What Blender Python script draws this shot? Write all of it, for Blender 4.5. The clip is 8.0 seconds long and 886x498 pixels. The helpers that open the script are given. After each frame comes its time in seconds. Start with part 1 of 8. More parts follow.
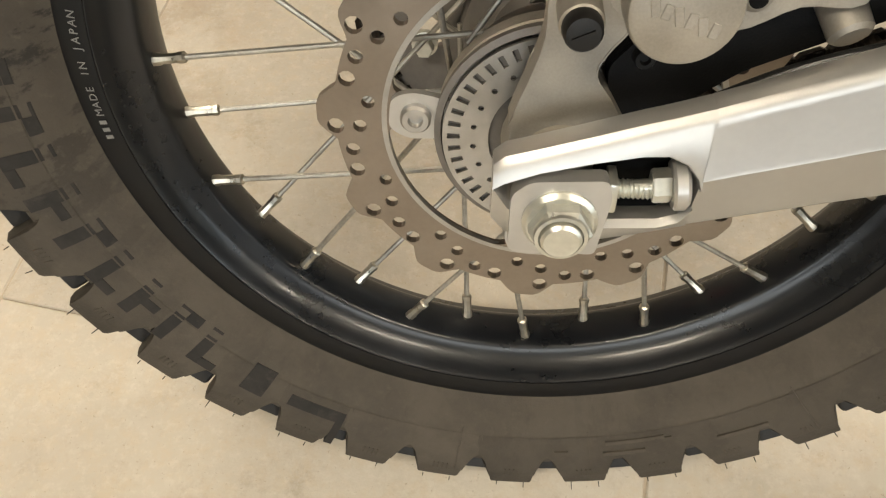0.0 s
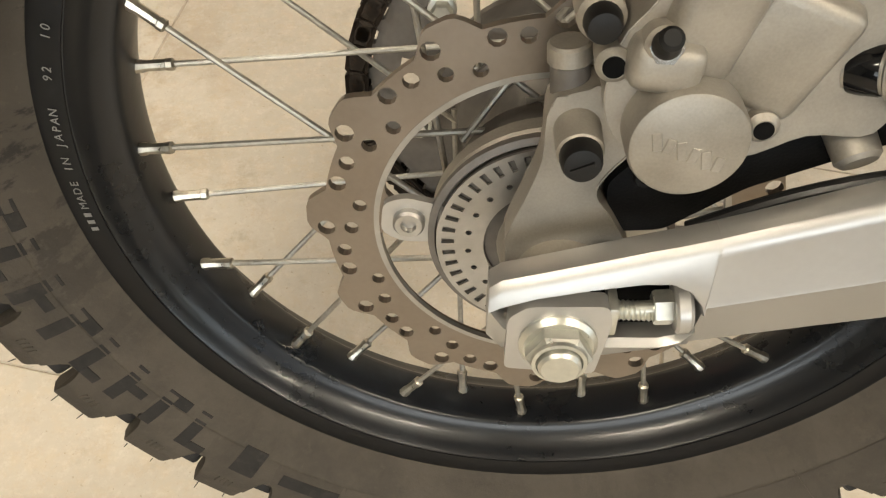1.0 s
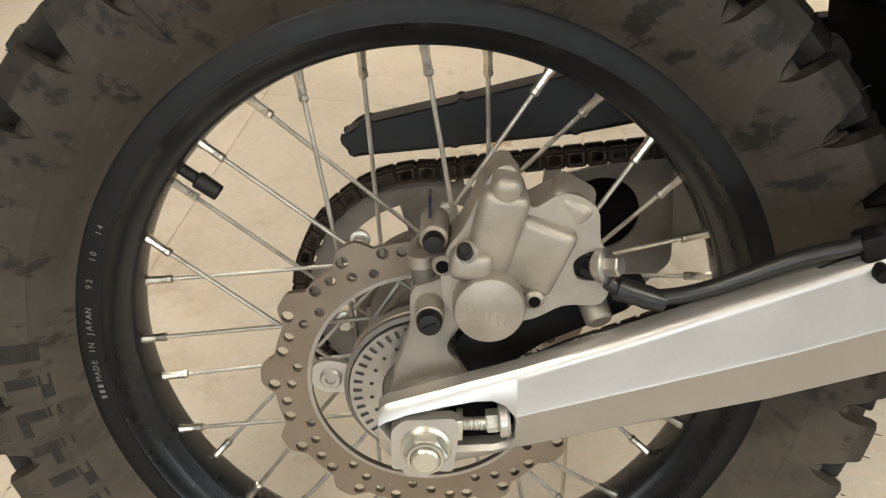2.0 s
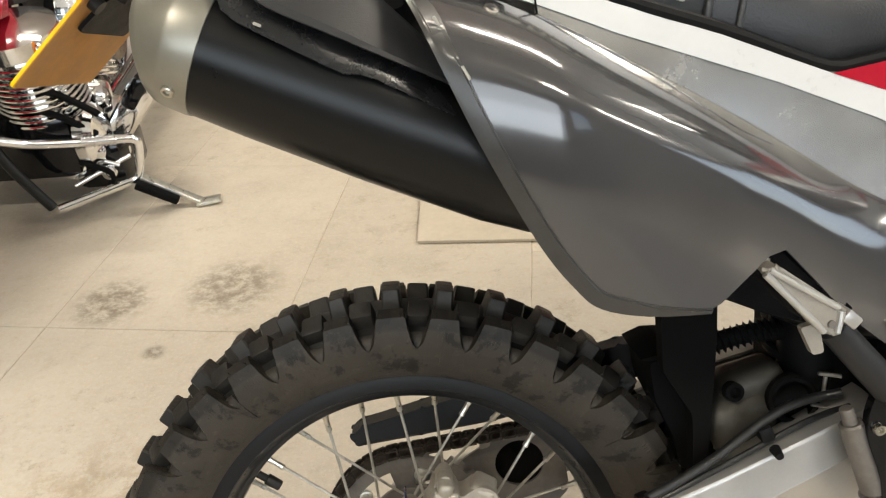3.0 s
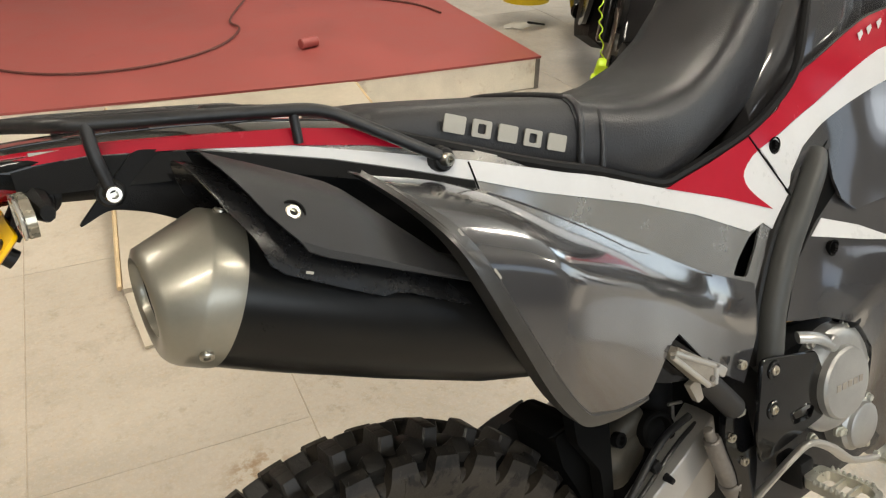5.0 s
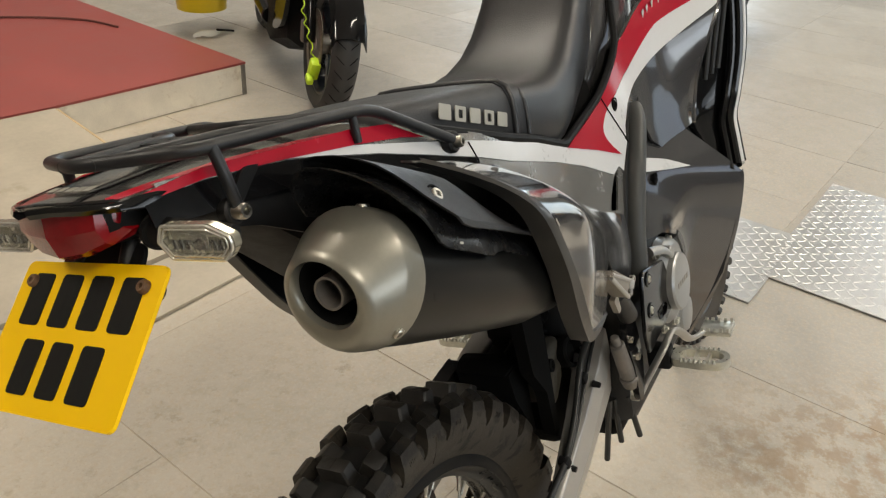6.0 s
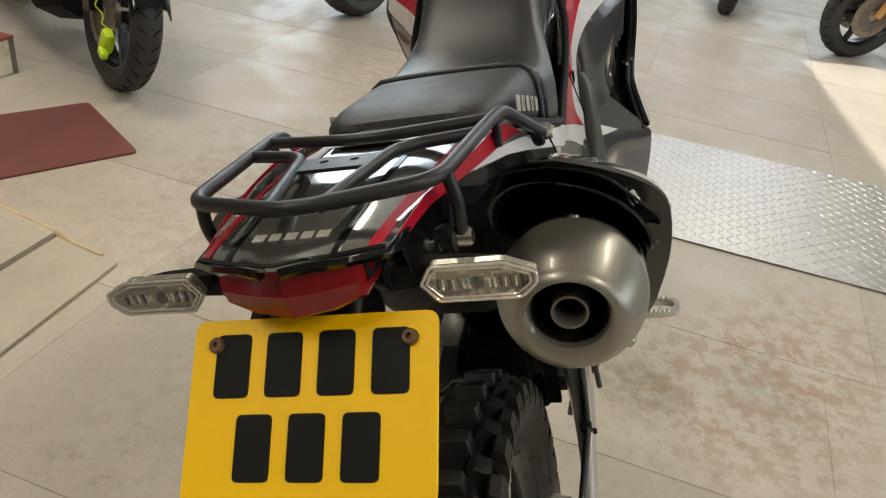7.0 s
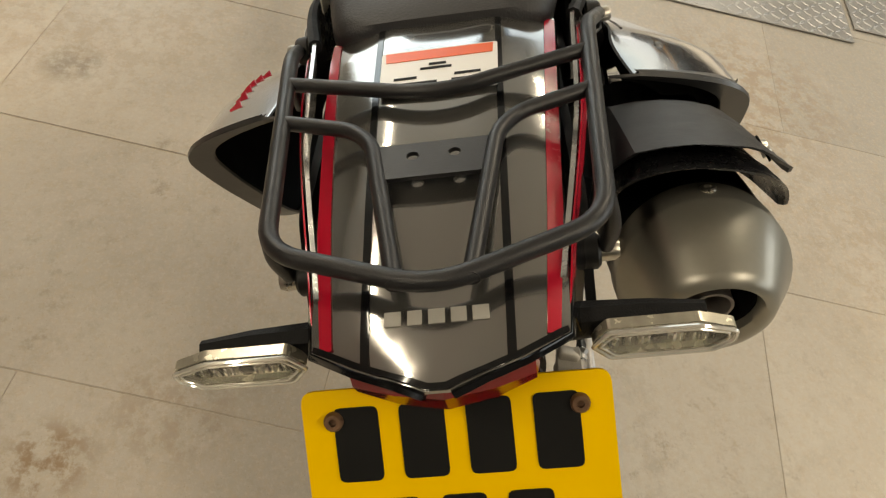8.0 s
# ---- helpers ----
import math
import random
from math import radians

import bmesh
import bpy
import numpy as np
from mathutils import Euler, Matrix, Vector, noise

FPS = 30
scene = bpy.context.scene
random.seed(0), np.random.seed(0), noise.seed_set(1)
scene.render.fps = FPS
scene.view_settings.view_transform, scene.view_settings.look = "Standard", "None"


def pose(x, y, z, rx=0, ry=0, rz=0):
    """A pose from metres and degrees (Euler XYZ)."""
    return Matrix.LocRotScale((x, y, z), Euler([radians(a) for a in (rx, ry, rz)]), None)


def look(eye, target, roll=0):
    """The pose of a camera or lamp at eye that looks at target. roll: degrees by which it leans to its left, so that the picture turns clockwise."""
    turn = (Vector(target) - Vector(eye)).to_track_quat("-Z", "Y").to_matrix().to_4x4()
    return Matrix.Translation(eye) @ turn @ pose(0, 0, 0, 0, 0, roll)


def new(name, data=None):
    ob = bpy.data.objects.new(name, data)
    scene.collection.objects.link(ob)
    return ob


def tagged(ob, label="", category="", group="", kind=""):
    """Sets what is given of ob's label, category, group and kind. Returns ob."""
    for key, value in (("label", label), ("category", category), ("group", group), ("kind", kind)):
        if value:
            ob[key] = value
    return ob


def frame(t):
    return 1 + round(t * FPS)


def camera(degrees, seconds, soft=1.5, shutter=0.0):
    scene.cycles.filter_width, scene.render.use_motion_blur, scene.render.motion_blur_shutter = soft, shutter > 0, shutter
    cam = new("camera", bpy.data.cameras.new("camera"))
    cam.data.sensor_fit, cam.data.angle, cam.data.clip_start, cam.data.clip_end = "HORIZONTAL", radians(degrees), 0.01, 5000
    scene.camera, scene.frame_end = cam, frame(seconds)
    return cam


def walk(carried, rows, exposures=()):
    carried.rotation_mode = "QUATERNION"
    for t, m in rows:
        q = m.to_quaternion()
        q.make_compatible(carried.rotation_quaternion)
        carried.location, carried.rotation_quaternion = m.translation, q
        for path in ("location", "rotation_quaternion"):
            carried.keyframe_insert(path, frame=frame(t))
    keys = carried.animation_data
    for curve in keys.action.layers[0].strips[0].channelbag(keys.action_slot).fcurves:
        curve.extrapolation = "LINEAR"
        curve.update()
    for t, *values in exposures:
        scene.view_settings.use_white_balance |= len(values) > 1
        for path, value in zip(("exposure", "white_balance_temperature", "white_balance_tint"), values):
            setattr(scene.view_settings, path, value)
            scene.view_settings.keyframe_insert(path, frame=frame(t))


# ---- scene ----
LENS = 59.2
cam = camera(LENS, 8.0, soft=1.25)
PATH = [
    (0, (-0.0336, -0.2975, 0.6298), (-0.0736, 0.2069, -0.2328), -1.51),
    (0.5, (-0.0318, -0.2507, 0.6336), (-0.0689, 0.2158, -0.2501), -1.61),
    (1, (-0.0351, -0.2551, 0.6425), (-0.0702, 0.2624, -0.2125), -1.07),
    (1.2, (-0.0251, -0.2610, 0.6617), (-0.0551, 0.3170, -0.1539), -0.39),
    (2.3, (0.0078, -0.4527, 0.8392), (0.0250, 0.3377, 0.2269), 0.56),
    (2.5, (0.0071, -0.4900, 0.9223), (0.0240, 0.3263, 0.3451), -0.38),
    (3, (0.0405, -0.5893, 1.1082), (0.0628, 0.2612, 0.5827), -3.62),
    (3.5, (0.0736, -0.6797, 1.2135), (0.1508, 0.1751, 0.7002), -4.63),
    (4, (0.0339, -0.6962, 1.2497), (0.2336, 0.1380, 0.7357), -2.56),
    (4.5, (-0.0655, -0.5988, 1.2456), (0.2735, 0.1842, 0.7241), -0.22),
    (4.7, (-0.1340, -0.5361, 1.2493), (0.2562, 0.2212, 0.7257), 0.25),
    (5.8, (-0.5119, -0.3135, 1.2738), (0.2224, 0.1422, 0.7708), 3.22),
    (6, (-0.5548, -0.2706, 1.2709), (0.2145, 0.1237, 0.7680), 3.94),
    (6.5, (-0.6233, -0.0917, 1.2613), (0.2101, 0.1467, 0.7626), 4.79),
    (7, (-0.6328, 0.0759, 1.2639), (0.2160, 0.1647, 0.7427), 8.25),
    (7.5, (-0.5557, 0.2160, 1.2876), (0.2265, 0.1865, 0.6653), 11.53),
    (8, (-0.4379, 0.2737, 1.3195), (0.1844, 0.1288, 0.5502), 15.70),
]
walk(cam, [(t, look(eye, target, roll)) for t, eye, target, roll in PATH],
     exposures=[(0.0, 0.99, 7100, 8), (1.2, 1.02, 7050, 8), (2.5, 1.02, 6600, 8), (3.5, 1.04, 6550, 8), (4.7, 0.96, 6600, 8), (5.8, 0.58, 6650, 8), (6.5, 0.37, 6600, 8), (7.5, 0.27, 6900, 8), (8.0, 0.33, 7450, 8)])

# ---------------------------------------------------------------- light
world = bpy.data.worlds.new("world")
scene.world = world
world.use_nodes = True
wn = world.node_tree.nodes
sky = wn.new("ShaderNodeTexSky")
sky.sky_type = 'NISHITA'
sky.sun_disc = False
sky.sun_elevation = radians(38.6)
sky.sun_rotation = radians(168)
world.node_tree.links.new(sky.outputs[0], wn["Background"].inputs[0])
wn["Background"].inputs[1].default_value = 0.10

sun = new("sun", bpy.data.lights.new("sun", 'SUN'))
sun.data.energy, sun.data.angle, sun.data.color = 5.0, radians(0.5), (1.0, 0.95, 0.88)
sun.matrix_world = look((5.8, -11.2, 7.98), (3.8, -1.4, 0.0))


def area(name, eye, target, w, h, watts, color):
    ob = new(name, bpy.data.lights.new(name, 'AREA'))
    ob.data.shape, ob.data.size, ob.data.size_y = 'RECTANGLE', w, h
    ob.data.energy, ob.data.color = watts, color
    ob.matrix_world = look(eye, target)
    return ob


# daylight through the two big door openings and the side windows, and four rows of ceiling tubes
area("door_daylight", (8.9, -2.6, 1.7), (0, -1.0, 1.0), 3.2, 3.2, 40, (0.80, 0.90, 1.0))
area("door_daylight", (8.9, 2.6, 1.7), (0, 1.5, 1.0), 3.4, 3.2, 105, (0.74, 0.87, 1.0))
area("window_daylight", (-0.5, -4.9, 2.3), (-0.3, 0, 0.6), 5.0, 1.5, 54, (0.86, 0.93, 1.0))
TUBES = [(x, y) for x in (-1.6, 2.2, 5.8) for y in (-1.7, 2.4)]
for tx, ty in TUBES:
    area("tube_light", (tx, ty, 3.58), (tx, ty, 0), 1.5, 0.20, 39, (1.0, 0.92, 0.80))


# ---------------------------------------------------------------- materials
def mat(name, col, rough=0.5, metal=0.0, var=0.12, scale=20.0, fine=180.0, bump=0.0, coat=0.0, spec=0.5, tint=None, patch=0.0, rvar=0.08, rand=0.0, trans=0.0, ior=1.45, emit=0.0):
    """Principled surface with a coarse and a fine variation of colour, gloss and relief; tint and patch add stains of another colour."""
    m = bpy.data.materials.new(name)
    m.use_nodes = True
    nt = m.node_tree
    N, L = nt.nodes, nt.links
    b = N["Principled BSDF"]
    tc = N.new("ShaderNodeTexCoord")
    n1, n2 = N.new("ShaderNodeTexNoise"), N.new("ShaderNodeTexNoise")
    n1.inputs["Scale"].default_value, n1.inputs["Detail"].default_value = scale, 6
    n2.inputs["Scale"].default_value, n2.inputs["Detail"].default_value = fine, 4
    L.new(tc.outputs["Object"], n1.inputs["Vector"])
    L.new(tc.outputs["Object"], n2.inputs["Vector"])
    add = N.new("ShaderNodeMath")
    add.operation = 'MULTIPLY_ADD'
    add.inputs[1].default_value = 0.4
    L.new(n2.outputs[0], add.inputs[0])
    L.new(n1.outputs[0], add.inputs[2])
    mr = N.new("ShaderNodeMapRange")
    mr.inputs[1].default_value, mr.inputs[2].default_value = 0.4, 1.0
    mr.inputs[3].default_value, mr.inputs[4].default_value = 1 - var, 1 + var
    L.new(add.outputs[0], mr.inputs[0])
    last = mr.outputs[0]
    if rand:
        oi = N.new("ShaderNodeObjectInfo")
        rr = N.new("ShaderNodeMapRange")
        rr.inputs[3].default_value, rr.inputs[4].default_value = 1 - rand, 1 + rand
        mu = N.new("ShaderNodeMath")
        mu.operation = 'MULTIPLY'
        L.new(oi.outputs["Random"], rr.inputs[0])
        L.new(rr.outputs[0], mu.inputs[0])
        L.new(last, mu.inputs[1])
        last = mu.outputs[0]
    vm = N.new("ShaderNodeVectorMath")
    vm.operation = 'SCALE'
    vm.inputs[0].default_value = col
    L.new(last, vm.inputs["Scale"])
    colour = vm.outputs[0]
    if tint:
        n3 = N.new("ShaderNodeTexNoise")
        n3.inputs["Scale"].default_value, n3.inputs["Detail"].default_value, n3.inputs["Roughness"].default_value = scale * 0.55, 9, 0.68
        L.new(tc.outputs["Object"], n3.inputs["Vector"])
        ra = N.new("ShaderNodeMapRange")
        ra.inputs[1].default_value, ra.inputs[2].default_value = 0.63 - patch * 0.2, 0.78 - patch * 0.2
        ra.inputs[4].default_value = 0.85
        L.new(n3.outputs[0], ra.inputs[0])
        mx = N.new("ShaderNodeMix")
        mx.data_type = 'RGBA'
        mx.inputs[7].default_value = (*tint, 1)
        L.new(ra.outputs[0], mx.inputs[0])
        L.new(colour, mx.inputs[6])
        colour = mx.outputs[2]
    L.new(colour, b.inputs["Base Color"])
    r = N.new("ShaderNodeMapRange")
    r.inputs[1].default_value, r.inputs[2].default_value = 0.4, 1.0
    r.inputs[3].default_value, r.inputs[4].default_value = max(0.02, rough - rvar), min(1, rough + rvar)
    L.new(add.outputs[0], r.inputs[0])
    L.new(r.outputs[0], b.inputs["Roughness"])
    b.inputs["Metallic"].default_value = metal
    b.inputs["Specular IOR Level"].default_value = spec
    b.inputs["Coat Weight"].default_value = coat
    b.inputs["Coat Roughness"].default_value = 0.07
    if trans:
        b.inputs["Transmission Weight"].default_value = trans
        b.inputs["IOR"].default_value = ior
    if emit:
        b.inputs["Emission Color"].default_value = (*col, 1)
        b.inputs["Emission Strength"].default_value = emit
    if bump:
        bp = N.new("ShaderNodeBump")
        bp.inputs["Strength"].default_value = bump
        bp.inputs["Distance"].default_value = 0.002
        L.new(n2.outputs[0], bp.inputs["Height"])
        L.new(bp.outputs[0], b.inputs["Normal"])
    return m


def tyre_rubber():
    """Dusty tyre rubber: thick brown dust low on the wheel, thinner above, with dark washed streaks that run towards the rim."""
    m = bpy.data.materials.new("tyre_rubber")
    m.use_nodes = True
    N, L = m.node_tree.nodes, m.node_tree.links
    b = N["Principled BSDF"]
    geo = N.new("ShaderNodeNewGeometry")
    info = N.new("ShaderNodeObjectInfo")
    sep = N.new("ShaderNodeSeparateXYZ")
    L.new(geo.outputs["Position"], sep.inputs[0])

    def op(kind, x, y=0.0, z=0.0):
        q = N.new("ShaderNodeMath")
        q.operation = kind
        for k, v in enumerate((x, y, z)):
            if isinstance(v, (int, float)):
                q.inputs[k].default_value = v
            else:
                L.new(v, q.inputs[k])
        return q.outputs[0]

    def ramp(src, lo, hi, a, c):
        r = N.new("ShaderNodeMapRange")
        r.interpolation_type = 'SMOOTHSTEP'
        for k, v in ((1, lo), (2, hi), (3, a), (4, c)):
            r.inputs[k].default_value = v
        L.new(src, r.inputs[0])
        return r.outputs[0]

    def nz(vec, scale, detail, rough=0.6):
        n = N.new("ShaderNodeTexNoise")
        n.inputs["Scale"].default_value, n.inputs["Detail"].default_value, n.inputs["Roughness"].default_value = scale, detail, rough
        L.new(vec, n.inputs["Vector"])
        return n.outputs[0]

    def mix(f, x, y):
        q = N.new("ShaderNodeMix")
        q.data_type = 'RGBA'
        L.new(f, q.inputs[0])
        for k, v in ((6, x), (7, y)):
            if isinstance(v, tuple):
                q.inputs[k].default_value = (*v, 1)
            else:
                L.new(v, q.inputs[k])
        return q.outputs[2]

    h = op('SUBTRACT', sep.outputs[2], 0.3424)
    ang = op('ARCTAN2', h, sep.outputs[0])
    rad = op('SQRT', op('ADD', op('MULTIPLY', h, h), op('MULTIPLY', sep.outputs[0], sep.outputs[0])))
    polar = N.new("ShaderNodeCombineXYZ")
    L.new(op('MULTIPLY', ang, 11.0), polar.inputs[0])
    L.new(op('MULTIPLY', rad, 26.0), polar.inputs[1])
    dust = op('MULTIPLY', ramp(h, -0.17, 0.16, 1.0, 0.50), ramp(nz(geo.outputs["Position"], 20.0, 8, 0.7), 0.30, 0.62, 0.62, 1.0))
    cap = op('MULTIPLY', ramp(op('SQRT', op('ADD', op('MULTIPLY', op('MULTIPLY', h, h), 1.103), op('MULTIPLY', sep.outputs[0], sep.outputs[0]))), 0.3005, 0.3045, 0.0, 0.72), ramp(h, -0.14, 0.02, 0.25, 1.0))
    dust = op('MULTIPLY', dust, op('SUBTRACT', 1.0, cap))
    col = mix(dust, (0.0125, 0.0108, 0.009), (0.073, 0.0620, 0.0495))
    streak = op('MULTIPLY', ramp(nz(polar.outputs[0], 1.0, 6, 0.65), 0.54, 0.60, 0.0, 0.85), ramp(h, -0.12, 0.05, 0.10, 1.0))
    col = mix(streak, col, (0.011, 0.010, 0.009))
    col = mix(ramp(nz(geo.outputs["Position"], 120.0, 5, 0.7), 0.56, 0.70, 0.0, 0.35), col, (0.085, 0.072, 0.057))
    tone = N.new("ShaderNodeVectorMath")
    tone.operation = 'SCALE'
    L.new(col, tone.inputs[0])
    L.new(ramp(info.outputs["Random"], 0.0, 1.0, 0.90, 1.12), tone.inputs["Scale"])
    L.new(tone.outputs[0], b.inputs["Base Color"])
    L.new(ramp(dust, 0.2, 0.9, 0.50, 0.85), b.inputs["Roughness"])
    b.inputs["Specular IOR Level"].default_value = 0.3
    bp = N.new("ShaderNodeBump")
    bp.inputs["Strength"].default_value, bp.inputs["Distance"].default_value = 0.35, 0.0015
    L.new(nz(geo.outputs["Position"], 180.0, 5, 0.7), bp.inputs["Height"])
    L.new(bp.outputs[0], b.inputs["Normal"])
    return m


M_RUBBER = tyre_rubber()
M_KNOB = mat("knob_rubber", (0.0150, 0.0132, 0.0112), 0.50, var=0.35, scale=25, fine=200, bump=0.3, rand=0.30, tint=(0.040, 0.034, 0.027), patch=0.12, spec=0.45, rvar=0.14)
M_PRINT = mat("worn_rubber_print", (0.019, 0.017, 0.0155), 0.7, var=0.5, scale=70, fine=260, tint=(0.052, 0.0445, 0.0365), patch=0.35, spec=0.3)
# orange-brown with dark smears: light through the plate, put into its colour
M_PLBACK = mat("plate_back", (0.50, 0.24, 0.055), 0.6, var=0.25, scale=14, fine=90, tint=(0.035, 0.025, 0.015), patch=0.25)
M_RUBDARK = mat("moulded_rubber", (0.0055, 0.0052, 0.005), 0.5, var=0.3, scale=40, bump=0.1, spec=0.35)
# tint: faint dust, coloured with the bluish sheen of reflections
M_RIM = mat("black_anodised", (0.0075, 0.0086, 0.0108), 0.30, var=0.35, scale=14, fine=120, coat=0.15, rvar=0.09, tint=(0.026, 0.030, 0.036), patch=0.30, bump=0.05)
M_RIMFLAT = mat("satin_black_rim", (0.006, 0.006, 0.0065), 0.45, spec=0.25, var=0.25, scale=30, rvar=0.1)
M_SPOKE = mat("galvanised_wire", (0.44, 0.42, 0.375), 0.48, 0.9, var=0.35, scale=60, fine=400, bump=0.3, tint=(0.28, 0.25, 0.20), patch=0.25)
M_NIPPLE = mat("nickel_nipple", (0.62, 0.58, 0.50), 0.33, 1.0, var=0.3, scale=90, tint=(0.28, 0.23, 0.15), patch=0.1)
M_DISC = mat("brake_disc_steel", (0.275, 0.232, 0.192), 0.38, 0.9, var=0.14, scale=30, fine=300, rvar=0.1, tint=(0.24, 0.18, 0.14), patch=0.0)
M_STEEL = mat("dull_steel", (0.44, 0.425, 0.40), 0.38, 0.95, var=0.2, scale=40, bump=0.05, tint=(0.30, 0.26, 0.21), patch=0.0)
M_ZINC = mat("zinc_plate", (0.62, 0.615, 0.555), 0.32, 0.85, var=0.18, scale=60, fine=350, tint=(0.66, 0.63, 0.44), patch=0.05)
M_CHROME = mat("chrome", (0.82, 0.82, 0.82), 0.10, 1.0, var=0.08, scale=30)
M_ALU = mat("brushed_aluminium", (0.52, 0.507, 0.485), 0.38, 0.75, var=0.08, scale=16, fine=300, rvar=0.08, bump=0.03)
M_CAST = mat("cast_aluminium", (0.36, 0.33, 0.285), 0.48, 0.6, var=0.22, scale=45, fine=900, bump=0.07)
M_CASTD = mat("dirty_cast", (0.17, 0.155, 0.14), 0.55, 0.5, var=0.3, scale=30, bump=0.2, tint=(0.10, 0.08, 0.06), patch=0.1)
M_CABLE = mat("dusty_cable", (0.13, 0.045, 0.035), 0.6, var=0.3, scale=30)
M_LINK = mat("oily_cast_linkage", (0.060, 0.054, 0.043), 0.5, 0.3, var=0.3, scale=30, bump=0.2, tint=(0.03, 0.026, 0.02), patch=0.2)
M_ENGINE = mat("engine_silver_paint", (0.36, 0.36, 0.35), 0.38, 0.6, var=0.12, scale=40, fine=500, bump=0.1)
M_MUFEND = mat("muffler_cap_metal", (0.262, 0.249, 0.210), 0.38, 0.68, var=0.08, scale=14, fine=260, rvar=0.03, coat=0.30, bump=0.02)
M_MUFBODY = mat("matt_black_heat_paint", (0.0040, 0.0040, 0.0040), 0.30, spec=0.27, var=0.1, scale=20, fine=600, bump=0.03, rvar=0.03)
M_PLAST = mat("textured_black_plastic", (0.0060, 0.0060, 0.0064), 0.55, spec=0.16, var=0.15, scale=40, fine=900, bump=0.22)
M_SPAR = mat("satin_grey_spar", (0.056, 0.057, 0.055), 0.46, var=0.12, scale=30, fine=500, spec=0.35)
M_PLASTG = mat("dark_grey_plastic", (0.020, 0.020, 0.021), 0.46, spec=0.3, var=0.12, scale=40, fine=900, bump=0.2)
M_GLOSSB = mat("gloss_black_plastic", (0.004, 0.004, 0.0045), 0.10, var=0.2, scale=20, spec=0.28, coat=0.12, rvar=0.04)
M_GREY = mat("gloss_grey_paint", (0.054, 0.053, 0.0555), 0.16, 0.25, spec=0.5, var=0.08, scale=10, fine=900, coat=1.0, rvar=0.03)
M_TAILGREY = mat("tail_metallic_grey", (0.255, 0.245, 0.225), 0.12, 0.85, var=0.06, scale=10, fine=900, coat=0.8, rvar=0.03)
M_LIP = mat("grey_panel_lip", (0.036, 0.035, 0.0335), 0.36, 0.1, var=0.2, scale=40, fine=500, bump=0.05, coat=0.12)
M_WHITE = mat("white_graphic", (0.62, 0.62, 0.625), 0.32, var=0.04, spec=0.4, coat=0.3)
M_SILVER = mat("silver_graphic", (0.44, 0.43, 0.41), 0.24, 0.80, var=0.05, spec=0.4, coat=0.5)
M_RED = mat("red_graphic", (0.38, 0.006, 0.022), 0.22, var=0.06, coat=0.12, spec=0.35)
M_SEAT = mat("seat_vinyl", (0.022, 0.0225, 0.025), 0.34, var=0.12, scale=30, fine=520, bump=0.30, rvar=0.06)
M_SEATGREY = mat("seat_grip_vinyl", (0.024, 0.024, 0.026), 0.50, var=0.12, scale=30, fine=520, bump=0.3)
M_LETTER = mat("pale_print", (0.36, 0.345, 0.305), 0.5, var=0.06)
M_FAINT = mat("worn_stamped_print", (0.16, 0.16, 0.155), 0.5, var=0.2)
M_RACK = mat("powder_coat_black", (0.011, 0.011, 0.012), 0.40, var=0.15, scale=60, fine=900, bump=0.15)
M_BOLT = mat("stainless_bolt", (0.48, 0.455, 0.40), 0.30, 1.0, var=0.2, scale=120)
# near-black for matt black parts and for painted shade in gaps and openings
M_BLACK = mat("matt_black_and_shade", (0.004, 0.004, 0.004), 0.85, var=0.2, spec=0.1)
M_YPLATE = mat("yellow_reflective_plate", (1.0, 0.60, 0.0), 0.45, var=0.03, scale=8, spec=0.3)
M_INK = mat("black_ink", (0.007, 0.007, 0.0065), 0.6, var=0.15, spec=0.2)
M_LENSRED = mat("red_lens", (0.19, 0.002, 0.005), 0.20, var=0.2, scale=60, spec=0.35, coat=0.25)
M_CLEAR = mat("clear_lens", (0.95, 0.95, 0.92), 0.03, rvar=0.01, var=0.02, trans=0.97, ior=1.12)
M_REFLECT = mat("lamp_reflector", (0.40, 0.375, 0.30), 0.24, 0.6, var=0.2, scale=90)
M_LAMPDARK = mat("dark_lamp_detail", (0.07, 0.062, 0.05), 0.25, 0.4, var=0.2, scale=90)
M_LENSRIM = mat("clear_lens_border", (0.66, 0.64, 0.58), 0.10, 0.6, var=0.1, scale=90, coat=0.8)
M_GUARD = mat("satin_black_guard", (0.0080, 0.0080, 0.0085), 0.27, spec=0.45, var=0.15, scale=60, fine=500, rvar=0.04, bump=0.04)
M_WARN = mat("white_label", (0.78, 0.77, 0.74), 0.35, var=0.03)
M_ORANGE = mat("orange_label", (0.80, 0.13, 0.03), 0.35, var=0.05)
M_CHAIN = mat("rusty_chain", (0.038, 0.029, 0.022), 0.6, 0.6, var=0.5, scale=60, bump=0.3, tint=(0.16, 0.07, 0.03), patch=0.1)
M_RUST = mat("rusty_screw", (0.16, 0.09, 0.05), 0.6, 0.5, var=0.4, scale=120, bump=0.2)


BROWN = [(0.10, 0.70, 0.10, 0.85), (1.00, -0.55, 0.50, 0.55), (1.32, -0.85, 0.45, 0.45), (1.35, 0.95, 0.65, 0.26), (1.85, 1.05, 0.45, 0.24), (0.70, -1.20, 0.45, 0.30), (-0.55, 0.35, 0.35, 0.40), (0.20, 0.53, 0.16, 0.35), (2.9, 0.6, 0.8, 0.35)]  # place, reach and strength of brown dirt


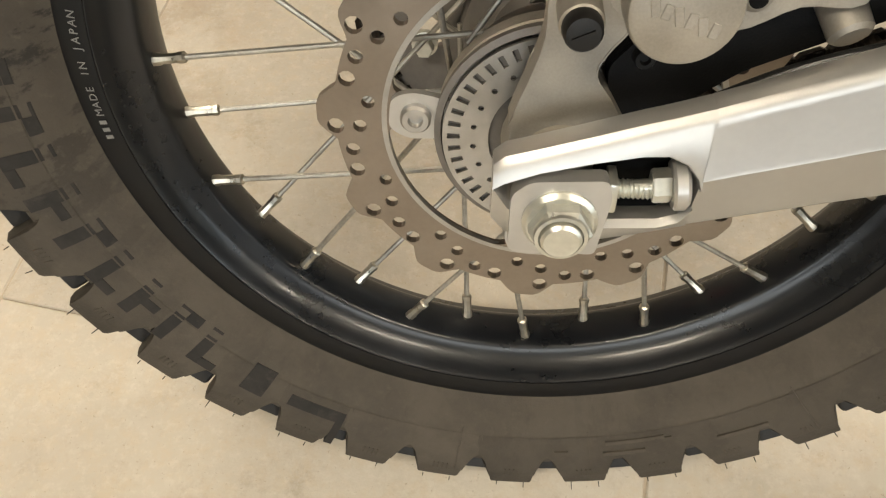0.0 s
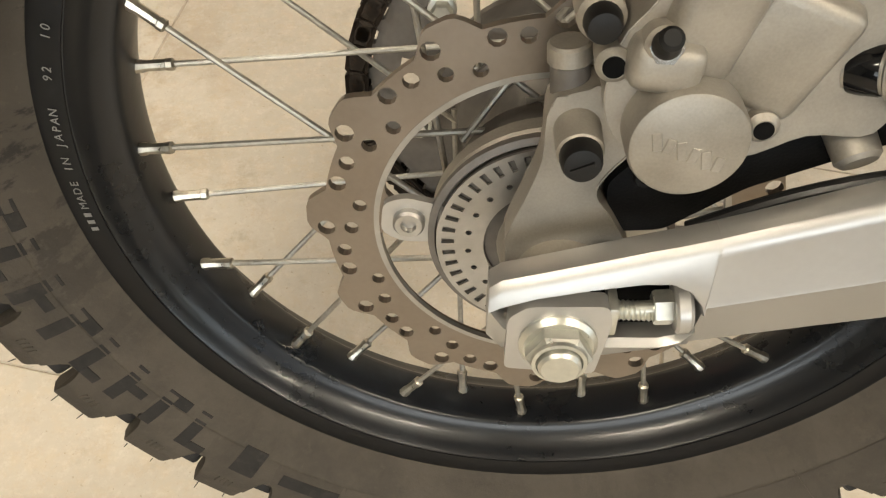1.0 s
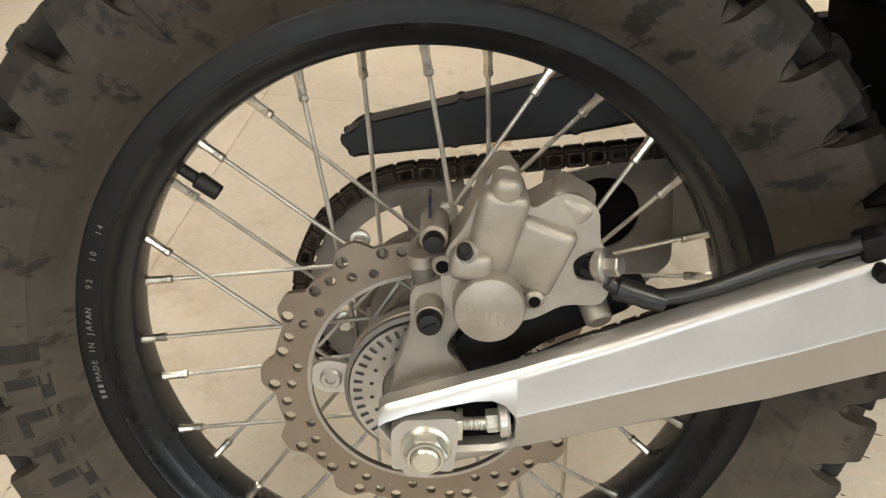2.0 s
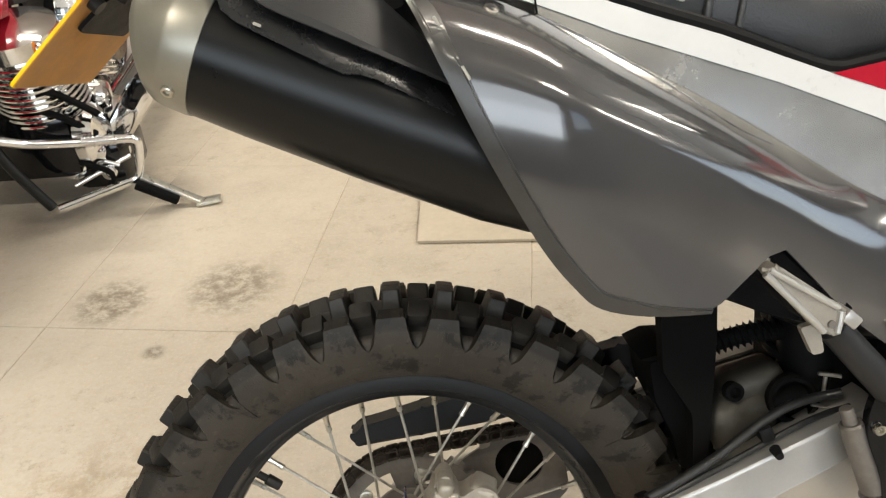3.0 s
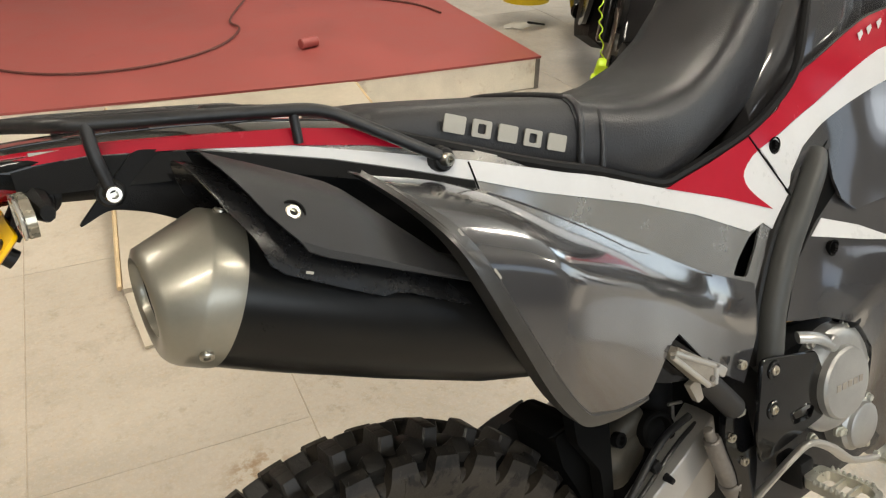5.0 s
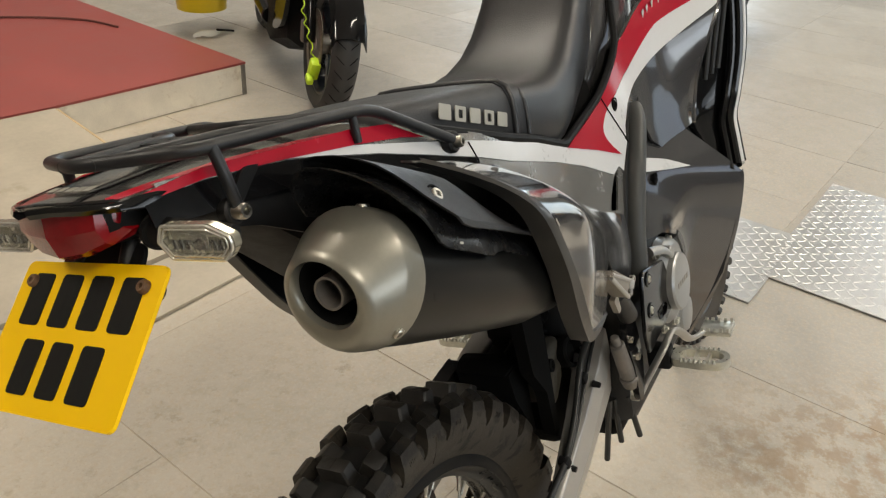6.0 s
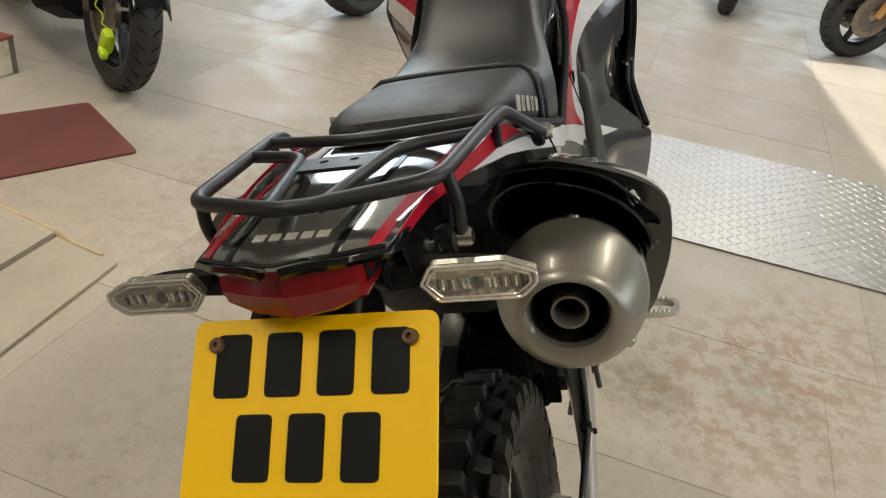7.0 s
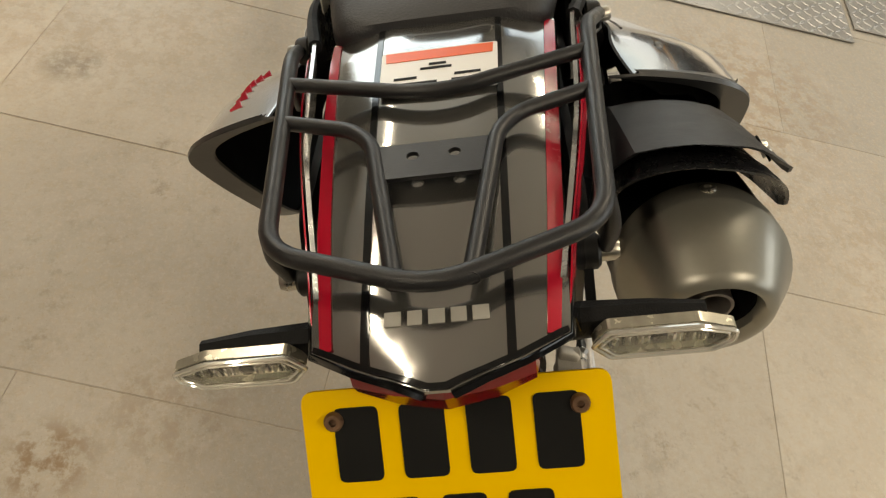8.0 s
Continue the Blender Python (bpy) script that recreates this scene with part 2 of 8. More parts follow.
def floor_paint():
    """Old beige floor paint: broad worn areas, a grey cast painted in for door daylight, brown dirt in flecks and
    blotches, fine speckle and a few soaked-in oil stains.
    """
    m = bpy.data.materials.new("painted_floor")
    m.use_nodes = True
    N, L = m.node_tree.nodes, m.node_tree.links
    b = N["Principled BSDF"]
    geo = N.new("ShaderNodeNewGeometry")
    info = N.new("ShaderNodeObjectInfo")

    def nz(scale, detail, rough=0.6):
        n = N.new("ShaderNodeTexNoise")
        n.inputs["Scale"].default_value, n.inputs["Detail"].default_value, n.inputs["Roughness"].default_value = scale, detail, rough
        L.new(geo.outputs["Position"], n.inputs["Vector"])
        return n.outputs[0]

    def mapped(src, lo, hi, a, c):
        r = N.new("ShaderNodeMapRange")
        r.interpolation_type = 'SMOOTHSTEP'
        for k, v in ((1, lo), (2, hi), (3, a), (4, c)):
            r.inputs[k].default_value = v
        L.new(src, r.inputs[0])
        return r.outputs[0]

    def mul(x, y, op='MULTIPLY'):
        q = N.new("ShaderNodeMath")
        q.operation = op
        for k, v in ((0, x), (1, y)):
            if isinstance(v, float):
                q.inputs[k].default_value = v
            else:
                L.new(v, q.inputs[k])
        return q.outputs[0]

    def blend(f, x, y):
        q = N.new("ShaderNodeMix")
        q.data_type = 'RGBA'
        L.new(f, q.inputs[0])
        for k, v in ((6, x), (7, y)):
            if isinstance(v, tuple):
                q.inputs[k].default_value = (*v, 1)
            else:
                L.new(v, q.inputs[k])
        return q.outputs[2]

    broad = nz(0.9, 5)
    col = blend(mapped(broad, 0.35, 0.68, 0.0, 1.0), (0.43, 0.382, 0.315), (0.565, 0.517, 0.437))
    col = blend(mapped(nz(5.0, 8, 0.7), 0.40, 0.62, 0.0, 0.55), col, (0.53, 0.475, 0.40))
    worn = mapped(nz(1.3, 5), 0.40, 0.64, 0.20, 1.0)
    col = blend(mul(mapped(nz(7.0, 9, 0.68), 0.50, 0.66, 0.0, 0.55), worn), col, (0.345, 0.295, 0.228))
    col = blend(mul(mapped(nz(16, 10, 0.72), 0.54, 0.68, 0.0, 0.55), worn), col, (0.25, 0.188, 0.122))
    col = blend(mapped(nz(34, 9, 0.75), 0.50, 0.68, 0.0, 0.30), col, (0.37, 0.285, 0.19))
    sep = N.new("ShaderNodeSeparateXYZ")
    L.new(geo.outputs["Position"], sep.inputs[0])
    # greyer towards +x and -y: cool daylight from the door put into the colour
    grey = mul(mul(sep.outputs[0], mul(sep.outputs[1], -0.35), 'ADD'), mul(nz(1.6, 6, 0.65), 0.9), 'ADD')
    col = blend(mapped(grey, 1.0, 2.2, 0.0, 0.72), col, (0.355, 0.338, 0.310))
    col = blend(mapped(nz(52, 9, 0.74), 0.44, 0.64, 0.0, 0.40), col, (0.52, 0.420, 0.295))
    col = blend(mapped(nz(95, 8, 0.78), 0.48, 0.66, 0.0, 0.32), col, (0.635, 0.580, 0.505))
    col = blend(mapped(nz(230, 5, 0.7), 0.62, 0.70, 0.0, 0.55), col, (0.27, 0.21, 0.14))
    for x, y, r, k in ((-0.76, 1.07, 0.13, 0.75), (-0.46, 1.10, 0.16, 0.70), (-0.60, 0.85, 0.035, 0.8), (1.09, 0.92, 0.09, 0.5), (0.30, 0.42, 0.10, 0.3), (0.95, -0.30, 0.16, 0.45), (1.05, -0.62, 0.2, 0.35)):
        d = N.new("ShaderNodeVectorMath")
        d.operation = 'DISTANCE'
        d.inputs[1].default_value = (x, y, 0)
        L.new(geo.outputs["Position"], d.inputs[0])
        f = mul(mapped(d.outputs["Value"], r * 0.35, r, k, 0.0), mapped(nz(26, 9, 0.75), 0.38, 0.60, 0.10, 1.0))
        col = blend(f, col, (0.135, 0.105, 0.072))
    for x, y, r, k in BROWN:
        d = N.new("ShaderNodeVectorMath")
        d.operation = 'DISTANCE'
        d.inputs[1].default_value = (x, y, 0)
        L.new(geo.outputs["Position"], d.inputs[0])
        f = mul(mapped(d.outputs["Value"], r * 0.3, r, k, 0.0), mapped(nz(18, 9, 0.72), 0.44, 0.58, 0.0, 1.0))
        col = blend(f, col, (0.30, 0.195, 0.105))
    tone = mapped(info.outputs["Random"], 0.0, 1.0, 0.94, 1.05)
    sc = N.new("ShaderNodeVectorMath")
    sc.operation = 'SCALE'
    L.new(col, sc.inputs[0])
    L.new(tone, sc.inputs["Scale"])
    L.new(sc.outputs[0], b.inputs["Base Color"])
    L.new(mapped(nz(4.0, 8, 0.7), 0.35, 0.65, 0.36, 0.66), b.inputs["Roughness"])
    b.inputs["Specular IOR Level"].default_value = 0.35
    bp = N.new("ShaderNodeBump")
    bp.inputs["Strength"].default_value, bp.inputs["Distance"].default_value = 0.25, 0.002
    L.new(nz(90, 6, 0.7), bp.inputs["Height"])
    L.new(bp.outputs[0], b.inputs["Normal"])
    return m


M_FLOOR = floor_paint()
M_GAP = mat("floor_joint", (0.416, 0.352, 0.272), 0.8, var=0.3)
# dark brown-grey of the platform's side board
M_SIDEBOARD = mat("dark_side_board", (0.17, 0.155, 0.135), 0.45, var=0.5, scale=9, fine=40)
M_REDP = mat("red_painted_ply", (0.345, 0.083, 0.074), 0.44, var=0.14, scale=4, fine=60, bump=0.05, tint=(0.22, 0.050, 0.046), patch=0.02)
M_CREAM = mat("chipped_cream_paint", (0.86, 0.80, 0.68), 0.6, var=0.12, scale=9, tint=(0.42, 0.30, 0.18), patch=0.22, bump=0.1)
M_RAMP = mat("painted_ramp_board", (0.47, 0.415, 0.33), 0.5, var=0.16, scale=5, fine=60, tint=(0.28, 0.215, 0.13), patch=0.05)
M_RAWWOOD = mat("raw_ply_edge", (0.62, 0.47, 0.28), 0.7, var=0.25, scale=12, fine=160)
M_MAT = mat("maroon_rubber_mat", (0.165, 0.050, 0.045), 0.6, var=0.18, scale=7, tint=(0.07, 0.03, 0.03), patch=0.05)
M_TREAD = mat("tread_plate", (0.54, 0.53, 0.515), 0.38, 0.75, var=0.10, scale=10, fine=120, tint=(0.38, 0.33, 0.27), patch=0.0)
# invented dark wall colour, out of view, that darkens reflections in the bodywork
M_DARKWALL = mat("unseen_dark_dado", (0.070, 0.070, 0.072), 0.6, var=0.12, scale=2, fine=30)
M_WALL = mat("painted_block_wall", (0.24, 0.23, 0.205), 0.7, var=0.08, scale=2, fine=30)
M_CEIL = mat("ceiling_board", (0.74, 0.72, 0.68), 0.8, var=0.06, scale=2)
M_TUBE = mat("lamp_tube", (1.0, 0.93, 0.80), 0.5, var=0.0, emit=4.0)
M_YELLOW = mat("yellow_bucket", (0.78, 0.55, 0.02), 0.35, var=0.05)
M_NEON = mat("neon_lock", (0.60, 0.85, 0.03), 0.4, var=0.08)
M_WRAP = mat("brown_card", (0.50, 0.26, 0.08), 0.6, var=0.15, scale=12, tint=(0.20, 0.12, 0.05), patch=0.0)
M_AMBER = mat("amber_lens", (0.75, 0.22, 0.01), 0.12, var=0.1, coat=0.6)
M_DKBLUE = mat("dark_blue_paint", (0.010, 0.014, 0.040), 0.18, var=0.1, coat=0.5)
M_REDTANK = mat("red_tank_paint", (0.45, 0.012, 0.03), 0.16, var=0.05, coat=0.6)
M_HOSE = mat("black_hose", (0.014, 0.014, 0.014), 0.38, var=0.15, scale=60)
M_ROAD = mat("road_tyre", (0.030, 0.029, 0.029), 0.6, var=0.25, scale=20, bump=0.2)
M_POST = mat("dark_post_wood", (0.060, 0.040, 0.028), 0.65, var=0.3, scale=12, fine=120, bump=0.2)


# ---------------------------------------------------------------- helpers for shapes
def part(name, bm, material, parent, label="", smooth=35.0):
    """One mesh object under a thing or a part (or a top-level mesh if parent is None)."""
    me = bpy.data.meshes.new(name)
    bmesh.ops.recalc_face_normals(bm, faces=bm.faces)
    bm.to_mesh(me)
    bm.free()
    for p in me.polygons:
        p.use_smooth = smooth > 0
    if smooth > 0:
        me.set_sharp_from_angle(angle=radians(smooth))
    me.materials.append(material)
    ob = new(name, me)
    if parent is not None:
        ob.parent = parent
    if label:
        ob["label"] = label
    return ob


def piece(name, source, parent, m):
    """Another object on the mesh of source."""
    ob = new(name, source.data)
    ob.parent = parent
    ob.matrix_basis = m
    return ob


def empty(name, m, label, category, group=""):
    ob = new(name)
    ob.empty_display_size = 0.05
    ob.matrix_world = m
    return tagged(ob, label, category, group)


def basis(p, d, up=(0, 0, 1)):
    """Pose at p whose z axis points along d."""
    d = Vector(d).normalized()
    u = Vector(up)
    if abs(d.dot(u)) > 0.97:
        u = Vector((1, 0, 0))
    x = u.cross(d).normalized()
    y = d.cross(x)
    return Matrix.Translation(p) @ Matrix((x, y, d)).transposed().to_4x4()


def ring(bm, pts):
    return [bm.verts.new(p) for p in pts]


def bridge(bm, a, b, closed=True):
    n = len(a)
    for i in range(n if closed else n - 1):
        j = (i + 1) % n
        bm.faces.new((a[i], a[j], b[j], b[i]))


def lathe(bm, profile, m=Matrix(), seg=32, cap0=True, cap1=True):
    """Turns (radius, height) pairs about the z axis of m."""
    rows = []
    for r, h in profile:
        rows.append(ring(bm, [m @ Vector((r * math.cos(2 * math.pi * i / seg), r * math.sin(2 * math.pi * i / seg), h)) for i in range(seg)]))
    for a, b in zip(rows, rows[1:]):
        bridge(bm, a, b)
    if cap0:
        bm.faces.new(rows[0])
    if cap1:
        bm.faces.new(rows[-1])
    return bm


def cyl(bm, p0, p1, r0, r1=None, seg=16, bev=0.0):
    r1 = r0 if r1 is None else r1
    d = Vector(p1) - Vector(p0)
    h = d.length
    prof = [(r0, 0), (r1, h)] if not bev else [(r0 - bev, 0), (r0, bev), (r1, h - bev), (r1 - bev, h)]
    return lathe(bm, prof, basis(p0, d), seg)


def smooth_path(pts, n=6):
    """Catmull-Rom through the points."""
    P = [Vector(p) for p in pts]
    out = []
    for i in range(len(P) - 1):
        a, b, c, d = P[max(i - 1, 0)], P[i], P[i + 1], P[min(i + 2, len(P) - 1)]
        for k in range(n):
            t = k / n
            out.append(0.5 * ((2 * b) + (c - a) * t + (2 * a - 5 * b + 4 * c - d) * t * t + (3 * b - a - 3 * c + d) * t ** 3))
    out.append(P[-1])
    return out


def bent_path(pts, r, n=4):
    """Straight runs with rounded corners of radius r."""
    P = [Vector(p) for p in pts]
    out = [P[0]]
    for a, b, c in zip(P, P[1:], P[2:]):
        u, v = (a - b), (c - b)
        k = min(r, u.length * 0.45, v.length * 0.45)
        s, e = b + u.normalized() * k, b + v.normalized() * k
        for i in range(n + 1):
            t = i / n
            out.append(s * (1 - t) ** 2 + b * 2 * t * (1 - t) + e * t * t)
    out.append(P[-1])
    return out


def tube(bm, pts, r, seg=12, flat=1.0, taper=None):
    """Sweeps a circle along a path."""
    P = [Vector(p) for p in pts]
    t0 = (P[1] - P[0]).normalized()
    nrm = t0.orthogonal().normalized()
    rows = []
    for i, p in enumerate(P):
        t = (P[min(i + 1, len(P) - 1)] - P[max(i - 1, 0)]).normalized()
        nrm = (nrm - t * nrm.dot(t)).normalized()
        bi = t.cross(nrm)
        rr = r if taper is None else r + (taper - r) * i / (len(P) - 1)
        rows.append(ring(bm, [p + (nrm * math.cos(2 * math.pi * k / seg) + bi * math.sin(2 * math.pi * k / seg) * flat) * rr for k in range(seg)]))
    for a, b in zip(rows, rows[1:]):
        bridge(bm, a, b)
    bm.faces.new(rows[0])
    bm.faces.new(rows[-1])
    return bm


def box(bm, size, m=Matrix(), bev=0.0, seg=2):
    g = bmesh.ops.create_cube(bm, size=1, matrix=m @ Matrix.Diagonal((*size, 1)))
    if bev:
        es = {e for v in g["verts"] for e in v.link_edges}
        bmesh.ops.bevel(bm, geom=list(es), offset=bev, segments=seg, affect='EDGES', profile=0.5)
    return bm


def loft(bm, sections, cap=True):
    rows = [ring(bm, s) for s in sections]
    for a, b in zip(rows, rows[1:]):
        bridge(bm, a, b)
    if cap:
        bm.faces.new(rows[0])
        bm.faces.new(rows[-1])
    return bm


def round_outline(pts, n=5):
    """Closed smooth curve through 2D points."""
    P = [Vector((*p, 0)) for p in pts]
    out = []
    k = len(P)
    for i in range(k):
        a, b, c, d = P[i - 1], P[i], P[(i + 1) % k], P[(i + 2) % k]
        for s in range(n):
            t = s / n
            q = 0.5 * ((2 * b) + (c - a) * t + (2 * a - 5 * b + 4 * c - d) * t * t + (3 * b - a - 3 * c + d) * t ** 3)
            out.append((q.x, q.y))
    return out


def corner_outline(pts, r=0.006, n=3):
    """Closed polygon with rounded corners."""
    P = [Vector(p) for p in pts]
    out = []
    k = len(P)
    for i in range(k):
        a, b, c = P[i - 1], P[i], P[(i + 1) % k]
        u, v = a - b, c - b
        d = min(r, u.length * 0.4, v.length * 0.4)
        s, e = b + u.normalized() * d, b + v.normalized() * d
        for j in range(n + 1):
            t = j / n
            q = s * (1 - t) ** 2 + b * 2 * t * (1 - t) + e * t * t
            out.append((q.x, q.y))
    return out


def sheet(outline, holes=()):
    """A flat filled outline in the xy plane, with holes."""
    bm = bmesh.new()
    edges = []
    for loop in (outline, *holes):
        vs = [bm.verts.new((x, y, 0)) for x, y in loop]
        edges += [bm.edges.new((vs[i], vs[(i + 1) % len(vs)])) for i in range(len(vs))]
    bmesh.ops.triangle_fill(bm, use_beauty=True, use_dissolve=False, edges=edges)
    return bm


def squares(bm, step):
    """Cuts a flat sheet along a square grid and joins what lies within each square, so that it can bend smoothly."""
    for axis in (0, 1):
        vals = [v.co[axis] for v in bm.verts]
        c = math.ceil(min(vals) / step) * step
        while c < max(vals):
            no = Vector((1, 0, 0)) if axis == 0 else Vector((0, 1, 0))
            bmesh.ops.bisect_plane(bm, geom=bm.verts[:] + bm.edges[:] + bm.faces[:], plane_co=no * (c + 1e-5), plane_no=no, dist=1e-6)
            c += step

    def on_line(e):
        for k in (0, 1):
            g = [(v.co[k] - 1e-5) / step for v in e.verts]
            if abs(g[0] - g[1]) < 1e-3 and abs(g[0] - round(g[0])) < 1e-3:
                return True
        return False

    inner = [e for e in bm.edges if len(e.link_faces) == 2 and not on_line(e)]
    bmesh.ops.dissolve_edges(bm, edges=inner, use_verts=False)
    loose = []
    for v in bm.verts:
        if len(v.link_edges) == 2:
            a, b = (e.other_vert(v).co - v.co for e in v.link_edges)
            if a.length > 1e-9 and b.length > 1e-9 and a.normalized().dot(b.normalized()) < -0.99999:
                loose.append(v)
    bmesh.ops.dissolve_verts(bm, verts=loose)
    bmesh.ops.remove_doubles(bm, verts=bm.verts[:], dist=0.0003)
    bmesh.ops.triangulate(bm, faces=[f for f in bm.faces if len(f.verts) > 4])


def thicken(bm, offset):
    """Closes an open sheet into a solid: a second skin at the given vector function of each vertex."""
    faces = list(bm.faces)
    rim = [e for e in bm.edges if len(e.link_faces) == 1]
    twin = {v: bm.verts.new(offset(v.co)) for v in list(bm.verts)}
    for f in faces:
        bm.faces.new([twin[v] for v in reversed(f.verts)])
    for e in rim:
        a, b = e.verts
        bm.faces.new((a, b, twin[b], twin[a]))
    return bm


def slab(outline, thick, m, holes=()):
    """A plate of an outline: its xy plane laid by m, thick along its z."""
    bm = sheet(outline, holes)
    thicken(bm, lambda c: c + Vector((0, 0, thick)))
    bmesh.ops.transform(bm, matrix=m, verts=bm.verts)
    return bm


SIDE = Matrix(((1, 0, 0, 0), (0, 0, -1, 0), (0, 1, 0, 0), (0, 0, 0, 1)))  # outline (x, z), thickness towards -y


def skin(outline, surface, thick, holes=(), step=0.016, sign=1.0, edge=None):
    """A curved panel: an outline in (x, z) laid on the surface y(x, z), thickened inwards; sign -1 mirrors it to the other side; its mesh runs along the curve edge(x)."""
    edge = edge or (lambda x: 0.0)
    bm = sheet([(x, z - edge(x)) for x, z in outline], holes)
    squares(bm, step)
    for v in bm.verts:
        x, z = v.co.x, v.co.y + edge(v.co.x)
        v.co = Vector((x, sign * surface(x, z), z))
    bm.normal_update()
    thicken(bm, lambda c: c + Vector((0, sign * thick, 0)))
    return bm


class Spline:
    """Thin-plate surface y(x, z) through a few control points."""

    def __init__(self, pts, soft=1e-5):
        P = np.array(pts, float)
        self.p = P[:, :2]
        n = len(P)
        A = np.zeros((n + 3, n + 3))
        A[:n, :n] = self.kernel(np.linalg.norm(self.p[:, None] - self.p[None], axis=2)) + soft * np.eye(n)
        A[:n, n], A[n, :n] = 1, 1
        A[:n, n + 1:], A[n + 1:, :n] = self.p, self.p.T
        self.w = np.linalg.solve(A, np.r_[P[:, 2], 0, 0, 0])

    def kernel(self, d):
        return np.where(d > 1e-9, d * d * np.log(np.maximum(d, 1e-9)), 0)

    def __call__(self, x, z):
        d = self.kernel(np.linalg.norm(self.p - np.array([x, z]), axis=1))
        return float(d @ self.w[:-3] + self.w[-3] + self.w[-2] * x + self.w[-1] * z)


def bolt(parent, p, d, r=0.006, h=0.005, material=None, socket=True, name="bolt"):
    """Socket or hex head bolt."""
    bm = bmesh.new()
    m = basis(p, d)
    if socket:
        lathe(bm, [(r, -0.004), (r, h * 0.7), (r * 0.85, h), (r * 0.5, h), (r * 0.45, h * 0.3)], m, 18)
    else:
        lathe(bm, [(r * 1.35, -0.003), (r * 1.35, 0.0015), (r * 1.1, 0.002)], m, 20)
        lathe(bm, [(r, 0.0015), (r, h), (r * 0.88, h + 0.001)], m, 6)
    return part(name, bm, material or M_BOLT, parent)


def circle(cx, cy, r, n=12, a0=0.0):
    return [(cx + r * math.cos(a0 + 2 * math.pi * i / n), cy + r * math.sin(a0 + 2 * math.pi * i / n)) for i in range(n)]


def wheel_ring(bm, prof, seg=96):
    """Turns (radius, y) pairs about the axle; closed profile."""
    rows = [ring(bm, [(r * math.cos(2 * math.pi * i / seg), y, r * math.sin(2 * math.pi * i / seg)) for i in range(seg)]) for r, y in prof]
    for a, b in zip(rows, rows[1:] + rows[:1]):
        bridge(bm, a, b)
    return bm


# ---------------------------------------------------------------- the place
X0, X1, Y0, Y1, TOP = -5.0, 9.0, -5.0, 6.5, 3.7


def wall(name, size, at, material=None, label=""):
    bm = bmesh.new()
    box(bm, size, pose(*at))
    return tagged(part(name, bm, material or M_WALL, None, smooth=0), label, "wall", kind="structure")


floor_bm = bmesh.new()
box(floor_bm, (X1 - X0 + 8, Y1 - Y0 + 0.4, 0.2), pose((X0 + X1) / 2 + 4, (Y0 + Y1) / 2, -0.1018))
floor = tagged(part("floor", floor_bm, M_GAP, None, smooth=0), "worn beige painted workshop floor with thin dark joints", "floor", kind="structure")

# lower south wall is unseen; its dark colour is added for the reflections
wall("wall_south", (3.42 - X0, 0.2, 1.5), ((X0 + 3.42) / 2, Y0 - 0.1, 0.75), M_DARKWALL, label="unseen wall below the windows, made dark to dim reflections")
wall("wall_south", (1.83, 0.2, 1.85), (4.335, Y0 - 0.1, 0.925), M_DARKWALL, label="unseen wall below the end window, made dark to dim reflections")
wall("wall_south", (X1 - 5.25, 0.2, 3.05), ((X1 + 5.25) / 2, Y0 - 0.1, 1.525), label="pale painted block wall beside the end window")
wall("wall_south", (X1 - X0, 0.2, 0.7), ((X0 + X1) / 2, Y0 - 0.1, 3.4), label="pale painted block wall above the windows")
wall("wall_south", (2.0, 0.2, 1.55), (X0 + 1.0, Y0 - 0.1, 2.275), label="pale painted block wall beside the windows")
wall("wall_south", (0.92, 0.2, 1.55), (2.96, Y0 - 0.1, 2.275), label="pale painted block wall beside the windows")
wall("wall_north", (X1 - X0, 0.2, TOP), ((X0 + X1) / 2, Y1 + 0.1, TOP / 2), label="pale painted block wall at the back of the workshop")
wall("wall_west", (0.2, Y1 - Y0, TOP), (X0 - 0.1, (Y0 + Y1) / 2, TOP / 2), label="pale painted block wall of the workshop")
wall("wall_east", (0.2, 0.7, TOP), (X1 + 0.1, Y0 + 0.35, TOP / 2), label="pale block pier beside the door opening")
wall("wall_east", (0.2, 1.6, TOP), (X1 + 0.1, 0.0, TOP / 2), label="pale block pier between the door openings")
wall("wall_east", (0.2, 2.0, TOP), (X1 + 0.1, Y1 - 1.0, TOP / 2), label="pale block pier beside the door opening")
wall("wall_east", (0.2, 3.5, 0.3), (X1 + 0.1, -2.55, TOP - 0.15), label="lintel over the door opening")
wall("wall_east", (0.2, 3.7, 0.3), (X1 + 0.1, 2.65, TOP - 0.15), label="lintel over the door opening")
# unseen slab added outside to block sun through the side windows
wall("sun_blocker", (8.2, 2.4, 0.12), (-1.2, Y0 - 1.42, 3.25), label="unseen added slab that keeps the sun out of the side windows")
cb = bmesh.new()
box(cb, (X1 - X0 + 0.4, Y1 - Y0 + 0.4, 0.15), pose((X0 + X1) / 2, (Y0 + Y1) / 2, TOP + 0.075))
tagged(part("ceiling", cb, M_CEIL, None, smooth=0), "plain pale workshop ceiling", "ceiling", kind="structure")

for tx, ty in TUBES:
    lamp = empty("ceiling_light", pose(tx, ty, 3.645), "white tube light hanging under the ceiling", "ceiling light", "tube lights")
    lb = bmesh.new()
    box(lb, (1.6, 0.16, 0.05), pose(0, 0, 0.03), 0.01)
    part("housing", lb, M_WHITE, lamp)
    for s in (-0.04, 0.04):
        lb = bmesh.new()
        cyl(lb, (-0.75, s, -0.02), (0.75, s, -0.02), 0.016, seg=12)
        part("tube", lb, M_TUBE, lamp)

